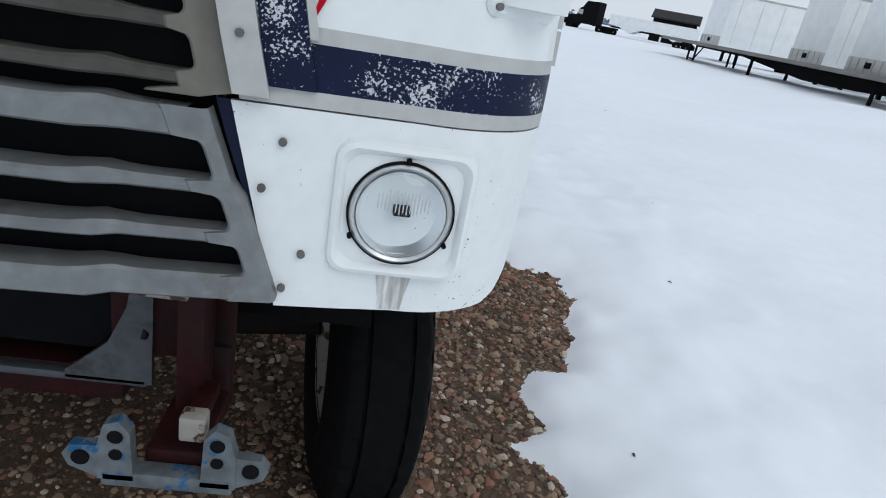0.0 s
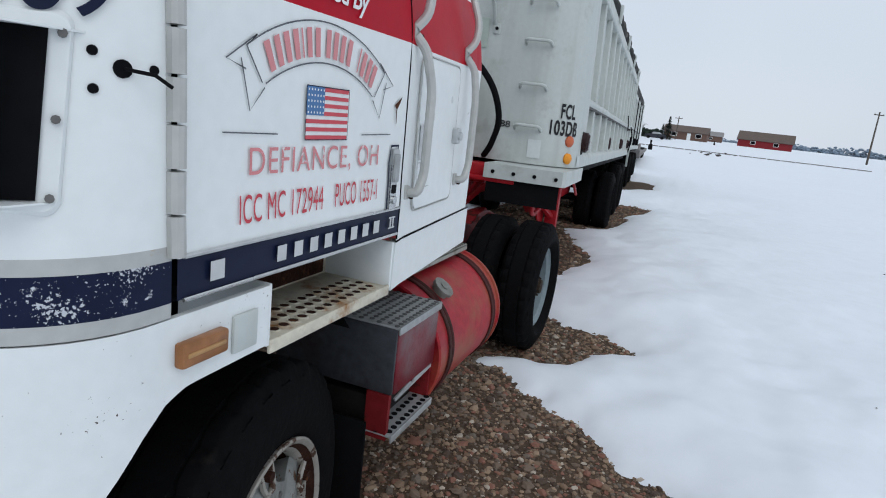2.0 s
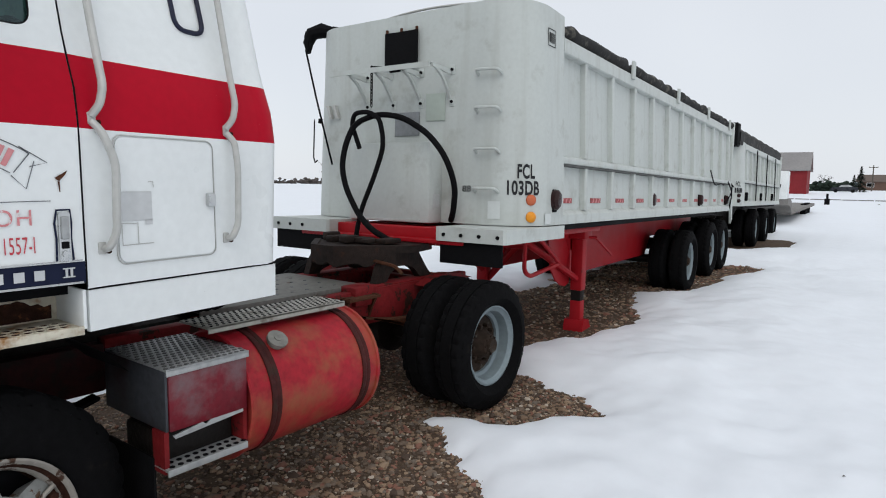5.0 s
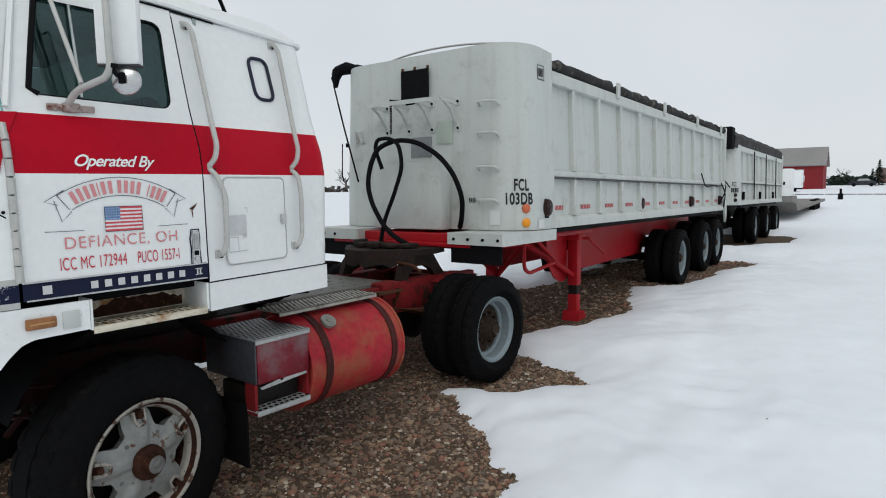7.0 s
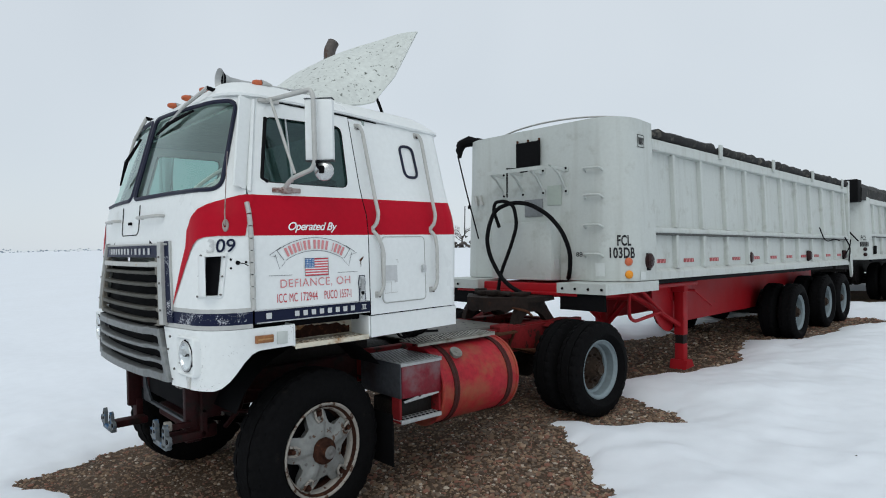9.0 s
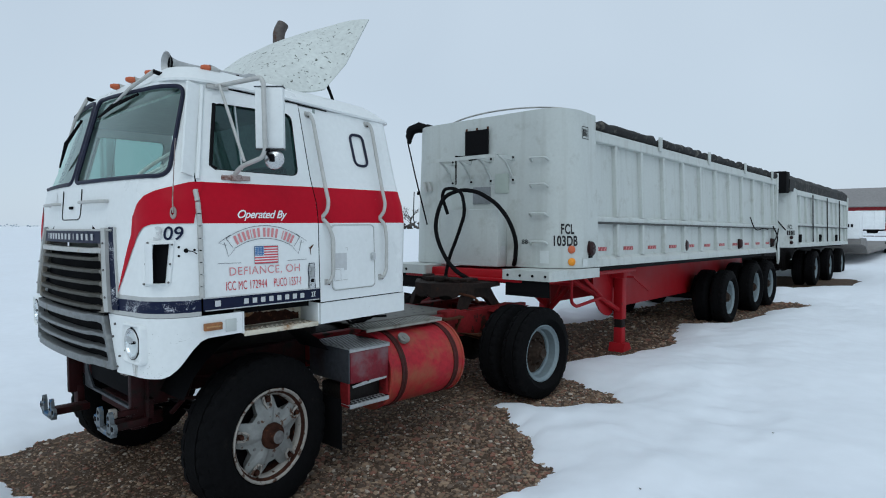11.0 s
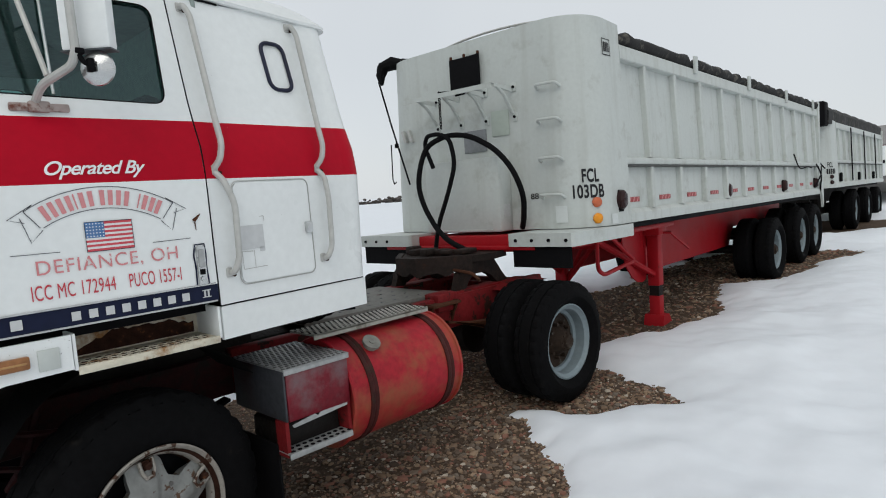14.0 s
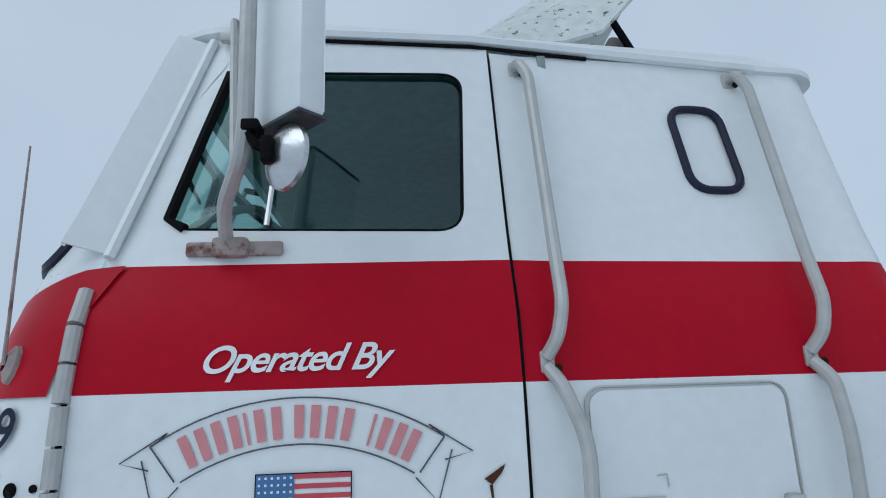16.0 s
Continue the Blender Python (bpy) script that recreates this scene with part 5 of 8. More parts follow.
# ---- windscreen wipers, horn, roof lamps, aerials ----
for p0, p1, b0, b1 in (((0.75, 0.82, 2.86), (0.36, 0.70, 2.685), (0.60, 0.745, 2.735), (0.12, 0.66, 2.635)), ((-0.30, 0.755, 2.83), (-0.36, 0.625, 2.49), (-0.25, 0.665, 2.66), (-0.47, 0.572, 2.33))):
    p0, p1, b0, b1 = Vector(p0), Vector(p1), Vector(b0), Vector(b1)
    wiper = new("wiper")
    wiper.parent = tractor
    bm = bmesh.new()
    cyl(bm, p0 + Vector((0, 0.06, -0.02)), p0 + Vector((0, -0.04, 0.0)), 0.014, 8)
    part("pivot", bm, DARK, wiper)
    bm = bmesh.new()
    tube(bm, [p0 + Vector((0, -0.035, 0)), p0.lerp(p1, 0.5) + Vector((0, -0.05, 0.0)), p1 + Vector((0, -0.03, 0))], [0.013, 0.011, 0.007], 6)
    part("arm", bm, GRIP, wiper, "grey wiper arm")
    bm = bmesh.new()
    tube(bm, [b0, (b0 + b1) / 2 + Vector((0, -0.03, 0)), b1], [0.008, 0.014, 0.006], 6)
    part("blade", bm, DARK, wiper, "black wiper blade")
for x, y, z in ((-0.75, 1.05, 2.88), (-0.12, 0.86, 2.875), (0.18, 0.86, 2.875), (0.47, 0.88, 2.875), (0.90, 1.06, 2.865)):
    lampx = new("roof_marker")
    lampx.parent = tractor
    p = Vector((x, y, z))
    bm = bmesh.new()
    lathe(bm, [(-0.045, 0.001), (-0.04, 0.013), (-0.02, 0.021), (0.01, 0.023), (0.02, 0.018), (0.03, 0.001)], p + Vector((0, 0, 0.035)), "y", 14)
    part("lens", bm, ORANGE, lampx, "orange lens")
    bm = bmesh.new()
    lathe(bm, [(0.015, 0.026), (0.05, 0.02), (0.09, 0.006), (0.095, 0.001)], p + Vector((0, 0, 0.035)), "y", 12)
    box(bm, p + Vector((0, 0.03, 0.01)), (0.03, 0.06, 0.05), 0.004)
    part("housing", bm, GRIP, lampx)
horn = new("air_horn")
horn.parent = tractor
bm = bmesh.new()
lathe(bm, [(0.80, 0.075), (0.805, 0.07), (0.83, 0.045), (0.88, 0.028), (0.96, 0.02), (1.35, 0.014), (1.40, 0.03), (1.44, 0.03), (1.45, 0.001)], (0.60, 0.12, 2.965), "y", 20)
part("trumpet", bm, ALU, horn, "grey metal horn trumpet")
bm = bmesh.new()
lathe(bm, [(0.802, 0.073), (0.83, 0.042), (0.88, 0.02)], (0.60, 0.124, 2.965), "y", 20)
part("horn_mouth", bm, DARK, horn)
for y in (0.93, 1.3):
    bm = bmesh.new()
    box(bm, (0.60, y + 0.12, 2.90), (0.03, 0.03, 0.14), 0.004)
    part("bracket", bm, DARK, horn)
bm = bmesh.new()
pa = hull(along(0.69, 1.97), 1.97, 0.0)
lathe(bm, [(0.0, 0.02), (0.012, 0.018), (0.022, 0.008)], (0, 0, 0), "z", 10)
bmesh.ops.transform(bm, matrix=Matrix.Translation(pa) @ (hull(along(0.69, 1.97), 1.97, 0.02) - pa).to_track_quat("Z", "Y").to_matrix().to_4x4() @ Matrix.Diagonal((1.0, 2.0, 1, 1)), verts=bm.verts)
tube(bm, [pa + Vector((0.02, -0.012, 0.0)), pa + Vector((0.02, -0.012, 0.08)), pa + Vector((0.045, 0.0, 0.42))], [0.004, 0.0035, 0.002], 6)
part("aerial", bm, MIRROR_FOOT, tractor, "rusty whip aerial on the corner")
# rain shield along the screen post
for s in (1, -1):
    bm = bmesh.new()
    rows = []
    for q in range(9):
        z = 2.185 + 0.57 * q / 8
        y = 0.80 + 0.125 * q / 8
        c = mirrored(side(y + 0.035, z, 0.004), s)
        a = mirrored(hull(along(y + 0.035, z) - 0.07, z, 0.045), s)
        b = mirrored(hull(along(y + 0.035, z) - 0.06, z, 0.055), s)
        rows.append([c, b, a])
    grid(bm, rows)
    shell(bm, 0.006)
    part("rain_shield", bm, WHITE, tractor, "white rain shield on the screen post")
    bm = bmesh.new()
    tube(bm, [mirrored(side(0.79 + 0.06, 2.17, 0.01), s), mirrored(side(0.91 + 0.06, 2.755, 0.01), s)], 0.012, 6)
    part("door_post_trim", bm, WHITE, tractor)
# gutter
for s in (1, -1):
    bm = bmesh.new()
    tube(bm, [mirrored(side(y, 2.71 + 0.085 * min(1, (2.4 - y) / 1.6), 0.010), s) for y in (0.93, 1.2, 1.6, 2.0, 2.36)], 0.014, 6)
    part("gutter", bm, WHITE, tractor)
    bm = bmesh.new()
    tube(bm, [mirrored(side(y, 2.692 + 0.085 * min(1, (2.4 - y) / 1.6), 0.005), s) for y in (1.0, 1.2, 1.6, 1.9)], 0.005, 5)
    part("gutter_line", bm, DARK, tractor, "dark line under the gutter")

# ---- mirror on the near door ----
mirror = new("side_mirror")
mirror.parent = tractor
bm = bmesh.new()
mw = Matrix.Translation((1.385, 1.217, 2.543)) @ Matrix.Rotation(radians(45), 4, "Z")
box(bm, (0, 0, 0), (0.17, 0.055, 0.37), 0.010, mw)
part("mirror_housing", bm, WHITE, mirror, "white rectangular mirror housing")
bm = bmesh.new()
box(bm, (0, 0.030, 0), (0.15, 0.006, 0.34), 0.002, mw)
part("mirror_glass", bm, MIRROR, mirror)
for z in (-0.189, 0.184):
    bm = bmesh.new()
    slab(bm, [(-0.087, -0.03), (0.087, -0.03), (0.087, 0.03), (-0.087, 0.03)], z, z + 0.005, "z")
    bmesh.ops.transform(bm, matrix=mw, verts=bm.verts)
    part("mirror_edge", bm, GREY_GRIME, mirror)
bm = bmesh.new()
tube(bm, rounded([side(1.075, 2.195, 0.02), side(1.085, 2.22, 0.10), Vector((1.40, 1.15, 2.30)), Vector((1.42, 1.16, 2.345)), Vector((1.42, 1.155, 2.74)), Vector((1.40, 1.15, 2.775)), side(1.05, 2.755, 0.02)], 0.05), 0.0145, 10)
part("mirror_arm", bm, GRIP, mirror, "grey bent mirror arm")
bm = bmesh.new()
tube(bm, [Vector((1.10, 1.04, 2.76)), Vector((1.27, 1.105, 2.285))], 0.010, 8)
part("mirror_brace", bm, GRIP, mirror)
bm = bmesh.new()
p = side(1.09, 2.185, 0.008)
box(bm, p, (0.016, 0.19, 0.03), 0.006)
box(bm, p + Vector((0.012, -0.005, 0.0)), (0.03, 0.07, 0.04), 0.008)
part("mirror_base", bm, MIRROR_FOOT, mirror, "pale mirror bracket stained with rust")
bm = bmesh.new()
p = side(1.06, 2.755, 0.012)
box(bm, p, (0.02, 0.14, 0.025), 0.004)
part("mirror_top_bracket", bm, GRIP, mirror)
bm = bmesh.new()
lathe(bm, [(-0.02, 0.001), (-0.018, 0.03), (0.0, 0.058), (0.008, 0.06), (0.010, 0.055)], (0, 0, 0), "y", 24)
rm = Matrix.Translation((1.41, 1.225, 2.295)) @ Matrix.Rotation(radians(45), 4, "Z")
bmesh.ops.transform(bm, matrix=rm, verts=bm.verts)
part("round_mirror_shell", bm, CHROME, mirror, "round convex mirror")
bm = bmesh.new()
lathe(bm, [(0.009, 0.055), (0.018, 0.03), (0.021, 0.001)], (0, 0, 0), "y", 24)
bmesh.ops.transform(bm, matrix=rm, verts=bm.verts)
part("round_mirror_glass", bm, MIRROR, mirror)
bm = bmesh.new()
tube(bm, [Vector((1.42, 1.165, 2.335)), Vector((1.425, 1.18, 2.31)), Vector((1.42, 1.205, 2.30))], 0.009, 6)
box(bm, (1.425, 1.20, 2.30), (0.03, 0.02, 0.045), 0.004)
box(bm, (1.41, 1.17, 2.345), (0.05, 0.03, 0.02), 0.004)
part("round_mirror_clamp", bm, DARK, mirror)

# far mirror, simple twin
bm = bmesh.new()
box(bm, (-1.42, 1.205, 2.54), (0.17, 0.075, 0.385), 0.012)
tube(bm, rounded([(-1.18, 1.09, 2.2), (-1.40, 1.15, 2.30), (-1.42, 1.155, 2.34), (-1.42, 1.155, 2.75), (-1.1, 1.05, 2.72)], 0.05), 0.0145, 8)
part("far_mirror", bm, WHITE, tractor)

# ---- wind deflector on the roof ----
deflector = new("wind_deflector")
deflector.parent = tractor
FIN_SPEC = material("mildewed_white_fibreglass", (0.60, 0.63, 0.60), 0.6, vary=0.12, spots=(0.07, 0.08, 0.065), spot_level=0.605, spot_scale=26, bump=0.1, bump_scale=20)
bm = bmesh.new()
prof = [(1.41, 2.83), (1.54, 2.99), (1.68, 3.13), (1.87, 3.29), (2.07, 3.41), (2.26, 3.50), (2.40, 3.55)]
back = [(1.39, 2.80), (1.54, 2.805), (1.70, 2.815), (1.86, 2.84), (1.975, 2.875), (2.18, 3.10), (2.42, 3.50)]
rows = []
for q in range(17):
    u = -1 + 2 * q / 16
    hw = 0.81
    row = []
    for (ya, za), (yb, zb) in zip(prof, back):
        e = abs(u) ** 3.5
        row.append(Vector((u * hw, ya + (yb - ya) * e + 0.05, za + (zb - za) * e + 0.045)))
    rows.append(row)
grid(bm, rows)
shell(bm, 0.012)
part("deflector_shell", bm, FIN_SPEC, deflector, "mildewed white curved wind deflector")
for s in (1, -1):
    bm = bmesh.new()
    tube(bm, [(s * 0.78, 2.06, 3.00), (s * 0.75, 2.17, 2.82)], 0.012, 6)
    part("strut", bm, DARK, deflector)
bm = bmesh.new()
tube(bm, rounded([(-0.9, 2.69, 0.95), (-0.9, 2.69, 3.86), (-0.9, 2.74, 3.95)], 0.05), 0.06, 14)
SOOTY = material("sooty_grey_steel", (0.10, 0.088, 0.082), 0.6, 0.3, vary=0.3, spots=(0.09, 0.045, 0.03), spot_level=0.56, soft=0.1)
stack = part("exhaust_stack", bm, SOOTY, tractor, "dull grey exhaust stack behind the cab")
bm = bmesh.new()
cyl(bm, (-0.9, 2.69, 1.3), (-0.9, 2.69, 2.5), 0.11, 20)
part("muffler", bm, GREASE, stack)

# ---- cab inside ----
bm = bmesh.new()
ring = [Vector((0.66 + 0.22 * math.cos(math.tau * k / 28), 0.87 + 0.22 * math.sin(math.tau * k / 28) * 0.72, 2.30 + 0.22 * math.sin(math.tau * k / 28) * 0.55)) for k in range(28)]
tube(bm, ring, 0.013, 6, closed=True)
for k in (0, 9, 19):
    tube(bm, [ring[k], Vector((0.66, 0.87, 2.28))], 0.01, 6)
tube(bm, [(0.66, 0.87, 2.29), (0.66, 0.80, 1.6)], 0.02, 6)
part("steering_wheel", bm, material("pale_grey_wheel_plastic", (0.55, 0.58, 0.55), 0.5), tractor, "pale grey steering wheel")
bm = bmesh.new()
box(bm, (0, 0.80, 1.95), (2.1, 0.30, 0.32), 0.04)
part("dashboard", bm, DARK, tractor)
for x in (0.62, -0.62):
    bm = bmesh.new()
    box(bm, (x, 1.42, 1.75), (0.5, 0.45, 0.14), 0.04)
    box(bm, (x, 1.62, 2.05), (0.48, 0.12, 0.55), 0.05)
    part("cab_seat", bm, RUBBER, tractor)
bm = bmesh.new()
box(bm, (0, 1.78, 2.06), (2.04, 0.02, 1.32))
part("sleeper_curtain", bm, material("grey_curtain", (0.27, 0.32, 0.30), 0.9, vary=0.2), tractor)
bm = bmesh.new()
box(bm, (0, 1.35, 2.72), (1.9, 0.95, 0.02), 0.004)
part("headliner", bm, bpy.data.materials["grey_curtain"], tractor)
bm = bmesh.new()
box(bm, (0, 1.5, 1.50), (0.9, 1.4, 0.3), 0.05)
part("engine_cover", bm, DARK, tractor)

# ---- chassis ----
for s in (1, -1):
    bm = bmesh.new()
    box(bm, (s * 0.43, 3.55, 0.865), (0.085, 3.0, 0.25), 0.012)
    part("frame_rail", bm, FRAME_RED, tractor, "dirty red frame rail")
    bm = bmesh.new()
    # front length of the rail, coloured darker for the shade under the cab
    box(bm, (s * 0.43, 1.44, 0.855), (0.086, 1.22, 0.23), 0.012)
    part("front_rail", bm, GRIMY_SHADED, tractor, "oily red front frame rail, darkened for shade under the cab")
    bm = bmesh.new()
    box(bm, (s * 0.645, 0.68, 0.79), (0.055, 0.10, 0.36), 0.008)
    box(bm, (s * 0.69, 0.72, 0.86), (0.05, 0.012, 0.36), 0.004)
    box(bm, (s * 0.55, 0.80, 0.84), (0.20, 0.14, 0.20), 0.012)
    horn_plate = part("frame_horn", bm, GRIMY_SHADED, tractor, "grimy red frame horn, darkened for shade under the cab")
    bm = bmesh.new()
    box(bm, (s * 0.625, 0.635, 0.985), (0.06, 0.05, 0.05), 0.008)
    box(bm, (s * 0.60, 0.64, 0.962), (0.09, 0.07, 0.012), 0.003)
    part("horn_bracket", bm, RIM_WORN, horn_plate, "rust stained bracket")
    if s > 0:
        bm = bmesh.new()
        box(bm, (s * 0.69, 0.515, 0.748), (0.048, 0.04, 0.055), 0.006)
        part("horn_foot", bm, RIM_WORN, horn_plate)
        bm = bmesh.new()
        box(bm, (s * 0.685, 0.59, 0.735), (0.036, 0.13, 0.035), 0.005)
        part("foot_stem", bm, GRIMY_SHADED, horn_plate)
    # tow bracket left from the bumper
    bm = bmesh.new()
    x, y, z = (0.655, 0.49, 0.64) if s > 0 else (-0.52, 0.47, 0.50)
    box(bm, (x, y, z), (0.24, 0.04, 0.035), 0.006)
    for q in (-1, 1):
        slab(bm, [(x + q * 0.06, z), (x + q * 0.125, z), (x + q * 0.125, z + 0.07), (x + q * 0.11, z + 0.125), (x + q * 0.085, z + 0.135), (x + q * 0.065, z + 0.11)][::q], y - 0.02, y + 0.005, "y")
        slab(bm, [(x + q * 0.12, z + 0.0), (x + q * 0.175, z + 0.025), (x + q * 0.185, z + 0.05), (x + q * 0.17, z + 0.072), (x + q * 0.12, z + 0.075)][::q], y - 0.018, y + 0.003, "y")
    part("bumper_bracket", bm, material("worn_blue_and_white_paint", (0.13, 0.145, 0.155), 0.5, 0.3, vary=0.35, spots=(0.022, 0.10, 0.22), spot_level=0.56, spot_scale=14, bump=0.3) if s > 0 else bpy.data.materials["worn_blue_and_white_paint"], tractor, "bumper bracket with chipped blue paint")
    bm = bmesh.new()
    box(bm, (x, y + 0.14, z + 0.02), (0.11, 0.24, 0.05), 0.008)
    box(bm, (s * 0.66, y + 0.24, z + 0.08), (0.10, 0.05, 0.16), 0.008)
    part("bracket_arm", bm, GRIMY_SHADED, tractor)
    for q in (-1, 1):
        for dx, dz, r in ((0.09, 0.10, 0.014), (0.09, 0.06, 0.012), (0.152, 0.047, 0.016)):
            bm = bmesh.new()
            cyl(bm, (x + q * dx, y - 0.022, z + dz), (x + q * dx, y - 0.016, z + dz), r, 12)
            part("bracket_hole", bm, DARK, tractor)
    # springs and axle ends
    bm = bmesh.new()
    for k in range(5):
        ln = 0.62 - k * 0.09
        rows = [[Vector((s * (0.43 + dx), 1.40 + ln * t, 0.60 - 0.022 * k + 0.10 * t * t + dz)) for dx, dz in ((-0.04, 0), (0.04, 0), (0.04, 0.016), (-0.04, 0.016))] for t in [-1 + q / 4 for q in range(9)]]
        grid(bm, rows, close_u=True)
    part("leaf_spring", bm, DARK, tractor, "dark leaf spring")
bm = bmesh.new()
tube(bm, [(-0.85, 1.4, 0.50), (-0.6, 1.4, 0.47), (0, 1.4, 0.40), (0.6, 1.4, 0.47), (0.85, 1.4, 0.50)], 0.055, 10)
part("front_axle", bm, GREASE, tractor)
bm = bmesh.new()
tube(bm, [(-0.9, 4.44, 0.578), (-0.25, 4.44, 0.578), (-0.2, 4.44, 0.578), (0.2, 4.44, 0.578), (0.25, 4.44, 0.578), (0.9, 4.44, 0.578)], [0.07, 0.08, 0.2, 0.2, 0.08, 0.07], 16)
part("rear_axle", bm, GREASE, tractor)
bm = bmesh.new()
box(bm, (0, 1.55, 0.95), (0.62, 1.5, 0.55), 0.08)
box(bm, (0, 2.6, 0.8), (0.4, 0.9, 0.35), 0.08)
tube(bm, [(0, 3.0, 0.75), (0, 4.2, 0.62)], 0.05, 10)
part("engine", bm, GREASE, tractor, "oily engine and gearbox")
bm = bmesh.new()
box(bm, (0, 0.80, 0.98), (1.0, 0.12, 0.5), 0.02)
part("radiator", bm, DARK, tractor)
for s in (1, -1):
    bm = bmesh.new()
    slab(bm, [(s * 0.54, 0.67), (s * 0.545, 0.98), (s * 0.51, 0.98), (s * 0.49, 0.86), (s * 0.45, 0.77), (s * 0.38, 0.705), (s * 0.36, 0.69), (s * 0.36, 0.67)][::s], 0.72, 0.735, "y")
    part("shroud_corner", bm, GREY_GRIME, tractor, "grey fan shroud corner")
bm = bmesh.new()
box(bm, (0, 0.735, 0.672), (1.06, 0.03, 0.02), 0.005)
part("shroud_edge", bm, GREY_GRIME, tractor)
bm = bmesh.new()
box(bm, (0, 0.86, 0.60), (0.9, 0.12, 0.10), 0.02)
part("front_crossmember", bm, GRIMY_SHADED, tractor)
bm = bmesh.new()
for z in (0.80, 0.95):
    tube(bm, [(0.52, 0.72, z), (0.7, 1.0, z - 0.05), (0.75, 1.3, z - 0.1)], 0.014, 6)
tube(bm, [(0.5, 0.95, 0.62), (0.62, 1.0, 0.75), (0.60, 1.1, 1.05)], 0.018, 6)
part("steering_linkage", bm, GRIMY_SHADED, tractor)
# inner wings added over the front wheels to darken the wheel house
for s in (1, -1):
    bm = bmesh.new()
    rows = [[Vector((s * x, 1.40 + 0.62 * math.cos(a), 0.62 + 0.60 * math.sin(a))) for x in (0.62, 1.0)] for a in [radians(36 + 12.4 * k) for k in range(11)]]
    grid(bm, rows)
    part("added_inner_wing", bm, RUBBER, tractor, "black inner wing added to darken the wheel house")
    bm = bmesh.new()
    box(bm, (s * 0.88, 1.955, 0.42), (0.38, 0.012, 0.38), 0.003)
    part("mudflap", bm, RUBBER, tractor, "black rubber mud flap")

# fuel tank with straps, cap and cover plate
tankx, tankz = 0.875, 0.725
tank = new("fuel_tank")
tank.parent = tractor
bm = bmesh.new()
lathe(bm, [(2.38, 0.001), (2.37, 0.22), (2.355, 0.285), (2.348, 0.305), (2.355, 0.313), (2.37, 0.313), (2.375, 0.303), (3.165, 0.303), (3.17, 0.313), (3.185, 0.313), (3.19, 0.30), (3.18, 0.27), (3.16, 0.001)], (tankx, 0, tankz), "y", 56)
part("tank_shell", bm, TANK_RED, tank, "faded red tank shell with orange wear")
STRAP = material("rusty_dark_red_strap", (0.055, 0.012, 0.011), 0.7, 0.1, vary=0.35, spots=(0.035, 0.022, 0.015), spot_level=0.54, soft=0.15, bump=0.3, shine=0.2)
for y in (2.49, 3.085):
    bm = bmesh.new()
    lathe(bm, [(y - 0.028, 0.304), (y - 0.026, 0.311), (y - 0.008, 0.313), (y, 0.309), (y + 0.008, 0.313), (y + 0.026, 0.311), (y + 0.028, 0.304)], (tankx, 0, tankz), "y", 48)
    part("tank_strap", bm, STRAP, tank, "rusty steel tank strap")
bm = bmesh.new()
ca = Vector((tankx + 0.303 * math.cos(radians(52)), 2.575, tankz + 0.303 * math.sin(radians(52))))
cn = Vector((math.cos(radians(52)), 0, math.sin(radians(52))))
cyl(bm, ca - cn * 0.01, ca + cn * 0.025, 0.04, 20)
cyl(bm, ca + cn * 0.02, ca + cn * 0.035, 0.052, 24)
cyl(bm, ca + cn * 0.035, ca + cn * 0.04, 0.018, 12)
part("filler_cap", bm, material("dull_cap_metal", (0.24, 0.235, 0.21), 0.55, 0.3, vary=0.25, bump=0.2), tank, "grey filler cap")


def tread_plate(name, x0, x1, y0, y1, z, parent, th=0.012, lip=0.03, nx=8, ny=14, hole_r=0.33, label="aluminium tread plate with raised cups", mat=None, hole=None):
    """A step plate with rows of raised, dark-centred cups and a turned-down edge."""
    bm = bmesh.new()
    box(bm, ((x0 + x1) / 2, (y0 + y1) / 2, z - th / 2), (x1 - x0, y1 - y0, th), 0.003)
    box(bm, (x1 - 0.004, (y0 + y1) / 2, z - lip / 2), (0.008, y1 - y0, lip), 0.002)
    p = part(name, bm, mat or ALU, parent, label)
    bm = bmesh.new()
    for i in range(nx):
        for j in range(ny):
            x = x0 + (x1 - x0) * (i + 0.5) / nx
            y = y0 + (y1 - y0) * (j + (0.25 if i % 2 else 0.75)) / ny
            cyl(bm, (x, y, z - 0.001), (x, y, z + 0.0025), min((x1 - x0) / nx, (y1 - y0) / ny) * hole_r, 8)
    tagged(part("tread_hole", bm, hole or DARK, p), kind="stuff")
    return p


GREY_PLATE = material("dull_dirty_step_metal", (0.36, 0.35, 0.31), 0.55, 0.2, vary=0.2, spots=(0.14, 0.12, 0.09), spot_level=0.56, soft=0.15, bump=0.15)
PUNCHED = material("dim_punched_hole", (0.13, 0.13, 0.13), 0.6, 0.3, vary=0.2)
tread_plate("tank_plate", 0.745, 0.985, 2.27, 3.115, 1.082, tractor, nx=7, ny=26, hole_r=0.24, label="dull grey punched step plate over the tank", mat=GREY_PLATE, hole=DARK)
for y in (2.40, 2.98):
    bm = bmesh.new()
    box(bm, (0.80, y, 1.045), (0.05, 0.05, 0.06), 0.004)
    part("plate_support", bm, FRAME_RED, tractor)
battery = new("battery_box")
battery.parent = tractor
bm = bmesh.new()
box(bm, (0.955, 2.16, 0.855), (0.41, 0.37, 0.25), 0.012)
part("box_body", bm, material("scraped_red_over_aluminium", (0.17, 0.012, 0.022), 0.42, 0.3, vary=0.2, spots=(0.17, 0.16, 0.165), spot_level=0.53, soft=0.3, spot_scale=3.0, bump=0.1), battery, "battery box with red paint worn to metal")
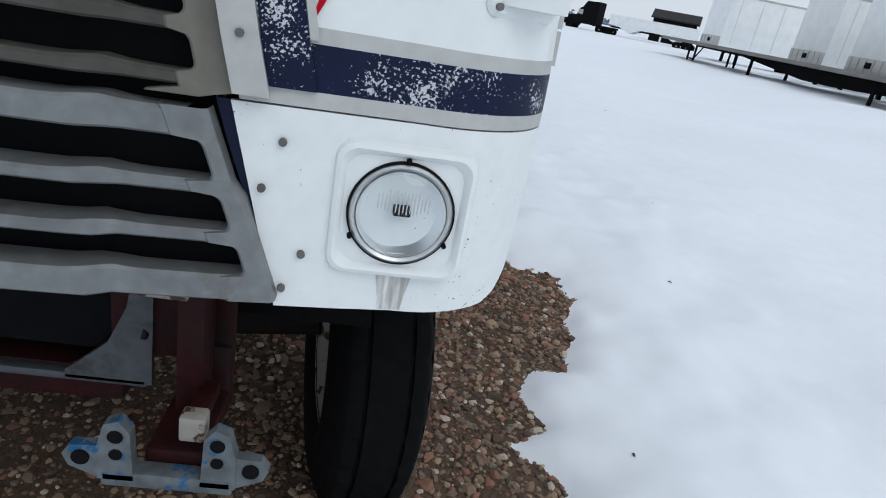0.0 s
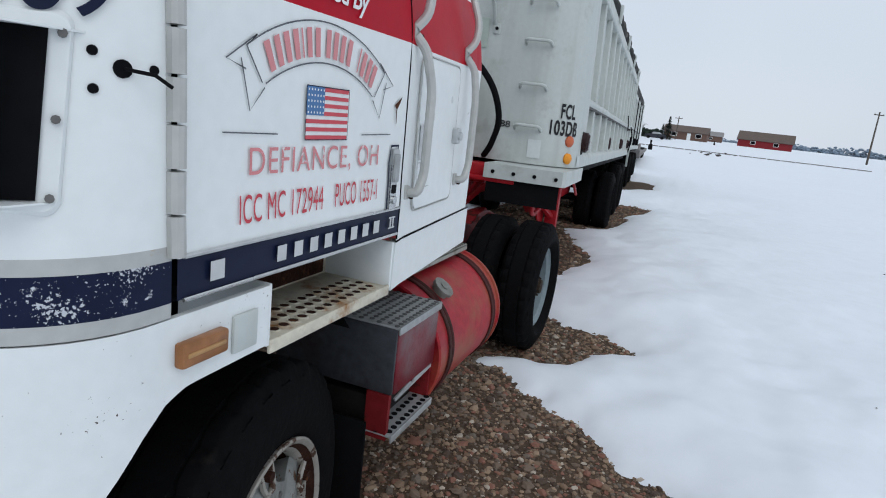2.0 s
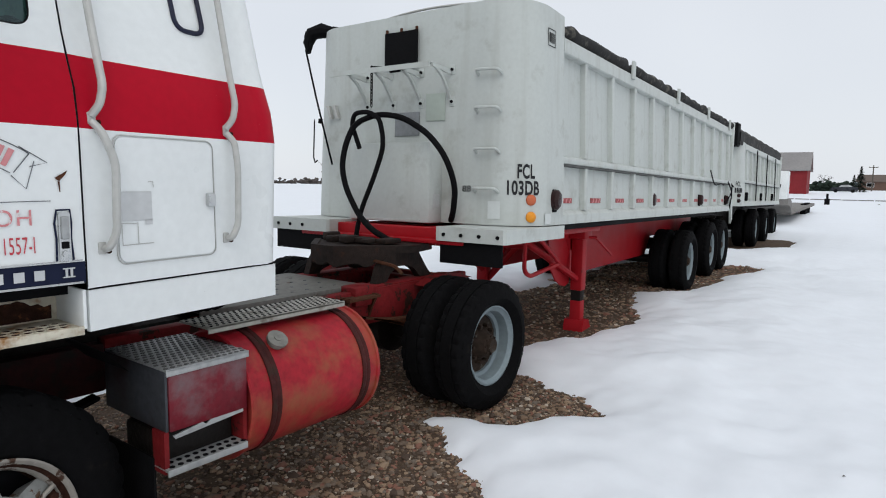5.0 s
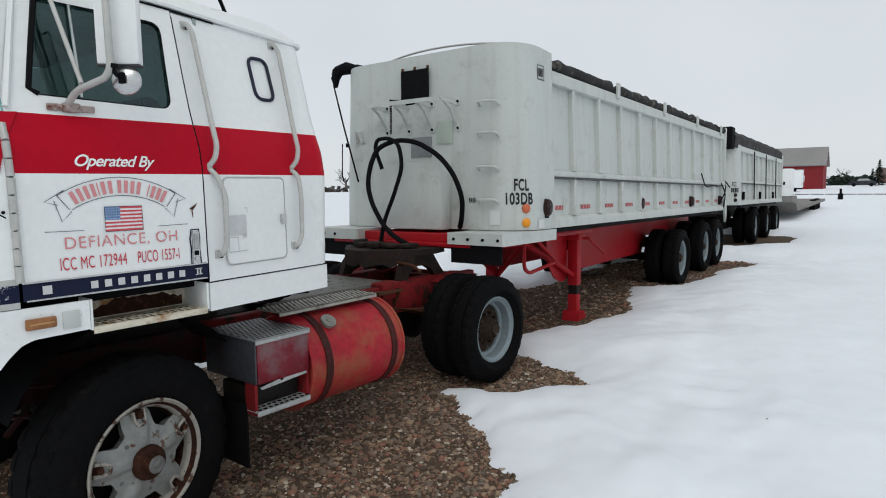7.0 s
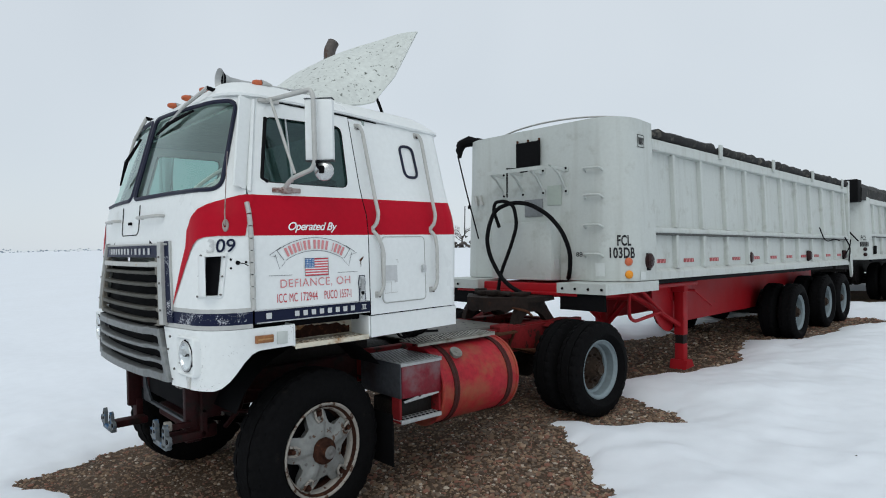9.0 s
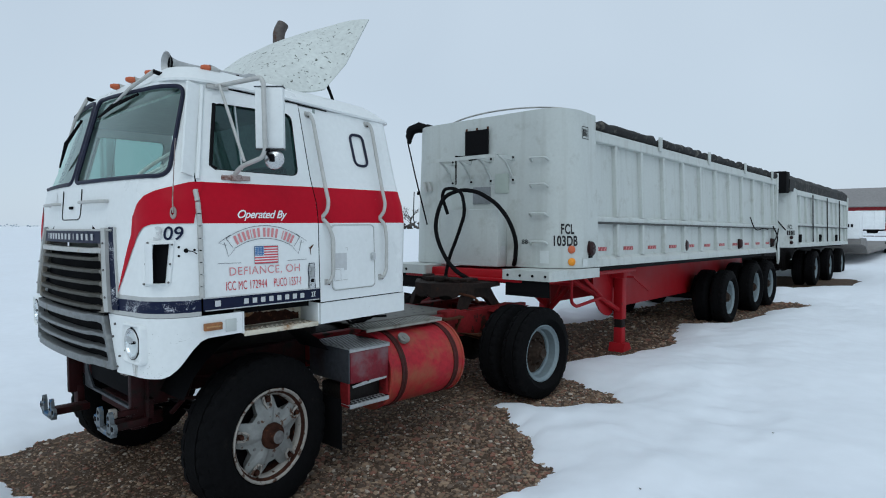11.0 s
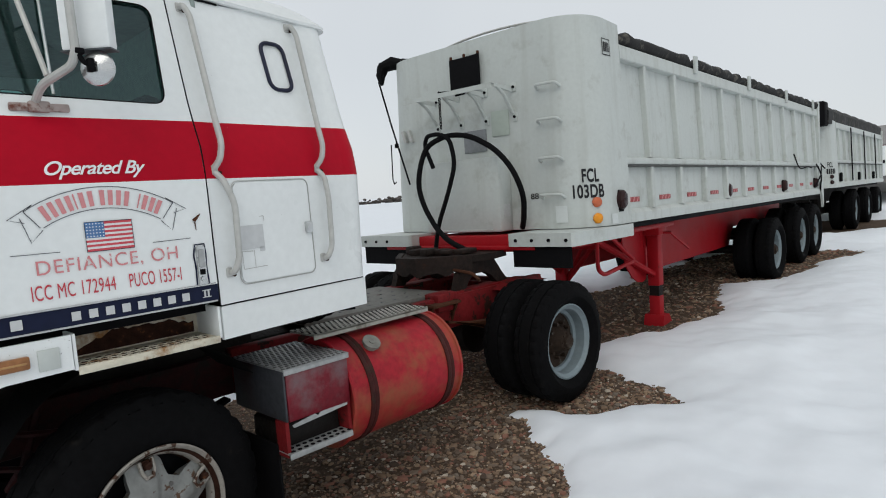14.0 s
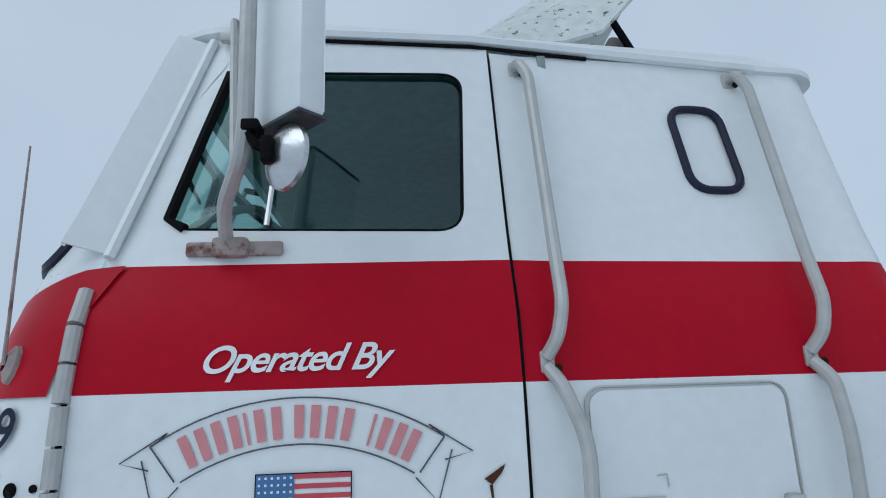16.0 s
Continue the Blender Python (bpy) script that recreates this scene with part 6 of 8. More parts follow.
tread_plate("box_lid", 0.66, 1.166, 1.965, 2.35, 0.995, battery, nx=14, ny=13, hole=PUNCHED)
# front side in scuffed metal, its shade put into the base colour
bm = bmesh.new()
box(bm, (0.905, 1.968, 0.86), (0.50, 0.012, 0.25), 0.004)
part("front_side", bm, material("shade_darkened_scuffed_metal", (0.055, 0.058, 0.066), 0.5, 0.3, vary=0.3, spots=(0.03, 0.008, 0.008), spot_level=0.48, soft=0.25, spot_scale=4), battery, "scuffed side of the box, darkened for shade")
for y, x in ((1.965, 1.06), (2.335, 0.78)):
    bm = bmesh.new()
    slab(bm, [(y - 0.01, 0.735), (y + 0.01, 0.735), (y + 0.01, 0.56), (y - 0.01, 0.56)], x, 1.15, "x")
    part("step_side", bm, FRAME_RED, battery)
tread_plate("lower_step", 0.86, 1.175, 1.955, 2.33, 0.585, battery, nx=7, ny=10)
bm = bmesh.new()
box(bm, (0.93, 2.15, 0.64), (0.3, 0.34, 0.13), 0.02)
part("valve_body", bm, GREASE, battery)
bm = bmesh.new()
slab(bm, [(1.99, 0.715), (2.12, 0.735), (2.14, 0.72), (2.16, 0.735), (2.32, 0.735), (2.32, 0.722), (2.0, 0.70)], 1.152, 1.158, "x")
part("torn_edge", bm, ALU, battery)

# cab step under the door
for s in (1, -1):
    step = new("cab_step")
    step.parent = tractor
    x0, x1 = (1.03, 1.262) if s > 0 else (-1.262, -1.03)
    bm = bmesh.new()
    box(bm, ((x0 + x1) / 2, 1.36, 1.238), (x1 - x0, 0.54, 0.012), 0.003)
    box(bm, (s * 1.260, 1.36, 1.234), (0.008, 0.54, 0.03), 0.002)
    part("step_tread", bm, material("rusty_white_step", (0.58, 0.54, 0.44), 0.6, vary=0.18, spots=(0.27, 0.125, 0.035), spot_level=0.50, soft=0.16, spot_scale=9, bump=0.2) if s > 0 else bpy.data.materials["rusty_white_step"], step, "rusty white step tread")
    bm = bmesh.new()
    for i in range(3):
        for j in range(14):
            y = 1.11 + 0.5 * (j + (0.5 if i == 1 else 0.2)) / 14
            lathe(bm, [(0, 0.017), (0.0035, 0.015), (0.0035, 0.0125), (0.001, 0.012)], (s * (1.225 - i * 0.038), y, 1.2445), "z", 10)
    tagged(part("tread_cup", bm, bpy.data.materials["rusty_white_step"], step), kind="stuff")
    bm = bmesh.new()
    for i in range(3):
        for j in range(14):
            y = 1.11 + 0.5 * (j + (0.5 if i == 1 else 0.2)) / 14
            cyl(bm, (s * (1.225 - i * 0.038), y, 1.243), (s * (1.225 - i * 0.038), y, 1.2475), 0.0125, 8)
    tagged(part("cup_hole", bm, DEEP_RUST, step), kind="stuff")
    bm = bmesh.new()
    box(bm, (s * 1.045, 1.36, 1.305), (0.012, 0.54, 0.13), 0.002)
    part("well_back", bm, bpy.data.materials["rusty_white_step"], step)
    bm = bmesh.new()
    crumbs = random.Random(5)
    slab(bm, [(1.11 + 0.5 * k / 24, 1.262 + 0.062 * smooth(k / 9) * (1 - 0.45 * smooth((k - 17) / 7)) + crumbs.uniform(-0.007, 0.008)) for k in range(25)] + [(1.61, 1.25), (1.11, 1.25)], s * 1.0535 - 0.0015, s * 1.0535 + 0.0015, "x")
    part("rust_hole", bm, DEEP_RUST, step, "jagged rust hole")
    for y in (1.085, 1.635):
        bm = bmesh.new()
        box(bm, (s * 1.145, y, 1.305), (0.235, 0.012, 0.135), 0.003)
        part("well_side", bm, WHITE, step)

# deck behind the cab, fifth wheel
bm = bmesh.new()
box(bm, (-0.03, 3.25, 1.008), (0.80, 1.28, 0.012), 0.003)
box(bm, (0.365, 3.25, 0.993), (0.012, 1.28, 0.03), 0.003)
deck = part("deck_plate", bm, GREY_DECK, tractor, "weathered grey deck plate behind the cab")
for i in range(5):
    for j in range(9):
        bm = bmesh.new()
        x, y = -0.36 + 0.155 * i, 2.72 + 0.125 * j
        cyl(bm, (x, y, 1.013), (x, y, 1.0165), 0.012, 8)
        part("deck_stud", bm, GREY_GRIME, deck)
bm = bmesh.new()
box(bm, (0.345, 3.22, 0.935), (0.03, 1.2, 0.075), 0.004)
part("deck_side", bm, FRAME_RED, tractor, "red deck side rail")
bm = bmesh.new()
box(bm, (0.43, 3.79, 0.955), (0.16, 0.22, 0.14), 0.02)
part("frame_gusset", bm, FRAME_RED, tractor, "worn red frame gusset")
for y in (2.7, 3.3, 3.75, 4.75, 5.0):
    bm = bmesh.new()
    box(bm, (0, y, 0.86), (0.80, 0.08, 0.18), 0.01)
    part("crossmember", bm, FRAME_RED, tractor)
bm = bmesh.new()
slab(bm, [(0.475, 0.80), (0.50, 0.86), (0.56, 0.97), (0.47, 0.97)], 3.58, 3.60, "y")
slab(bm, [(0.475, 0.80), (0.50, 0.86), (0.56, 0.97), (0.47, 0.97)], 3.84, 3.86, "y")
box(bm, (0.52, 3.72, 0.955), (0.10, 0.30, 0.02), 0.003)
part("spring_hanger", bm, RUST, tractor, "rusty spring hanger")
for s in (1, -1):
    bm = bmesh.new()
    for k in range(6):
        ln = 0.66 - k * 0.08
        rows = [[Vector((s * (0.52 + dx), 4.39 + ln * t, 0.72 - 0.02 * k + 0.09 * t * t + dz)) for dx, dz in ((-0.04, 0), (0.04, 0), (0.04, 0.015), (-0.04, 0.015))] for t in [-1 + q / 4 for q in range(9)]]
        grid(bm, rows, close_u=True)
    part("leaf_spring", bm, RUST, tractor)
for s in (1, -1):
    bm = bmesh.new()
    slab(bm, [(4.34, 0.96), (4.40, 0.985), (4.52, 1.02), (4.64, 1.03), (4.76, 1.015), (4.98, 0.96)], s * 0.53 - 0.05, s * 0.53 + 0.05, "x")
    part("spring_saddle", bm, FRAME_RED, tractor, "dirty red saddle on the frame")
fifth = new("fifth_wheel")
fifth.parent = tractor
fifth.matrix_basis = pose(0.03, 0.0, 0.0)
bm = bmesh.new()
out = [(-0.22, 3.97), (-0.40, 4.18), (-0.46, 4.35), (-0.40, 4.62), (-0.16, 4.84), (-0.06, 4.80), (-0.06, 4.45), (0.06, 4.45), (0.06, 4.80), (0.16, 4.84), (0.40, 4.62), (0.46, 4.35), (0.40, 4.18), (0.22, 3.97), (0.10, 3.86), (-0.10, 3.86)]
slab(bm, out, 1.21, 1.265, "z")
part("top_plate", bm, GREASED, fifth, "greasy rusted fifth wheel plate")
bm = bmesh.new()
rows = [[Vector((x, 3.86 + 1.05 * max(0.0, abs(x) - 0.10), z)) for x in [-0.40 + 0.8 * q / 16 for q in range(17)]] for z in (1.275, 1.21, 1.15, 1.135)]
for row in rows[2:]:
    for q, v in enumerate(row):
        v.z += 0.02 * math.sin(q * 2.3)
grid(bm, rows)
shell(bm, 0.05)
part("plate_apron", bm, GREASED, fifth, "ragged rusty front apron")
for s in (1, -1):
    bm = bmesh.new()
    slab(bm, [(3.97, 0.99), (4.08, 0.99), (4.14, 1.07), (4.22, 1.11), (4.34, 1.11), (4.42, 1.07), (4.50, 0.99), (4.64, 0.99), (4.55, 1.09), (4.46, 1.21), (4.10, 1.21), (4.02, 1.12)], s * 0.36 - 0.03, s * 0.36 + 0.03, "x")
    part("pedestal", bm, GREASED, fifth)
    bm = bmesh.new()
    box(bm, (s * 0.36, 4.3, 0.988), (0.14, 0.80, 0.03), 0.004)
    part("slider_base", bm, FRAME_RED, fifth)
bm = bmesh.new()
for x in (-0.1, 0.0, 0.08):
    pts = [Vector((x * 2, 2.55, 1.25)), Vector((x * 2 + 0.05, 2.7, 1.1)), Vector((x * 2, 2.95, 1.02)), Vector((x * 2 + 0.1, 3.1, 1.02))]
    tube(bm, rounded(pts, 0.08), 0.014, 6)
for k in range(3):
    c = Vector((0.40, 2.62 + 0.05 * k, 1.07))
    tube(bm, [c + Vector((0.10 * math.cos(t) * 0.6, 0.10 * math.sin(t), 0.03 * math.sin(2 * t))) for t in [math.tau * q / 18 for q in range(18)]], 0.012, 6, closed=True)
part("air_line", bm, RUBBER, tractor, "coiled black air lines")

# grease lumps and release rod of the fifth wheel
for k in range(7):
    rnd = random.Random(40 + k)
    bm = bmesh.new()
    box(bm, (-0.27 + k * 0.09, 4.14 + rnd.uniform(-0.05, 0.12), 1.285 + rnd.uniform(0, 0.02)), (rnd.uniform(0.08, 0.14), rnd.uniform(0.10, 0.2), rnd.uniform(0.03, 0.07)), 0.012, Matrix.Identity(4))
    part("grease_lump", bm, GREASED, fifth)
bm = bmesh.new()
tube(bm, rounded([(0.2, 4.05, 1.17), (0.55, 4.0, 1.15), (0.62, 4.0, 1.10)], 0.04), 0.013, 6)
part("release_rod", bm, RUST, fifth)
# ---- trailers ----
TRAILER_TURN = pose(0, 0, 0, 0, 0, 3.0) @ pose(0.2, 5.4, 1.4) @ pose(0, 0, 0, -1.0) @ pose(0, -5.4, -1.4)
WAIST = material("waist_shade_grey", (0.07, 0.073, 0.07), 0.7, vary=0.25)
STRIP_RED = material("dulled_red_reflector", (0.30, 0.06, 0.06), 0.5, vary=0.2)
TUB_TABLE = ((1.30, 1.19), (1.42, 1.20), (2.0, 1.185), (3.0, 1.14), (3.2, 1.13))
TUB_R, RECESS = 0.40, 0.06


def tub_outline(hw, y0, y1, r, ys, k=10, far=0.36, n=6):
    """Outline of a tub as (x, y, nose): ribbed sides set in behind a nose with rounded corners, from the rear at +x round the front."""
    pts = [(hw - RECESS, y1 + (ys - y1) * i / n, 0) for i in range(n + 1)] + [(hw, ys - 0.004, 1)]
    for i in range(k + 1):
        a = radians(90 * i / k)
        pts.append((hw - r + r * math.cos(a), y0 + r - r * math.sin(a), 1))
    for i in range(k + 1):
        a = radians(90 * i / k)
        pts.append((-hw + far - far * math.sin(a), y0 + far - far * math.cos(a), 1))
    return pts + [(-hw, ys - 0.004, 1)] + [(-hw + RECESS, ys + (y1 - ys) * i / n, 0) for i in range(n + 1)]


def tub_point(z, y0, a, off=0.0, r=TUB_R):
    """A point on the near rounded front corner: a degrees from the side (0) to the front (90)."""
    hw = lerp_table(TUB_TABLE, z)
    t = radians(a)
    return Vector((hw - r + (r + off) * math.cos(t), y0 + r - (r + off) * math.sin(t), z))


def tub_wrap(bm, z, y0, a, off=0.004, r=TUB_R):
    """Lays a flat mesh round the near front corner, starting a degrees from the side, text running to the side."""
    for v in bm.verts:
        along_a = a - math.degrees(v.co.x / r)
        p = tub_point(z + v.co.y, y0, max(along_a, 0.0), off, r)
        v.co = p + Vector((0, max(0.0, -radians(along_a) * r), 0))
    return bm


def dump_trailer(at, y0, y1, zb, zt, label, frame_mat, rib_ys, wheels, tub_r=TUB_R, ys=5.5, nose=0.15, hubs=(0.67, 0.745, 0.76)):
    t = thing("dump_trailer", label, "trailer", group="row of parked dump trailers", at=at)
    hw = lambda z: lerp_table(TUB_TABLE, z)
    bm = bmesh.new()
    zs = [zb, zb + 0.03, zb + 0.12, 1.7, 2.0, 2.4, 2.7, zt]
    outer = [[Vector((x, y, z + ((nose + 0.03 * math.exp(-((y - y0) / 0.5) ** 2) * (0.5 + 0.5 * x / 1.2)) * n if z == zt else 0))) for x, y, n in tub_outline(hw(z), y0, y1, tub_r, ys)] for z in zs]
    grid(bm, outer)
    inner = [[Vector((x, y, p.z)) for (x, y, n), p in zip(tub_outline(hw(zt) - 0.05, y0 + 0.05, y1, tub_r - 0.05, ys), outer[-1])], [Vector((x, y, zb + 0.35)) for x, y, n in tub_outline(hw(zb) - 0.12, y0 + 0.1, y1, tub_r - 0.05, ys)]]
    grid(bm, [outer[-1]] + inner)
    part("tub", bm, DIRTY_WHITE, t, "dirty white dump tub with rounded front corners")
    bm = bmesh.new()
    box(bm, (0, (y0 + y1) / 2 + 0.1, zb + 0.18), (2.1, y1 - y0 - 0.4, 0.05))
    part("tub_floor", bm, DARK, t)
    bm = bmesh.new()
    box(bm, (0, y1, (zb + zt) / 2), (2.18, 0.08, zt - zb), 0.01)
    part("tailgate", bm, DIRTY_WHITE, t)
    for s in (1, -1):
        def run(name, mat, profile, y_from, y_to, label=""):
            """A rail along the side, its profile given as (z, how far it stands out)."""
            bm = bmesh.new()
            rows = [[Vector((s * (hw(z) - RECESS + o), y, z)) for z, o in profile] for y in (y_from, y_to)]
            vs = grid(bm, rows)
            for row in vs:
                bm.faces.new(row)
            part(name, bm, mat, t, label)
        run("top_rail", DIRTY_WHITE, ((zt - 0.14, 0.0), (zt - 0.135, 0.055), (zt - 0.125, 0.066), (zt - 0.02, 0.066), (zt - 0.008, 0.06), (zt + 0.002, 0.0)), ys, y1 + 0.03)
        run("bottom_rail", DIRTY_WHITE, ((zb - 0.002, 0.0), (zb, 0.06), (zb + 0.08, 0.06), (zb + 0.105, 0.04), (zb + 0.12, 0.0)), ys, y1 + 0.03)
        # dark strip added for the shadow below the bottom rail
        run("rail_shade_strip", DARK, ((zb - 0.05, -0.01), (zb - 0.05, 0.045), (zb - 0.006, 0.045), (zb - 0.006, -0.01)), ys, y1 - 1.2)
        run("waist_rail", DIRTY_WHITE, ((1.915, 0.0), (1.918, 0.05), (1.945, 0.058), (1.975, 0.05), (1.99, 0.0)), ys, y1 - 0.1)
        # thin dark line painted in for the shadow gap at the waist rail
        run("waist_shade_line", WAIST, ((1.893, 0.0), (1.895, 0.06), (1.914, 0.06), (1.918, 0.0)), ys, y1 - 0.1, "dark line painted for the shade at the waist rail")
        for y in rib_ys:
            for za, zc, nm in ((1.985, zt - 0.135, "upper_rib"), (zb + 0.115, 1.91, "lower_rib")):
                bm = bmesh.new()
                w = 0.036
                rows = [[Vector((s * (hw(z) - RECESS + o), y + dy, z)) for dy, o in ((-w, 0.0), (-w * 0.95, 0.046), (-w * 0.75, 0.054), (w * 0.75, 0.054), (w * 0.95, 0.046), (w, 0.0))] for z in (za, (za + zc) / 2, zc)]
                grid(bm, rows)
                part(nm, bm, DIRTY_WHITE, t)
        # rear corner post
        bm = bmesh.new()
        box(bm, (s * 1.13, y1 + 0.02, (zb + zt) / 2 + 0.06), (0.10, 0.10, zt - zb + 0.12), 0.01)
        part("corner_post", bm, DIRTY_WHITE, t)
    # running gear
    for y, gz in zip(wheels, hubs):
        for s in (1, -1):
            dual_wheel("trailer_wheel", t, Matrix.Translation((s * 1.225, y, gz)) @ (Matrix.Identity(4) if s > 0 else Matrix.Rotation(math.pi, 4, "Z")), 0.475, 0.285)
        bm = bmesh.new()
        cyl(bm, (-1.0, y, gz), (1.0, y, gz), 0.065, 12)
        part("axle", bm, GREASE, t)
    for s in (1, -1):
        bm = bmesh.new()
        slab(bm, [(y0 + 0.3, zb - 0.05), (y1 - 0.3, zb - 0.05), (y1 - 0.3, zb - 0.35), (wheels[0] + 0.1, zb - 0.38), (wheels[0] - 0.15, zb - 0.66), (y0 + 2.35, zb - 0.68), (y0 + 2.15, zb - 0.60), (y0 + 2.0, zb - 0.28), (y0 + 0.3, zb - 0.22)], s * 0.50 - 0.04, s * 0.50 + 0.04, "x")
        part("frame_beam", bm, frame_mat, t, "deep painted frame beam")
    for y in (y0 + 1.6, y0 + 3.2, wheels[0] - 0.6, wheels[1] - 0.6, wheels[2] + 0.6):
        bm = bmesh.new()
        box(bm, (0, y, zb - 0.22), (0.9, 0.10, 0.22), 0.01)
        part("crossmember", bm, frame_mat, t)
    for s in (1, -1):
        for y in [w + d for w in wheels for d in (-0.52,)] + [wheels[-1] + 0.52]:
            bm = bmesh.new()
            slab(bm, [(y - 0.1, zb - 0.33), (y + 0.1, zb - 0.33), (y + 0.05, zb - 0.66), (y - 0.05, zb - 0.66)], s * 0.5 - 0.03, s * 0.5 + 0.03, "x")
            part("spring_hanger", bm, GREASE, t)
        bm = bmesh.new()
        box(bm, (s * 0.80, y1 - 0.05, 0.62), (0.6, 0.012, 0.62), 0.003)
        part("mudflap", bm, RUBBER, t, "black rubber mud flap")
    return t


tr1 = dump_trailer(TRAILER_TURN, 4.83, 13.72, 1.40, 2.97, "dirty white ribbed dump trailer on a red frame", TRAILER_RED, [6.05 + 0.745 * k for k in range(11)], (10.5, 12.15, 13.2))
Y0 = 4.83
# tarpaulin rolled along the near rail, with its bows and clips
bm = bmesh.new()
pts, rad = [], []
for k in range(46):
    y = Y0 + 0.68 + (13.7 - Y0 - 0.68) * k / 45
    pts.append(Vector((1.095 + 0.012 * math.sin(k * 1.7), y, 3.03 + 0.010 * math.sin(k * 2.3) - (0.02 if k % 10 == 0 else 0))))
    rad.append(0.062 + 0.012 * math.sin(k * 3.1) - (0.02 if k % 10 == 0 else 0))
tube(bm, pts, rad, 12)
part("rolled_tarpaulin", bm, TARP, tr1, "dark grey tarpaulin rolled along the rail")
bm = bmesh.new()
rows = []
for k in range(26):
    y = Y0 + 0.9 + (13.6 - Y0 - 0.9) * k / 25
    rows.append([Vector((x, y, 2.985 + 0.05 * math.cos(x * 1.3) + 0.012 * math.sin(k * 1.9 + x * 4))) for x in (-1.06, -0.8, -0.4, 0, 0.4, 0.8, 1.0)])
grid(bm, rows)
part("tarpaulin_sheet", bm, TARP, tr1)
for y in (7.34, 9.35, 11.36, 13.3):
    bm = bmesh.new()
    box(bm, (1.165, y, 3.0), (0.03, 0.085, 0.19), 0.008)
    for dz in (0.03, -0.0):
        cyl(bm, (1.178, y - 0.015, 3.03 + dz), (1.184, y - 0.015, 3.03 + dz), 0.008, 8)
    part("tarp_clip", bm, DIRTY_WHITE, tr1)
for y, h, z0 in ((5.45, 0.17, 3.11), (6.35, 0.13, 3.06), (7.2, 0.10, 3.05)):
    bm = bmesh.new()
    tube(bm, [Vector((1.08 * math.cos(a), y - 0.25 * math.sin(a) * (1 if y < 6 else 0), z0 + h * math.sin(a))) for a in [radians(6 * q) for q in range(31)]], 0.011, 6)
    part("tarp_bow", bm, GRIP, tr1, "bent tarpaulin bow")
bm = bmesh.new()
tube(bm, [(-0.98, 4.97, 3.13), (-1.08, 4.92, 3.15), (-1.17, 4.88, 3.12), (-1.2, 4.86, 3.03), (-1.18, 4.85, 2.94)], [0.05, 0.07, 0.065, 0.05, 0.02], 10)
tube(bm, [(-1.16, 4.9, 3.12), (-1.25, 4.9, 3.13), (-1.28, 4.9, 3.10)], [0.045, 0.035, 0.015], 8)
tube(bm, [(-0.98, 4.97, 3.14), (-0.84, 4.92, 3.13)], [0.05, 0.02], 8)
part("bagged_crank", bm, RUBBER, tr1, "black bag tied over the crank")
bm = bmesh.new()
tube(bm, [(-1.17, 4.80, 2.96), (-1.0, 4.77, 2.5), (-0.78, 4.76, 1.88)], 0.010, 6)
tube(bm, [(-0.93, 4.76, 2.30), (-0.93, 4.755, 2.26)], 0.02, 8)
tube(bm, [(-1.02, 4.77, 2.3), (-1.04, 4.78, 1.95), (-1.02, 4.78, 1.9), (-0.99, 4.78, 1.92)], 0.007, 6)
part("crank_rod", bm, DARK, tr1)
# front: shelf, flaps, hose box
for x0, x1, depth_y, bolts in ((0.62, 1.22, 1.07, 4), (-1.2, -0.51, 0.55, 3)):
    bm = bmesh.new()
    slab(bm, [(x0, 4.43), (x1 - 0.02, 4.43), (x1, 4.45), (x1 - 0.005, 4.43 + depth_y), (x0, 4.43 + depth_y)], 1.285, 1.392, "z")
    shelf = part("nose_shelf", bm, DIRTY_WHITE, tr1, "white nose shelf with bolts")
    for q in range(bolts):
        bm = bmesh.new()
        x = x0 + 0.07 + q * 0.155
        cyl(bm, (x, 4.421, 1.335), (x, 4.432, 1.335), 0.014, 10)
        part("shelf_bolt", bm, DARK, shelf)
    bm = bmesh.new()
    rows = [[Vector((x0 + 0.02 + (x1 - x0 - 0.06) * q / 6, 4.47 + 0.008 * math.sin(q * 1.3) * (1.29 - z) / 0.18, z)) for q in range(7)] for z in (1.29, 1.2, 1.115)]
    grid(bm, rows)
    shell(bm, 0.01)
    part("nose_flap", bm, RUBBER, shelf, "black rubber flap")
bm = bmesh.new()
box(bm, (0.05, 4.72, 1.30), (1.12, 0.34, 0.14), 0.012)
part("coupler_plate", bm, TRAILER_RED, tr1, "bright red coupler plate")
bm = bmesh.new()
box(bm, (0.0, 5.0, 1.27), (1.7, 1.1, 0.03), 0.004)
part("coupler_bed", bm, TRAILER_RED, tr1)
bm = bmesh.new()
box(bm, (-0.03, 4.735, 1.725), (0.86, 0.19, 0.66), 0.02)
hose_box = part("hose_box", bm, DIRTY_WHITE, tr1, "white equipment box")
bm = bmesh.new()
box(bm, (0.02, 4.635, 1.41), (0.6, 0.012, 0.02), 0.003)
part("box_hinge", bm, GRIP, hose_box)
bm = bmesh.new()
box(bm, (0.402, 4.74, 1.58), (0.006, 0.09, 0.11))
part("box_label", bm, SILVER_INK, hose_box)
# hoses
bm = bmesh.new()
loop = [(-0.22, 4.5, 2.0), (-0.31, 4.5, 2.2), (-0.28, 4.5, 2.29), (-0.14, 4.5, 2.3), (0.0, 4.49, 2.24), (0.06, 4.48, 2.02), (-0.03, 4.46, 1.75), (-0.15, 4.44, 1.48), (-0.19, 4.42, 1.22)]
tube(bm, rounded(loop, 0.14, 6), 0.02, 10)
part("hydraulic_hose", bm, RUBBER, tr1, "black looped hydraulic hose")
bm = bmesh.new()
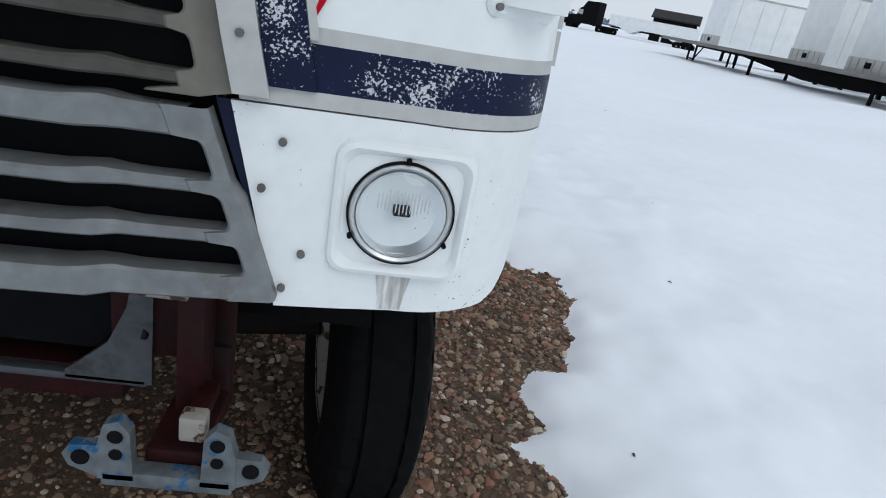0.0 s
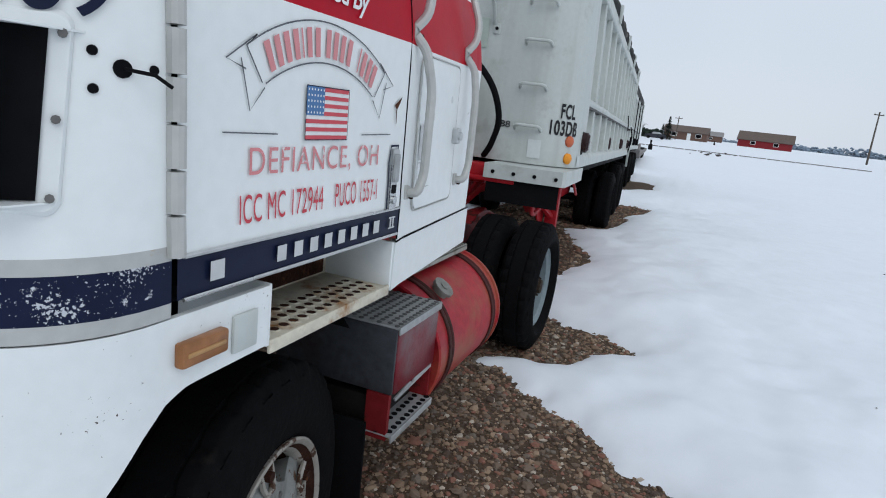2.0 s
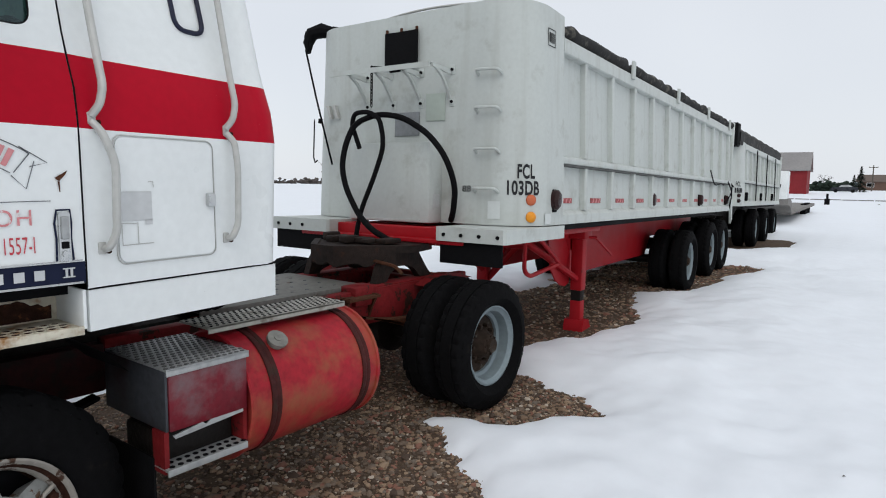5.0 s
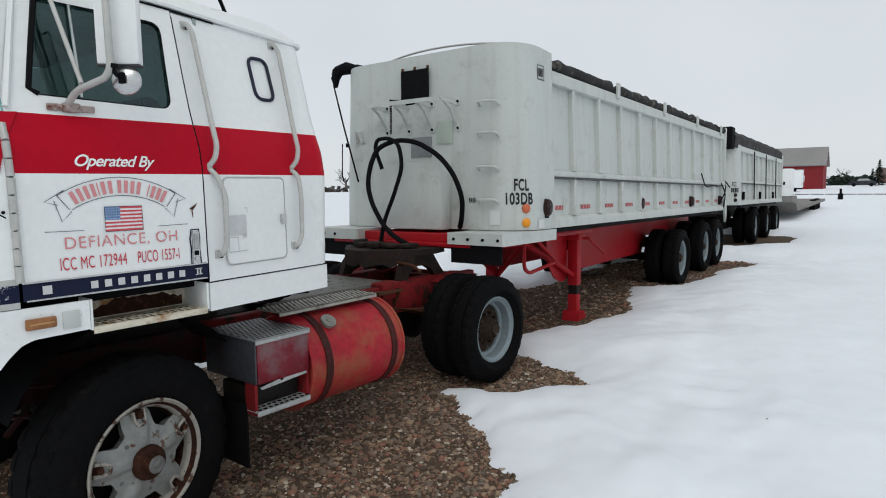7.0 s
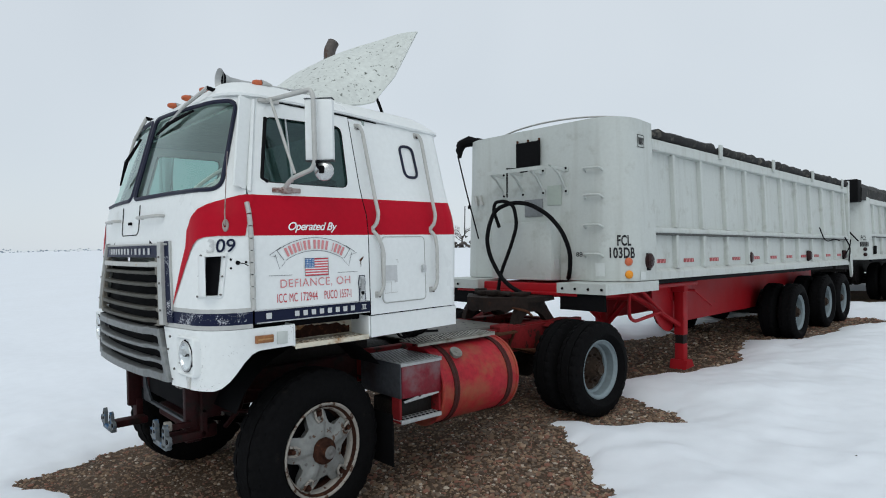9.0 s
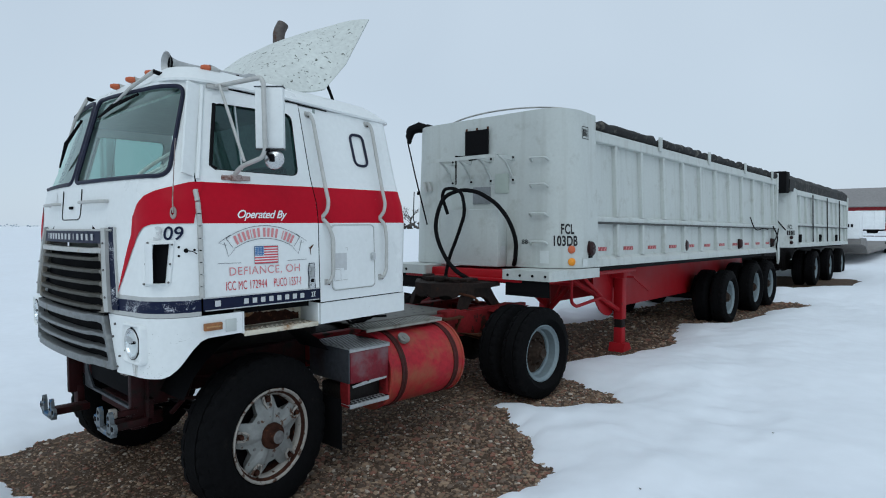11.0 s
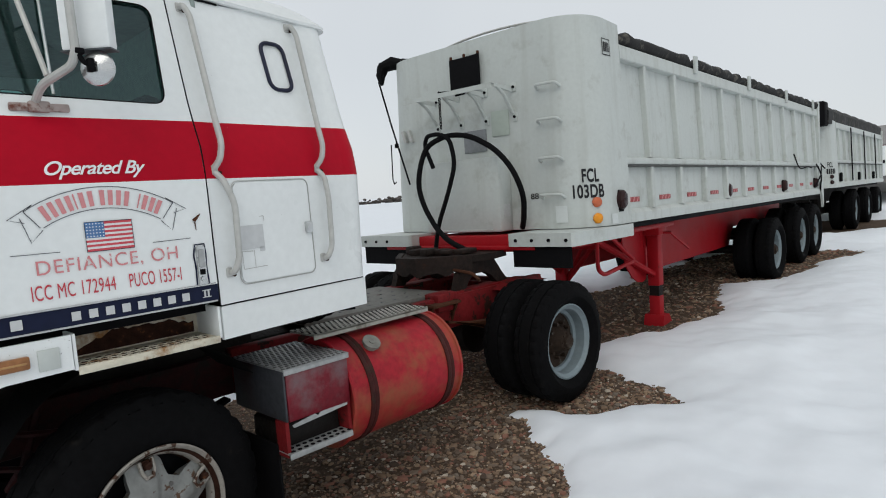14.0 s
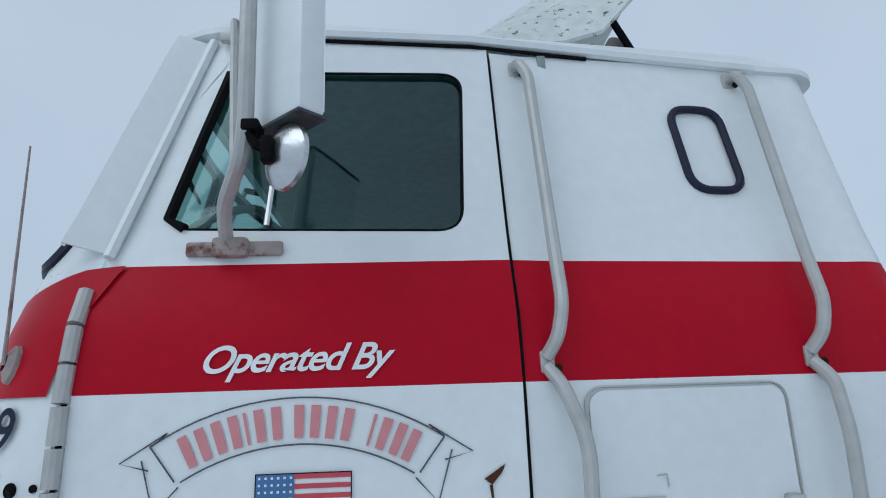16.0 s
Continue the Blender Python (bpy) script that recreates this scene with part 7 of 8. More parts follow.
loop = [(0.5, 4.82, 1.42), (0.56, 4.76, 1.5), (0.64, 4.66, 1.7), (0.58, 4.6, 1.93), (0.43, 4.57, 2.11), (0.18, 4.55, 2.25), (-0.06, 4.53, 2.28), (-0.25, 4.46, 2.2), (-0.29, 4.4, 2.02), (-0.3, 4.37, 1.84), (-0.23, 4.35, 1.66), (-0.09, 4.34, 1.46), (0.06, 4.33, 1.34), (0.25, 4.32, 1.27)]
tube(bm, rounded(loop, 0.12, 5), 0.024, 10)
part("hydraulic_hose", bm, RUBBER, tr1, "black looped hydraulic hose")
bm = bmesh.new()
for k in range(12):
    z = 2.36 + k * 0.027
    c = Vector((-0.14, 4.55, z))
    n1 = Vector((1, 0, 0)) if k % 2 else Vector((0, 1, 0))
    tube(bm, [c + n1 * 0.011 * math.cos(a) + Vector((0, 0, 0.02)) * math.sin(a) for a in [math.tau * q / 8 for q in range(8)]], 0.004, 5, closed=True)
tagged(part("chain", bm, DARK, tr1, "short hanging chain"), kind="stuff")
# bracket shelf with gussets, bolt plates
GREY_PLATE = material("bare_grey_plate", (0.24, 0.25, 0.26), 0.5, 0.3, vary=0.15)
GREEN_PATCH = material("pale_green_patch_paint", (0.42, 0.47, 0.42), 0.5, vary=0.05)
shelfb = new("bracket_shelf")
shelfb.parent = tr1
bm = bmesh.new()
slab(bm, [(4.52, 2.655), (4.60, 2.655), (4.60, 2.648), (4.528, 2.648), (4.528, 2.615), (4.52, 2.615)], -0.59, 0.46, "x")
part("rack_bar", bm, DIRTY_WHITE, shelfb, "white angle bar that carries the hoses")
for k, x in enumerate((-0.43, -0.14, 0.15, 0.46)):
    bm = bmesh.new()
    slab(bm, [(4.56, 2.648), (4.825, 2.648), (4.825, 2.60), (4.70, 2.615), (4.56, 2.625)], x - 0.008, x + 0.008, "x")
    tube(bm, [(x, 4.60, 2.63), (x, 4.70, 2.57), (x, 4.79, 2.47), (x, 4.825, 2.42)], 0.016, 6)
    part("gusset", bm, DIRTY_WHITE, shelfb)
    for z in (2.385, 2.64 if k != 1 else None):
        if z:
            bm = bmesh.new()
            box(bm, (x + 0.02, 4.824, z), (0.05, 0.012, 0.075), 0.004)
            pl = part("bolt_plate", bm, DIRTY_WHITE, shelfb)
            bm = bmesh.new()
            cyl(bm, (x + 0.02, 4.808, z), (x + 0.02, 4.82, z), 0.013, 8)
            part("bolt", bm, DARK, pl)
bm = bmesh.new()
tube(bm, rounded([(-0.16, 4.56, 2.67), (0.0, 4.6, 2.66), (0.16, 4.58, 2.62), (0.05, 4.55, 2.61)], 0.06), 0.009, 6)
part("strap_end", bm, RUBBER, shelfb)
bm = bmesh.new()
rows = [[Vector((x, 4.80 + 0.006 * math.sin(q * 1.5), z)) for q, x in enumerate((-0.20, -0.085, 0.035, 0.15))] for z in (2.70, 2.85, 2.99)]
grid(bm, rows)
shell(bm, 0.012)
part("black_window_flap", bm, RUBBER, tr1, "black square rubber flap")
for x in (-0.185, -0.03, 0.13):
    bm = bmesh.new()
    box(bm, (x, 4.80, 3.005), (0.02, 0.02, 0.03), 0.003)
    part("flap_clip", bm, RUST, tr1)
for x, z, w, h, m in ((0.03, 2.22, 0.26, 0.2, GREY_PLATE), (0.32, 2.35, 0.19, 0.22, GREEN_PATCH)):
    bm = bmesh.new()
    box(bm, (x, 4.822, z), (w, 0.008, h), 0.002)
    part("patch_plate", bm, m, tr1)
for x in (-0.86, -0.78):
    bm = bmesh.new()
    slab(bm, [(x - 0.03, 2.42), (x, 2.42), (x + 0.04, 2.30), (x + 0.01, 2.30)], 4.79, 4.825, "y")
    part("hook", bm, GRIP, tr1)
# ladder rungs round the corner
for z in (2.61, 2.32, 2.0, 1.69):
    bm = bmesh.new()
    tube(bm, rounded([(0.72, Y0 + 0.005, z - 0.03), (0.73, Y0 - 0.065, z), (0.91, Y0 - 0.035, z), (0.92, Y0 + 0.02, z - 0.03)], 0.03), 0.013, 8)
    part("ladder_rung", bm, DIRTY_WHITE, tr1, "bent ladder rung")
letters(tub_wrap(text_bm("FCL", 0.150, 0.115, 0, 1.08, 0.03), 1.772, Y0, 50.5), BLACK_INK, tr1, "black stencilled lettering")
letters(tub_wrap(text_bm("103DB", 0.272, 0.115, 0, 1.08, 0.03), 1.642, Y0, 62), BLACK_INK, tr1, "black stencilled lettering")
digits = text_bm("88", 0.08, 0.05, 0, 1, 0.01)
for v in digits.verts:
    v.co = Vector((0.60 + v.co.x, Y0 - 0.005, 1.66 + v.co.y))
letters(digits, BLACK_INK, tr1, "small black digits")


def round_lamp(z, a, mat, name):
    bm = bmesh.new()
    p, q = tub_point(z, Y0, a, 0.0), tub_point(z, Y0, a, 1.0)
    m = Matrix.Translation(p) @ (q - p).to_track_quat("Z", "Y").to_matrix().to_4x4()
    lathe(bm, [(0.0, 0.044), (0.012, 0.043), (0.022, 0.033), (0.027, 0.015), (0.028, 0.001)], (0, 0, 0), "z", 20)
    bmesh.ops.transform(bm, matrix=m, verts=bm.verts)
    part(name, bm, mat, tr1, "round " + ("orange" if mat is ORANGE else "amber") + " lamp")


round_lamp(1.605, 34, ORANGE, "marker_lamp")
round_lamp(1.47, 34, AMBER, "marker_lamp")
for a, z, w, h in ((84, 1.52, 0.1, 0.14), (13, 1.455, 0.09, 0.085)):
    bm = bmesh.new()
    flat_bars(bm, [(0, 0, w, h)])
    bmesh.ops.subdivide_edges(bm, edges=bm.edges, cuts=3, use_grid_fill=True)
    part("cleaned_patch", tub_wrap(bm, z - h / 2, Y0, a, 0.006), RUBBED, tr1)
bm = bmesh.new()
flat_bars(bm, [(0, 0, 0.135, 0.008), (0, 0.132, 0.135, 0.14), (0, 0, 0.008, 0.14), (0.127, 0, 0.135, 0.14), (0.022, 0.03, 0.042, 0.11), (0.05, 0.03, 0.068, 0.11), (0.076, 0.03, 0.09, 0.11), (0.10, 0.03, 0.112, 0.11)])
part("maker_plate", tub_wrap(bm, 2.83, Y0, 8, 0.008), BLACK_INK, tr1, "black framed maker's plate with bars")
# side lamps and reflective strips
for k, (y, xl) in enumerate(((Y0 + 0.46, 1.195), (8.33, 1.15), (11.1, 1.15), (13.4, 1.15))):
    bm = bmesh.new()
    lathe(bm, [(0.0, 0.055), (0.04, 0.055), (0.06, 0.04), (0.065, 0.001)], (xl, y, 1.61), "x", 16)
    bmesh.ops.scale(bm, vec=(1, 1, 1.5), space=Matrix.Translation((0, 0, -1.61)), verts=bm.verts)
    lampo = part("side_lamp", bm, LAMP_RED, tr1, "dark red side lamp in a rubber boot")
    bm = bmesh.new()
    box(bm, (xl - 0.005, y + 0.02, 1.60), (0.03, 0.10, 0.19), 0.012)
    part("boot", bm, RUBBER, lampo)
for k in range(12):
    y = 5.62 + 0.745 * k
    bm = bmesh.new()
    z = 1.60
    x = lerp_table(TUB_TABLE, z) - RECESS + 0.004
    box(bm, (x, y + 0.06, z), (0.006, 0.27, 0.045))
    stp = part("reflective_strip", bm, STRIP_RED, tr1, "dulled red reflective strip")
    for q in range(3):
        bm = bmesh.new()
        slab(bm, [(y - 0.03 + 0.08 * q, z - 0.02), (y - 0.01 + 0.08 * q, z - 0.02), (y + 0.015 + 0.08 * q, z + 0.02), (y - 0.005 + 0.08 * q, z + 0.02)], x + 0.003, x + 0.0045, "x")
        part("strip_hatch", bm, PINK_BAR, stp)
# cables and latch at the rear
bm = bmesh.new()
tube(bm, rounded([(1.2, 11.6, 2.1), (1.22, 11.8, 1.9), (1.2, 12.1, 1.86), (1.22, 12.5, 1.9), (1.2, 12.9, 1.88)], 0.1), 0.010, 6)
tube(bm, rounded([(1.2, 13.3, 1.95), (1.25, 13.5, 1.75), (1.2, 13.6, 1.45)], 0.1), 0.012, 6)
tube(bm, rounded([(1.2, 13.2, 1.55), (1.25, 13.45, 1.75), (1.2, 13.75, 1.9)], 0.1), 0.012, 6)
part("tailgate_chain", bm, DARK, tr1)
bm = bmesh.new()
slab(bm, [(13.55, 1.62), (13.75, 1.62), (13.78, 1.25), (13.72, 1.15)], 1.19, 1.23, "x")
part("rear_bracket", bm, DIRTY_WHITE, tr1)
# landing gear
for s in (1, -1):
    leg = new("landing_leg")
    leg.parent = tr1
    X, YL = (0.80 if s > 0 else -0.38), 6.93
    bm = bmesh.new()
    box(bm, (X, YL, 0.98), (0.13, 0.13, 0.72), 0.012)
    box(bm, (X, YL, 1.24), (0.20, 0.22, 0.12), 0.012)
    part("outer_leg", bm, TRAILER_RED, leg, "red landing leg")
    bm = bmesh.new()
    box(bm, (X, YL, 0.57), (0.11, 0.11, 0.20), 0.008)
    part("inner_leg", bm, GREASE, leg)
    bm = bmesh.new()
    box(bm, (X, YL, 0.37), (0.12, 0.12, 0.28), 0.008)
    slab(bm, [(YL - 0.10, 0.17), (YL + 0.14, 0.17), (YL + 0.14, 0.20), (YL + 0.07, 0.30), (YL - 0.07, 0.30), (YL - 0.10, 0.22)], X - 0.11, X + 0.11, "x")
    part("foot", bm, TRAILER_RED, leg)
    bm = bmesh.new()
    slab(bm, [(YL - 0.22, 1.34), (YL + 0.22, 1.34), (YL + 0.22, 1.24), (YL + 0.09, 1.05), (YL - 0.09, 1.05), (YL - 0.22, 1.24)], X - 0.09, X - 0.08, "x")
    part("gusset", bm, TRAILER_RED, leg)
    bm = bmesh.new()
    tube(bm, [(X, YL - 0.05, 0.75), (X - s * 0.2, YL - 1.1, 1.25)], 0.035, 8)
    part("brace", bm, TRAILER_RED, leg)
    bm = bmesh.new()
    tube(bm, [(X + s * 0.08, YL + 0.0, 1.2), (X + s * 0.16, YL + 0.05, 1.2), (X + s * 0.17, YL + 0.55, 0.98)], 0.016, 6)
    part("crank", bm, TRAILER_RED, leg)
# braces between the apron and the legs
bm = bmesh.new()
tube(bm, rounded([(0.80, 5.60, 1.28), (0.80, 5.60, 0.95), (0.80, 5.72, 0.89), (0.80, 6.35, 0.95)], 0.10), 0.021, 8)
part("apron_brace", bm, TRAILER_RED, tr1, "red tubular brace")
bm = bmesh.new()
tube(bm, [(0.80, 5.82, 1.28), (0.80, 6.38, 0.97)], 0.022, 8)
part("apron_brace", bm, TRAILER_RED, tr1)
bm = bmesh.new()
slab(bm, [(6.30, 1.30), (6.88, 1.30), (6.88, 0.70), (6.78, 0.67), (6.66, 0.69), (6.52, 0.76), (6.40, 0.88), (6.33, 1.05)], 0.70, 0.715, "x")
part("leg_gusset", bm, TRAILER_RED, tr1, "rounded red gusset plate beside the leg")
for x, z, r in ((0.0, 1.22, 0.022), (0.2, 1.22, 0.034)):
    bm = bmesh.new()
    tube(bm, [(-0.34, 6.95, 0.62), (x, 6.95, z)], r, 8)
    part("leg_brace", bm, TRAILER_RED, tr1, "red diagonal leg brace")
bm = bmesh.new()
box(bm, (0.15, 6.95, 1.20), (1.3, 0.06, 0.08), 0.008)
part("leg_crossbar", bm, TRAILER_RED, tr1)
bm = bmesh.new()
box(bm, (0, 5.9, 1.30), (2.0, 2.2, 0.05), 0.01)
part("apron", bm, TRAILER_RED, tr1)

# second dump trailer
TRAILER2 = pose(0, 0, 0, 0, 0, 3.0) @ pose(0.09, 16, 1.3) @ pose(0, 0, 0, -1.0) @ pose(0, -16, -1.4)
tr2 = dump_trailer(TRAILER2, 15.55, 23.65, 1.38, 2.80, "white ribbed dump trailer with a dark tarpaulin cover", GREASE, [16.6 + 0.74 * k for k in range(10)], (18.5, 20.6, 22.6), tub_r=0.45, ys=16.2, nose=0.0, hubs=(0.78, 0.78, 0.78))
bm = bmesh.new()
rows = []
for k in range(20):
    y = 15.5 + (23.65 - 15.5) * k / 19
    rows.append([Vector((x, y, z + 0.012 * math.sin(k * 2.1 + x * 5))) for x, z in ((1.14, 2.72), (1.15, 3.0), (1.0, 3.14), (0.5, 3.2), (0, 3.22), (-0.5, 3.2), (-1.0, 3.14), (-1.15, 3.0), (-1.14, 2.72))])
vs = grid(bm, rows)
bm.faces.new(vs[0])
part("tarpaulin_cover", bm, TARP, tr2, "dark tarpaulin stretched over the tub")
bm = bmesh.new()
box(bm, (0.35, 15.42, 2.93), (1.55, 0.35, 0.5), 0.03)
part("tarp_roller_box", bm, RUBBER, tr2, "black tarp roller box")
bm = bmesh.new()
tube(bm, rounded([(0.75, 15.3, 2.7), (0.78, 15.35, 2.2), (1.05, 15.6, 1.8)], 0.2), 0.015, 6)
part("tarp_strap", bm, RUBBER, tr2)
bm = bmesh.new()
tube(bm, [(0.72, 15.3, 2.7), (0.70, 15.45, 1.9)], 0.012, 6)
part("tarp_strap", bm, RUBBER, tr2)
for y in (17.9, 19.9, 21.9):
    bm = bmesh.new()
    tube(bm, [(1.19, y, 2.75), (1.22, y, 1.5)], 0.014, 6)
    part("tarp_strap", bm, RUBBER, tr2)
def wrap2(bm, z, a):
    for v in bm.verts:
        v.co = tub_point(z + v.co.y, 15.55, a - math.degrees(v.co.x / 0.45), 0.006, 0.45)
    return bm
letters(wrap2(text_bm("FCL", 0.15, 0.11, 0, 1, 0.012), 1.82, 42), BLACK_INK, tr2, "black stencilled lettering")
bm = bmesh.new()
flat_bars(bm, [(k * 0.052, 0, k * 0.052 + 0.038, 0.11) for k in range(5)])
part("lettering", wrap2(bm, 1.68, 45), BLACK_INK, tr2, "row of black bars")
for z in (1.62, 1.50):
    bm = bmesh.new()
    p = tub_point(z, 15.55, 30, 0.01, 0.45)
    bmesh.ops.create_uvsphere(bm, u_segments=12, v_segments=8, radius=0.045, matrix=Matrix.Translation(p))
    part("marker_lamp", bm, LAMP_RED, tr2)
for y in (16.4, 18.9, 21.4):
    bm = bmesh.new()
    box(bm, (1.21, y, 1.60), (0.06, 0.12, 0.2), 0.02)
    part("side_lamp", bm, RUBBER, tr2)


# ---- gravel stones ----
def ground_level(x, y):
    """The snow's level, for things that stand on it far off."""
    return 0.26 + 0.65 * max(0.0, min(1.0, (math.hypot(x, y) - 60) / 140))


ICO = [Vector(v).normalized() for v in ((0, 1, 1.618), (0, -1, 1.618), (0, 1, -1.618), (0, -1, -1.618), (1, 1.618, 0), (-1, 1.618, 0), (1, -1.618, 0), (-1, -1.618, 0), (1.618, 0, 1), (-1.618, 0, 1), (1.618, 0, -1), (-1.618, 0, -1))]
ICO_F = [(0, 1, 8), (0, 8, 4), (0, 4, 5), (0, 5, 9), (0, 9, 1), (3, 2, 10), (3, 10, 6), (3, 6, 7), (3, 7, 11), (3, 11, 2), (1, 6, 8), (8, 6, 10), (8, 10, 4), (4, 10, 2), (4, 2, 5), (5, 2, 11), (5, 11, 9), (9, 11, 7), (9, 7, 1), (1, 7, 6)]
rng = np.random.default_rng(4)


def stones(name, count, box_xy, size, label):
    x0, x1, y0, y1 = box_xy
    px, py = rng.uniform(x0, x1, count * 4), rng.uniform(y0, y1, count * 4)
    keep = bare_distance(px, py) < rng.uniform(-0.02, 0.07, count * 4)
    px, py = px[keep][:count], py[keep][:count]
    ico = np.array([tuple(v) for v in ICO])
    n = len(px)
    r = rng.gamma(4.0, size / 4.0, n).clip(size * 0.4, size * 2.6)
    v = ico[None] * (1 + rng.uniform(-0.28, 0.28, (n, 12, 1))) * r[:, None, None] * np.stack([rng.uniform(0.8, 1.4, n), rng.uniform(0.7, 1.1, n), rng.uniform(0.4, 0.75, n)], 1)[:, None]
    a = rng.uniform(0, math.tau, n)
    c, s = np.cos(a)[:, None], np.sin(a)[:, None]
    x, y = v[..., 0] * c - v[..., 1] * s, v[..., 0] * s + v[..., 1] * c
    base_z = np.interp(py, [-4, 1.4, 4.4, 7.0, 60], [-0.06, -0.03, 0.10, 0.16, 0.16]) + 0.012 * wavy(px, py, 4.0, 5) + 0.008 * wavy(px, py, 11.0, 6)
    co = np.stack([x + px[:, None], y + py[:, None], v[..., 2] + (base_z + r * 0.15)[:, None]], -1).reshape(-1, 3)
    f = (np.array(ICO_F)[None] + 12 * np.arange(n)[:, None, None]).reshape(-1, 3)
    me = bpy.data.meshes.new(name)
    me.from_pydata(co.tolist(), [], f.tolist())
    me.materials.append(STONE)
    return tagged(new(name, me), label, "gravel", kind="stuff")


stones("gravel", 30000, (-1.8, 2.4, -0.3, 6.2), 0.0085, "loose wet brown and grey gravel stones")
stones("gravel", 6000, (0.4, 2.4, 0.5, 5.6), 0.0125, "larger wet gravel stones beside the wheels")
stones("gravel", 8000, (-1.5, 2.0, 5.7, 14), 0.015, "loose gravel stones under the trailer")

# ---- the lowboy trailer at the end of the row ----
FAR_WHITE = material("far_white_paint", (0.80, 0.82, 0.82), 0.5, vary=0.08)
GREYDECK = material("weathered_deck_wood", (0.20, 0.19, 0.18), 0.8, vary=0.25)
lowboy = thing("flatbed_trailer", "low grey flatbed trailer with a white box at its front", "trailer", at=pose(0, 0, 0, 0, 0, 3.0) @ pose(0.05, 3.75, 0.0))
bm = bmesh.new()
box(bm, (0, 32.4, 0.68), (2.4, 14.6, 0.16), 0.02)
part("deck", bm, GREYDECK, lowboy)
bm = bmesh.new()
slab(bm, [(23.2, 1.25), (24.6, 1.25), (25.2, 0.84), (25.2, 0.62), (24.4, 0.95), (23.2, 1.05)], -1.2, 1.2, "x")
part("gooseneck", bm, GREYDECK, lowboy)
bm = bmesh.new()
box(bm, (0.35, 23.6, 1.78), (1.6, 0.9, 1.05), 0.03)
wb = part("front_box", bm, FAR_WHITE, lowboy, "white box on the gooseneck")
bm = bmesh.new()
for k in range(4):
    box(bm, (0.55 + k * 0.12, 23.143, 1.75), (0.07, 0.006, 0.12))
part("lettering", bm, BLACK_INK, wb)
for y in (34.5, 35.8, 37.1):
    for s in (1, -1):
        bm = bmesh.new()
        lathe(bm, [(-0.25, 0.2), (-0.25, 0.36), (-0.2, 0.38), (0.0, 0.38), (0.02, 0.34), (0.0, 0.2), (-0.02, 0.18), (-0.02, 0.001)], (s * 1.1, y, 0.46), "x", 24)
        part("wheel", bm, TYRE, lowboy)
bm = bmesh.new()
tube(bm, rounded([(0.2, 24.6, 0.9), (0.2, 24.6, 1.75), (0.6, 24.9, 1.8), (0.6, 24.9, 0.9)], 0.1), 0.04, 6)
part("rack", bm, DARK, lowboy)


# ---- far buildings ----
def gabled(name, label, category, x, y, turn, length, depth, eave, ridge, wall_mat, roof_mat, doors=(), windows=()):
    """A building with a ridge along its length; doors and windows on the long front, as (centre, sill, width, height)."""
    h = thing(name, label, category, at=pose(x, y, ground_level(x, y) - 0.1, 0, 0, turn))
    bm = bmesh.new()
    l, d = length / 2, depth / 2
    slab(bm, [(-d, 0), (d, 0), (d, eave), (0, ridge - 0.1), (-d, eave)], -l, l, "x")
    part("wall", bm, wall_mat, h)
    for s in (1, -1):
        bm = bmesh.new()
        rows = [[Vector((xx, s * (d + 0.4), eave - 0.4 * (ridge - eave) / d)), Vector((xx, 0, ridge))] for xx in (-l - 0.4, l + 0.4)]
        grid(bm, rows)
        shell(bm, 0.2)
        part("roof", bm, roof_mat, h)
    for c, z, w, hh in doors:
        bm = bmesh.new()
        box(bm, (c, -d - 0.03, z + hh / 2), (w, 0.1, hh), 0.02)
        part("door", bm, FAR_WHITE, h)
    for c, z, w, hh in windows:
        bm = bmesh.new()
        box(bm, (c, -d - 0.02, z + hh / 2), (w, 0.08, hh))
        win = part("window", bm, FAR_WHITE, h)
        bm = bmesh.new()
        box(bm, (c, -d - 0.07, z + hh / 2), (w - 0.2, 0.03, hh - 0.2))
        part("pane", bm, DARK, win)
    return h


BARN_RED = material("barn_red_paint", (0.22, 0.025, 0.03), 0.7, vary=0.15, scale=1.5, shine=0.15)
ROOF_GREY = material("grey_metal_roof", (0.25, 0.24, 0.235), 0.6, vary=0.15, scale=0.8)
BROWN = material("brown_brick", (0.14, 0.085, 0.065), 0.8, vary=0.2)
ROOF_BROWN = material("brown_shingles", (0.13, 0.10, 0.085), 0.85, vary=0.2)
gabled("barn", "red barn with a grey metal roof behind the trailers", "barn", -16.5, 117, 4, 13.2, 9.0, 3.9, 6.6, BARN_RED, ROOF_GREY, doors=((-2.5, 0, 2.6, 2.8),), windows=((3.6, 1.3, 1.0, 0.9),))
gabled("house", "low brown house with a shingled roof in snow", "house", -1.5, 196, -3, 11.5, 9.0, 2.3, 3.9, BROWN, ROOF_BROWN, doors=((1.0, 0, 1.0, 2.0),), windows=((-3, 0.9, 1.6, 1.1), (3.5, 0.9, 1.6, 1.1)))
gabled("barn", "small red barn standing in a snowy field", "barn", 20.0, 205, -8, 14.0, 8.0, 2.4, 4.6, BARN_RED, ROOF_BROWN, windows=((-3, 0.9, 1.4, 1.0), (3, 0.9, 1.4, 1.0)))
gabled("shed", "long low brown shed far across the snow", "shed", 6.5, 290, 0, 9.0, 8.0, 2.6, 4.2, BROWN, ROOF_GREY, windows=((0, 1.0, 1.4, 1.0),))
gabled("shed", "dark shed with an open front beyond the far truck", "shed", 44.7, 102, -25, 6.6, 6.0, 3.6, 4.7, DARK, TARP, doors=((-1.5, 0, 0.3, 2.3), (1.5, 0, 0.3, 2.3)))


SEAM_WHITE = material("shaded_white_seam", (0.6, 0.62, 0.63), 0.5, vary=0.05)


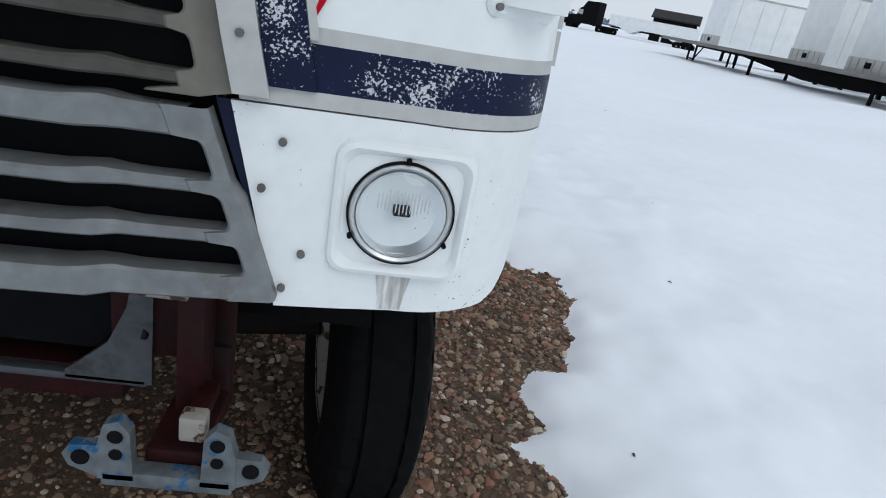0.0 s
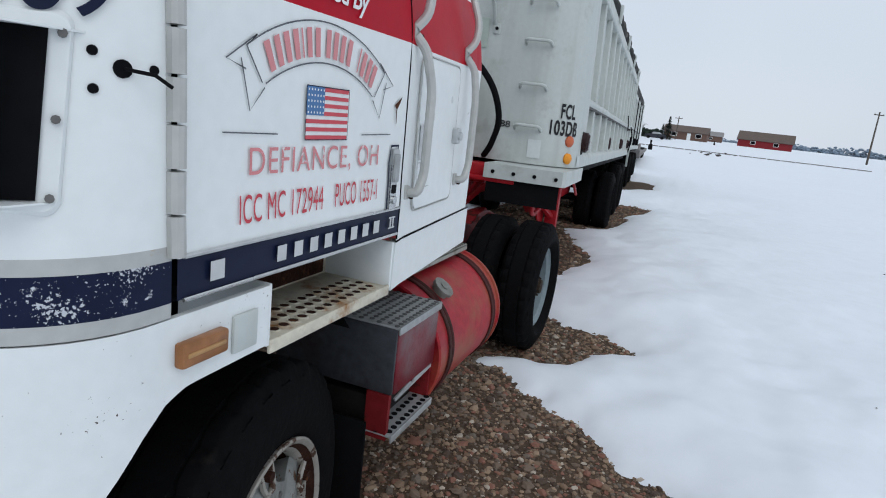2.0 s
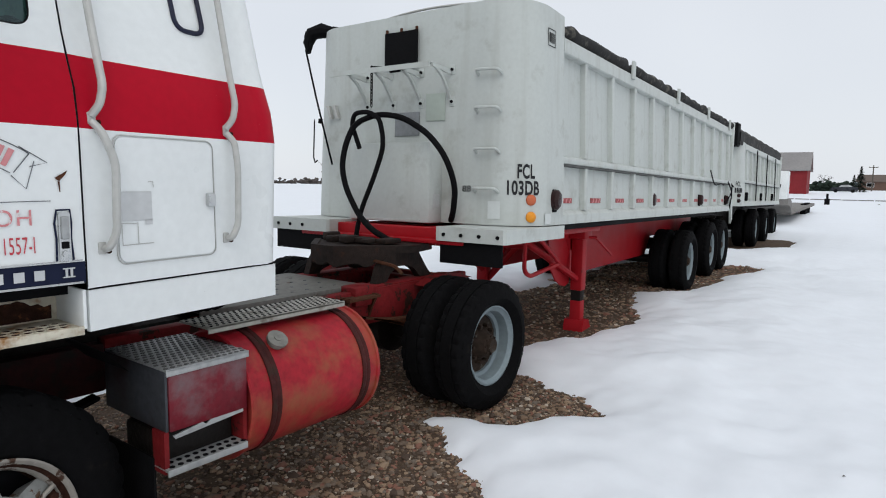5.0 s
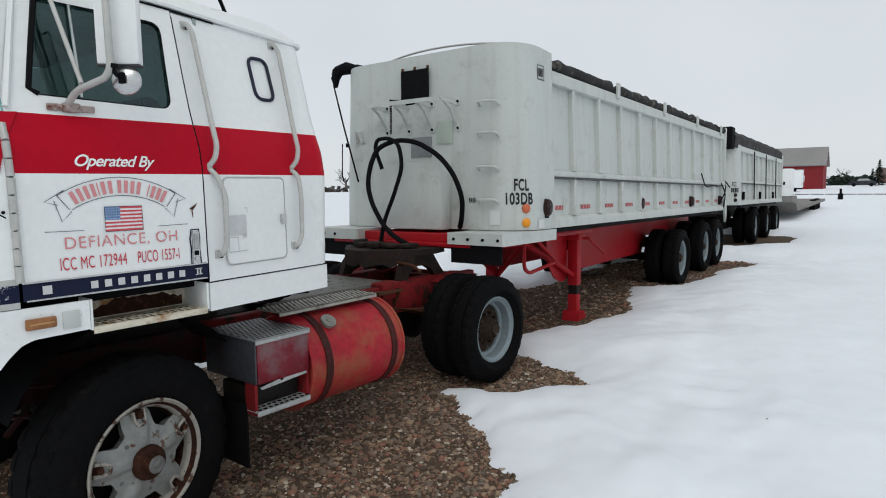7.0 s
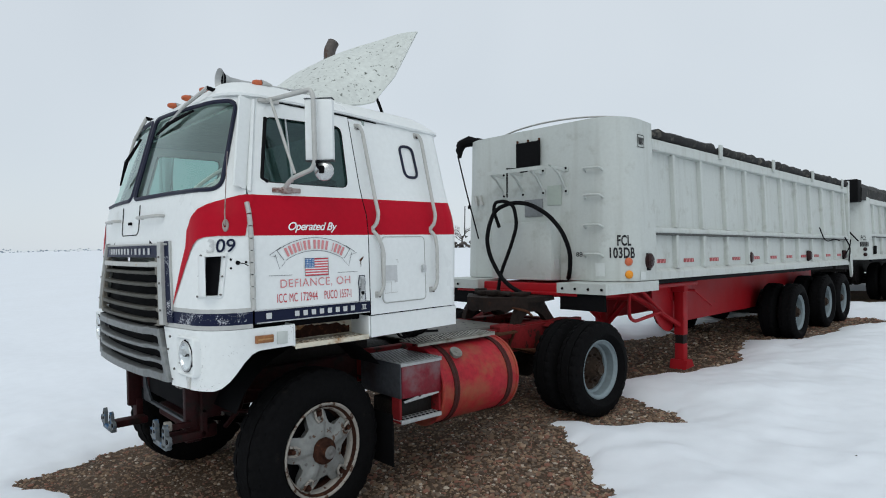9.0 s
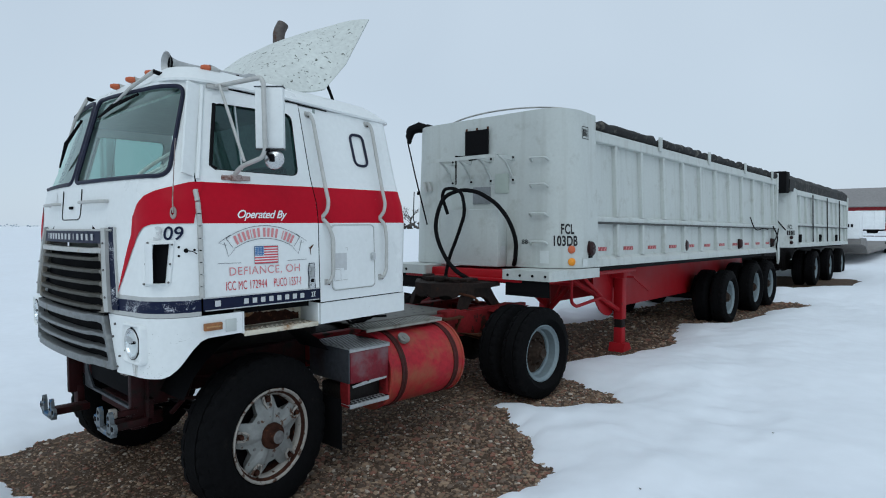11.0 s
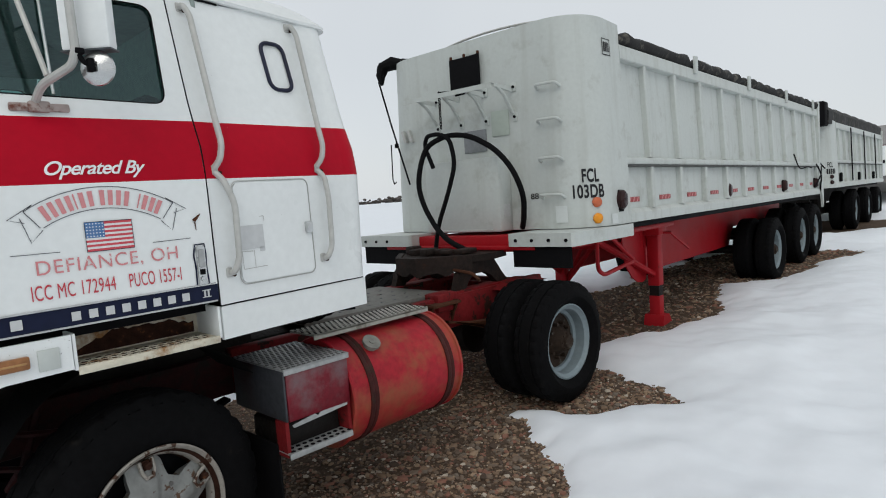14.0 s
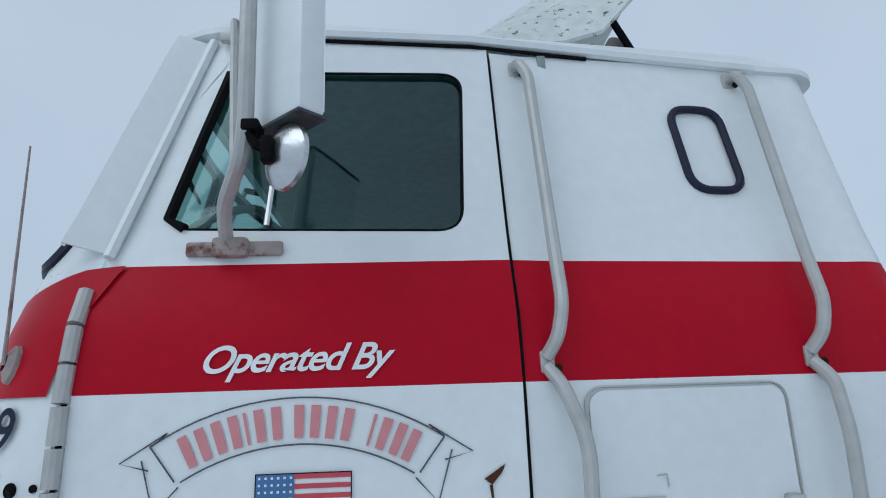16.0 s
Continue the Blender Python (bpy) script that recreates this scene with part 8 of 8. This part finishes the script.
def box_van(x, y, turn, length, label, floor_z=1.35, h=2.65, base_z=0.5):
    t = thing("van_trailer", label, "trailer", group="van trailers across the lot", at=pose(x, y, base_z, 0, 0, turn))
    bm = bmesh.new()
    box(bm, (length / 2, 1.25, floor_z - 0.28 + h / 2), (length, 2.5, h), 0.04)
    body = part("van_body", bm, FAR_WHITE, t, "white box body")
    for k in range(int(length / 1.2)):
        bm = bmesh.new()
        box(bm, (0.6 + k * 1.2, -0.01, floor_z - 0.28 + h / 2), (0.03, 0.012, h - 0.25))
        part("panel_seam", bm, SEAM_WHITE, body)
    bm = bmesh.new()
    box(bm, (-0.02, 1.25, floor_z - 0.28 + 0.26), (0.06, 2.46, 0.5), 0.02)
    guard = part("lower_panel", bm, GRIP, body, "grey lower bulkhead panel")
    for q in range(6):
        bm = bmesh.new()
        box(bm, (-0.055, 0.25 + q * 0.4, floor_z - 0.28 + 0.26), (0.03, 0.03, 0.46))
        part("rib", bm, ALU, guard)
    bm = bmesh.new()
    box(bm, (-0.06, 1.3, floor_z - 0.28 + 0.28), (0.04, 0.3, 0.2), 0.01)
    part("plug_box", bm, DARK, guard)
    bm = bmesh.new()
    box(bm, (length / 2, 1.25, floor_z - 0.28 + h + 0.01), (length + 0.06, 2.56, 0.09), 0.02)
    part("roof_rail", bm, GRIP, body)
    bm = bmesh.new()
    box(bm, (length / 2, 1.25, floor_z - 0.28 - 0.1), (length, 1.2, 0.2))
    part("chassis", bm, DARK, t)
    for yy in (0.35, 2.15):
        bm = bmesh.new()
        box(bm, (1.4, yy, (floor_z - 0.28) / 2 - 0.05), (0.14, 0.14, floor_z - 0.28))
        part("leg", bm, DARK, t)
        bm = bmesh.new()
        lathe(bm, [(-0.15, 0.1), (-0.15, 0.48), (0.15, 0.48), (0.15, 0.1)], (length - 1.2, yy, 0.48), "y", 20)
        part("wheel", bm, TYRE, t)
    return t


box_van(18.6, 34.5, -2.5, 6.5, "white box van trailer across the snowy lot")
box_van(18.2, 24.75, -2, 9.0, "white van trailer parked end on across the lot")
box_van(16.9, 19.15, -2, 9.0, "white van trailer parked at the row's end")
flat = thing("flatbed_trailer", "long dark empty flatbed trailer on its legs", "trailer", at=pose(15.4, 29.0, 0.4, 0, 0, -88.5))
bm = bmesh.new()
box(bm, (5.2, 0, 1.12), (15.6, 2.4, 0.14), 0.02)
part("deck", bm, GREYDECK, flat)
bm = bmesh.new()
slab(bm, [(0, 1.05), (13, 1.05), (13, 0.75), (9.5, 0.6), (8.0, 0.6), (4.0, 0.95), (0, 0.98)], -0.5, -0.42, "y")
part("side_beam", bm, DARK, flat)
bm = bmesh.new()
slab(bm, [(0, 1.05), (13, 1.05), (13, 0.75), (9.5, 0.6), (8.0, 0.6), (4.0, 0.95), (0, 0.98)], 0.42, 0.5, "y")
part("side_beam", bm, DARK, flat)
for x in (5.2, 11.8):
    for yy in (-0.8, 0.8):
        bm = bmesh.new()
        box(bm, (x, yy, 0.5), (0.09, 0.09, 1.1))
        box(bm, (x, yy, 0.0), (0.26, 0.26, 0.05))
        part("leg", bm, DARK, flat)
for x in (0.3, 0.9):
    for yy in (-1.0, 1.0):
        bm = bmesh.new()
        box(bm, (x, yy, 0.72), (0.07, 0.07, 0.75))
        part("prop", bm, DARK, flat)
bm = bmesh.new()
tube(bm, [(0.3, -1.0, 0.45), (0.9, -1.0, 0.45), (1.5, -1.0, 1.0)], 0.03, 6)
part("brace", bm, DARK, flat)

# black tractor with a grain trailer, far off
ft = thing("truck_tractor", "black bonneted truck tractor with a sleeper, far off", "truck", at=pose(24.7, 92.3, 0.22, 0, 0, -40))
bm = bmesh.new()
slab(bm, [(0, 0.6), (0, 1.3), (0.2, 1.75), (1.9, 1.95), (2.3, 2.9), (2.6, 3.0), (3.1, 3.85), (5.0, 3.95), (5.0, 0.9), (1.9, 0.9), (1.7, 0.55)], -1.1, 1.1, "y")
part("cab", bm, DARK, ft)
bm = bmesh.new()
box(bm, (6.0, 0, 0.95), (3.5, 1.0, 0.25))
part("chassis", bm, DARK, ft)
for x in (1.1, 5.6, 6.9):
    for yy in (-1.0, 1.0):
        bm = bmesh.new()
        lathe(bm, [(-0.18, 0.1), (-0.18, 0.5), (0.18, 0.5), (0.18, 0.1)], (x, yy, 0.52), "y", 20)
        part("wheel", bm, TYRE, ft)
bm = bmesh.new()
box(bm, (2.42, -1.105, 2.4), (0.7, 0.02, 0.6))
part("side_window", bm, ALU, ft)
gt = thing("grain_trailer", "white hopper grain trailer behind the black truck", "trailer", at=pose(29.9, 87.6, 0.1, 0, 0, -40))
bm = bmesh.new()
slab(bm, [(0, 1.6), (0, 2.9), (12.0, 2.9), (12.0, 1.6), (10.5, 1.5), (9, 0.9), (7.5, 1.5), (4.5, 1.5), (3, 0.9), (1.5, 1.5)], -1.25, 1.25, "y")
part("hopper", bm, FAR_WHITE, gt)
bm = bmesh.new()
box(bm, (6, 0, 1.35), (12, 0.9, 0.2))
part("chassis", bm, DARK, gt)
for x in (9.5, 10.8):
    for yy in (-1.0, 1.0):
        bm = bmesh.new()
        lathe(bm, [(-0.18, 0.1), (-0.18, 0.5), (0.18, 0.5), (0.18, 0.1)], (x, yy, 0.52), "y", 20)
        part("wheel", bm, TYRE, gt)

# white box trailer by the barn, parked car
box_van(-12.1, 91.5, 3, 2.7, "white box trailer parked before the red barn", 1.0, 2.3, 0.2)
car = thing("car", "dark parked car by the far road", "car", at=pose(-8.6, 139, ground_level(-8, 139) - 0.02, 0, 0, 4))
bm = bmesh.new()
prof = [(0, 0.35), (0, 0.85), (0.25, 0.98), (1.1, 1.05), (1.6, 1.5), (2.9, 1.55), (3.7, 1.1), (4.2, 1.0), (4.3, 0.7), (4.3, 0.35)]
slab(bm, prof, -0.85, 0.85, "y")
part("body", bm, material("dark_car_paint", (0.02, 0.022, 0.03), 0.3, vary=0.1, coat=0.3), car)
bm = bmesh.new()
slab(bm, [(1.25, 1.08), (1.68, 1.44), (2.85, 1.48), (3.45, 1.12)], -0.865, -0.855, "y")
part("side_glass", bm, ALU, car)
for x in (0.8, 3.5):
    for yy in (-0.8, 0.8):
        bm = bmesh.new()
        lathe(bm, [(-0.1, 0.05), (-0.1, 0.32), (0.1, 0.32), (0.1, 0.05)], (x, yy, 0.32), "y", 16)
        part("wheel", bm, TYRE, car)

# ---- poles ----
WOOD = material("weathered_pole_wood", (0.10, 0.085, 0.07), 0.85, vary=0.25)


def pole(x, y, h, arm):
    p = thing("utility_pole", "weathered wooden utility pole standing in snow", "pole", group="utility poles", at=pose(x, y, ground_level(x, y) - 0.2, 0, 0, arm))
    bm = bmesh.new()
    cyl(bm, (0, 0, 0), (0.02, 0, h), 0.16, 10, 0.10)
    part("shaft", bm, WOOD, p)
    bm = bmesh.new()
    box(bm, (0, 0, h - 0.5), (1.8, 0.12, 0.14))
    part("crossarm", bm, WOOD, p)
    for q in (-0.8, 0.8):
        bm = bmesh.new()
        cyl(bm, (q, 0, h - 0.43), (q, 0, h - 0.2), 0.05, 8)
        part("insulator", bm, GRIP, p)


pole(27.5, 119, 8.6, 30)
pole(-107.8, -45.5, 13.0, 65)
pole(-222, -108, 8.0, 65)
pole(-3.5, 170, 6.0, 10)
for x, y in ((-1.9, 60.0), (5.3, 150.0)):
    bm = bmesh.new()
    cyl(bm, (x, y, ground_level(x, y) - 0.1), (x, y, ground_level(x, y) + 0.9), 0.09, 10)
    box(bm, (x, y, ground_level(x, y) + 0.25), (0.35, 0.35, 0.5), 0.04)
    tagged(part("bollard", bm, DARK), "short dark bollard in the snow", "bollard")

# ---- trees, hedges and far woods ----
BARK = material("dark_bark", (0.055, 0.045, 0.04), 0.9, vary=0.3)
NEEDLE = material("dark_fir_needles", (0.022, 0.033, 0.025), 0.85, vary=0.35, island=0.4, shine=0.1)
TWIGS = material("bare_winter_twigs", (0.085, 0.075, 0.07), 0.95, vary=0.3, island=0.35, shine=0.1)
# the woods' base colour carries the pale blue haze of distance
WOODS = material("far_hazy_woods", (0.22, 0.27, 0.33), 1.0, vary=0.2, scale=0.05, island=0.15, shine=0.0)


def bare_tree(x, y, h, seed):
    rnd = random.Random(seed)
    t = thing("bare_tree", "leafless winter tree beyond the snowy field", "tree", at=pose(x, y, ground_level(x, y) - 0.2))
    bm = bmesh.new()
    tube(bm, [(0, 0, 0), (0.05 * h * rnd.uniform(-1, 1), 0, h * 0.2), (0.05 * h * rnd.uniform(-1, 1), 0, h * 0.42)], [h * 0.035, h * 0.028, h * 0.02], 8)
    part("trunk", bm, BARK, t)
    bm = bmesh.new()

    def grow(p, d, ln, r, level):
        q = p + d * ln
        tube(bm, [p, (p + q) / 2 + Vector([rnd.uniform(-0.06, 0.06) * ln for _ in range(3)]), q], [r, r * 0.8, r * 0.55], 4, caps=False)
        if level:
            for _ in range(3 if level > 1 else 4):
                e = (d + Vector((rnd.uniform(-0.8, 0.8), rnd.uniform(-0.8, 0.8), rnd.uniform(-0.25, 0.6)))).normalized()
                grow(p + d * ln * rnd.uniform(0.55, 1.0), e, ln * rnd.uniform(0.5, 0.72), r * 0.55, level - 1)

    for k in range(7):
        a = math.tau * k / 7 + rnd.uniform(-0.3, 0.3)
        grow(Vector((0, 0, h * rnd.uniform(0.2, 0.42))), Vector((math.cos(a), math.sin(a), rnd.uniform(0.5, 1.3))).normalized(), h * rnd.uniform(0.22, 0.32), h * 0.012, 3)
    part("crown", bm, TWIGS, t)


bare_tree(-106.5, 103.5, 7.2, 3)
bare_tree(-12.5, 168, 4.6, 5)
bare_tree(0.5, 235, 5.0, 7)


def fir(x, y, h, seed):
    rnd = random.Random(seed)
    t = thing("fir_tree", "dark green fir tree by the far house", "tree", at=pose(x, y, ground_level(x, y) - 0.1))
    bm = bmesh.new()
    cyl(bm, (0, 0, 0), (0, 0, h * 0.95), h * 0.03, 8, h * 0.005)
    part("trunk", bm, BARK, t)
    bm = bmesh.new()
    for k in range(420):
        z = h * rnd.uniform(0.06, 1.0)
        w = (h - z) * 0.34 * rnd.uniform(0.4, 1.15) + 0.05
        a = rnd.uniform(0, math.tau)
        d = Vector((math.cos(a), math.sin(a), -0.25))
        p = Vector((0, 0, z)) + d * w * 0.4
        q = Vector((0, 0, z)) + d * w
        n = Vector((-math.sin(a), math.cos(a), 0)) * h * 0.035
        bm.faces.new([bm.verts.new(v) for v in (p - n * 0.6, q - n, q + d * h * 0.03, q + n, p + n * 0.6)])
    part("crown", bm, NEEDLE, t)


fir(-4.6, 150, 5.2, 1)
fir(-6.2, 158, 3.6, 2)


def thicket(name, label, pts, count, h, spread_xy, mat, seed, category="hedge", lean=0.7):
    """Many small clumps of twigs or leaves along a line, as one piece of growth."""
    rnd = random.Random(seed)
    vs, fs = [], []
    for _ in range(count):
        k = rnd.uniform(0, len(pts) - 1.001)
        a, b = Vector(pts[int(k)]), Vector(pts[int(k) + 1])
        p = a.lerp(b, k - int(k))
        x, y = p.x + rnd.gauss(0, spread_xy), p.y + rnd.gauss(0, spread_xy)
        hh = h * rnd.uniform(0.45, 1.0) * (0.75 + 0.25 * math.sin(x * 0.13 + y * 0.07))
        z = ground_level(x, y) + rnd.uniform(0, 1) ** 1.3 * hh
        r = h * rnd.uniform(0.10, 0.24)
        n = len(vs)
        for v in ICO[:]:
            vs.append((x + v.x * r * rnd.uniform(0.6, 1.3), y + v.y * r * rnd.uniform(0.6, 1.3), z + v.z * r * lean * rnd.uniform(0.6, 1.3)))
        fs += [tuple(n + i for i in f) for f in ICO_F]
    me = bpy.data.meshes.new(name)
    me.from_pydata(vs, [], fs)
    me.materials.append(mat)
    tagged(new(name, me), label, category, kind="stuff")


thicket("hedge", "dark leafless hedge beyond the field", [(-150, 55), (-112, 98), (-85, 126)], 900, 2.6, 0.8, TWIGS, 11)
thicket("shrubs", "dark shrubs by the far houses", [(-13.5, 158), (-7, 160)], 160, 3.4, 0.7, NEEDLE, 12, "shrub")
thicket("dry_weeds", "dry weeds poking out of the snow", [(2.0, 62), (4.6, 66)], 12, 0.9, 0.6, TWIGS, 15, "weeds")
thicket("far_woods", "hazy line of woods on the horizon", [(60, 900), (150, 800), (330, 770), (520, 700)], 2400, 11, 5, WOODS, 13, "woods")
thicket("far_woods", "hazy line of woods on the horizon", [(-540, -460), (-585, -190), (-592, -118)], 620, 13, 5, WOODS, 14, "woods")
thicket("far_woods", "low hazy line of woods on the horizon", [(-700, -100), (-690, 160), (-640, 420)], 500, 4, 6, WOODS, 16, "woods")
thicket("far_woods", "low hazy line of woods on the horizon", [(-200, 700), (-60, 820), (80, 800)], 900, 7, 6, WOODS, 17, "woods")
# kerb of the far road and a snow bank
bm = bmesh.new()
for k in range(24):
    x = -14 + k * 1.4
    box(bm, (x, 76 + 0.1 * math.sin(k), ground_level(x, 76) + 0.04), (1.3, 0.35, 0.14), 0.03)
tagged(part("far_kerb", bm, GREYDECK), "dark far kerb line across the snow", "kerb", kind="structure")

# bits of bark and twigs blown over the snow
rnd = random.Random(21)
vs, fs = [], []
for x, y in [(2.35, 0.95), (2.1, 1.4), (2.9, 3.0), (3.3, 4.4), (4.2, 6.2), (6.1, 7.5), (4.6, 9.8)]:
    i = int(np.argmin(np.abs(gys - y))), int(np.argmin(np.abs(gxs - x)))
    z = float((base + depth + drift + far_rise)[i]) + 0.004
    a, ln, w = rnd.uniform(0, 3.1), rnd.uniform(0.008, 0.022), rnd.uniform(0.002, 0.005)
    n = len(vs)
    for u, v, h in ((-1, -1, 0), (1, -1, 0), (1, 1, 0), (-1, 1, 0), (0, 0, 2)):
        vs.append((x + u * ln * math.cos(a) - v * w * math.sin(a), y + u * ln * math.sin(a) + v * w * math.cos(a), z + h * w))
    fs += [(n, n + 1, n + 4), (n + 1, n + 2, n + 4), (n + 2, n + 3, n + 4), (n + 3, n, n + 4)]
me = bpy.data.meshes.new("twig_bits")
me.from_pydata(vs, [], fs)
me.materials.append(BARK)
tagged(new("twig_bits", me), "small dark twigs and bark scattered on snow", "twigs", kind="stuff")
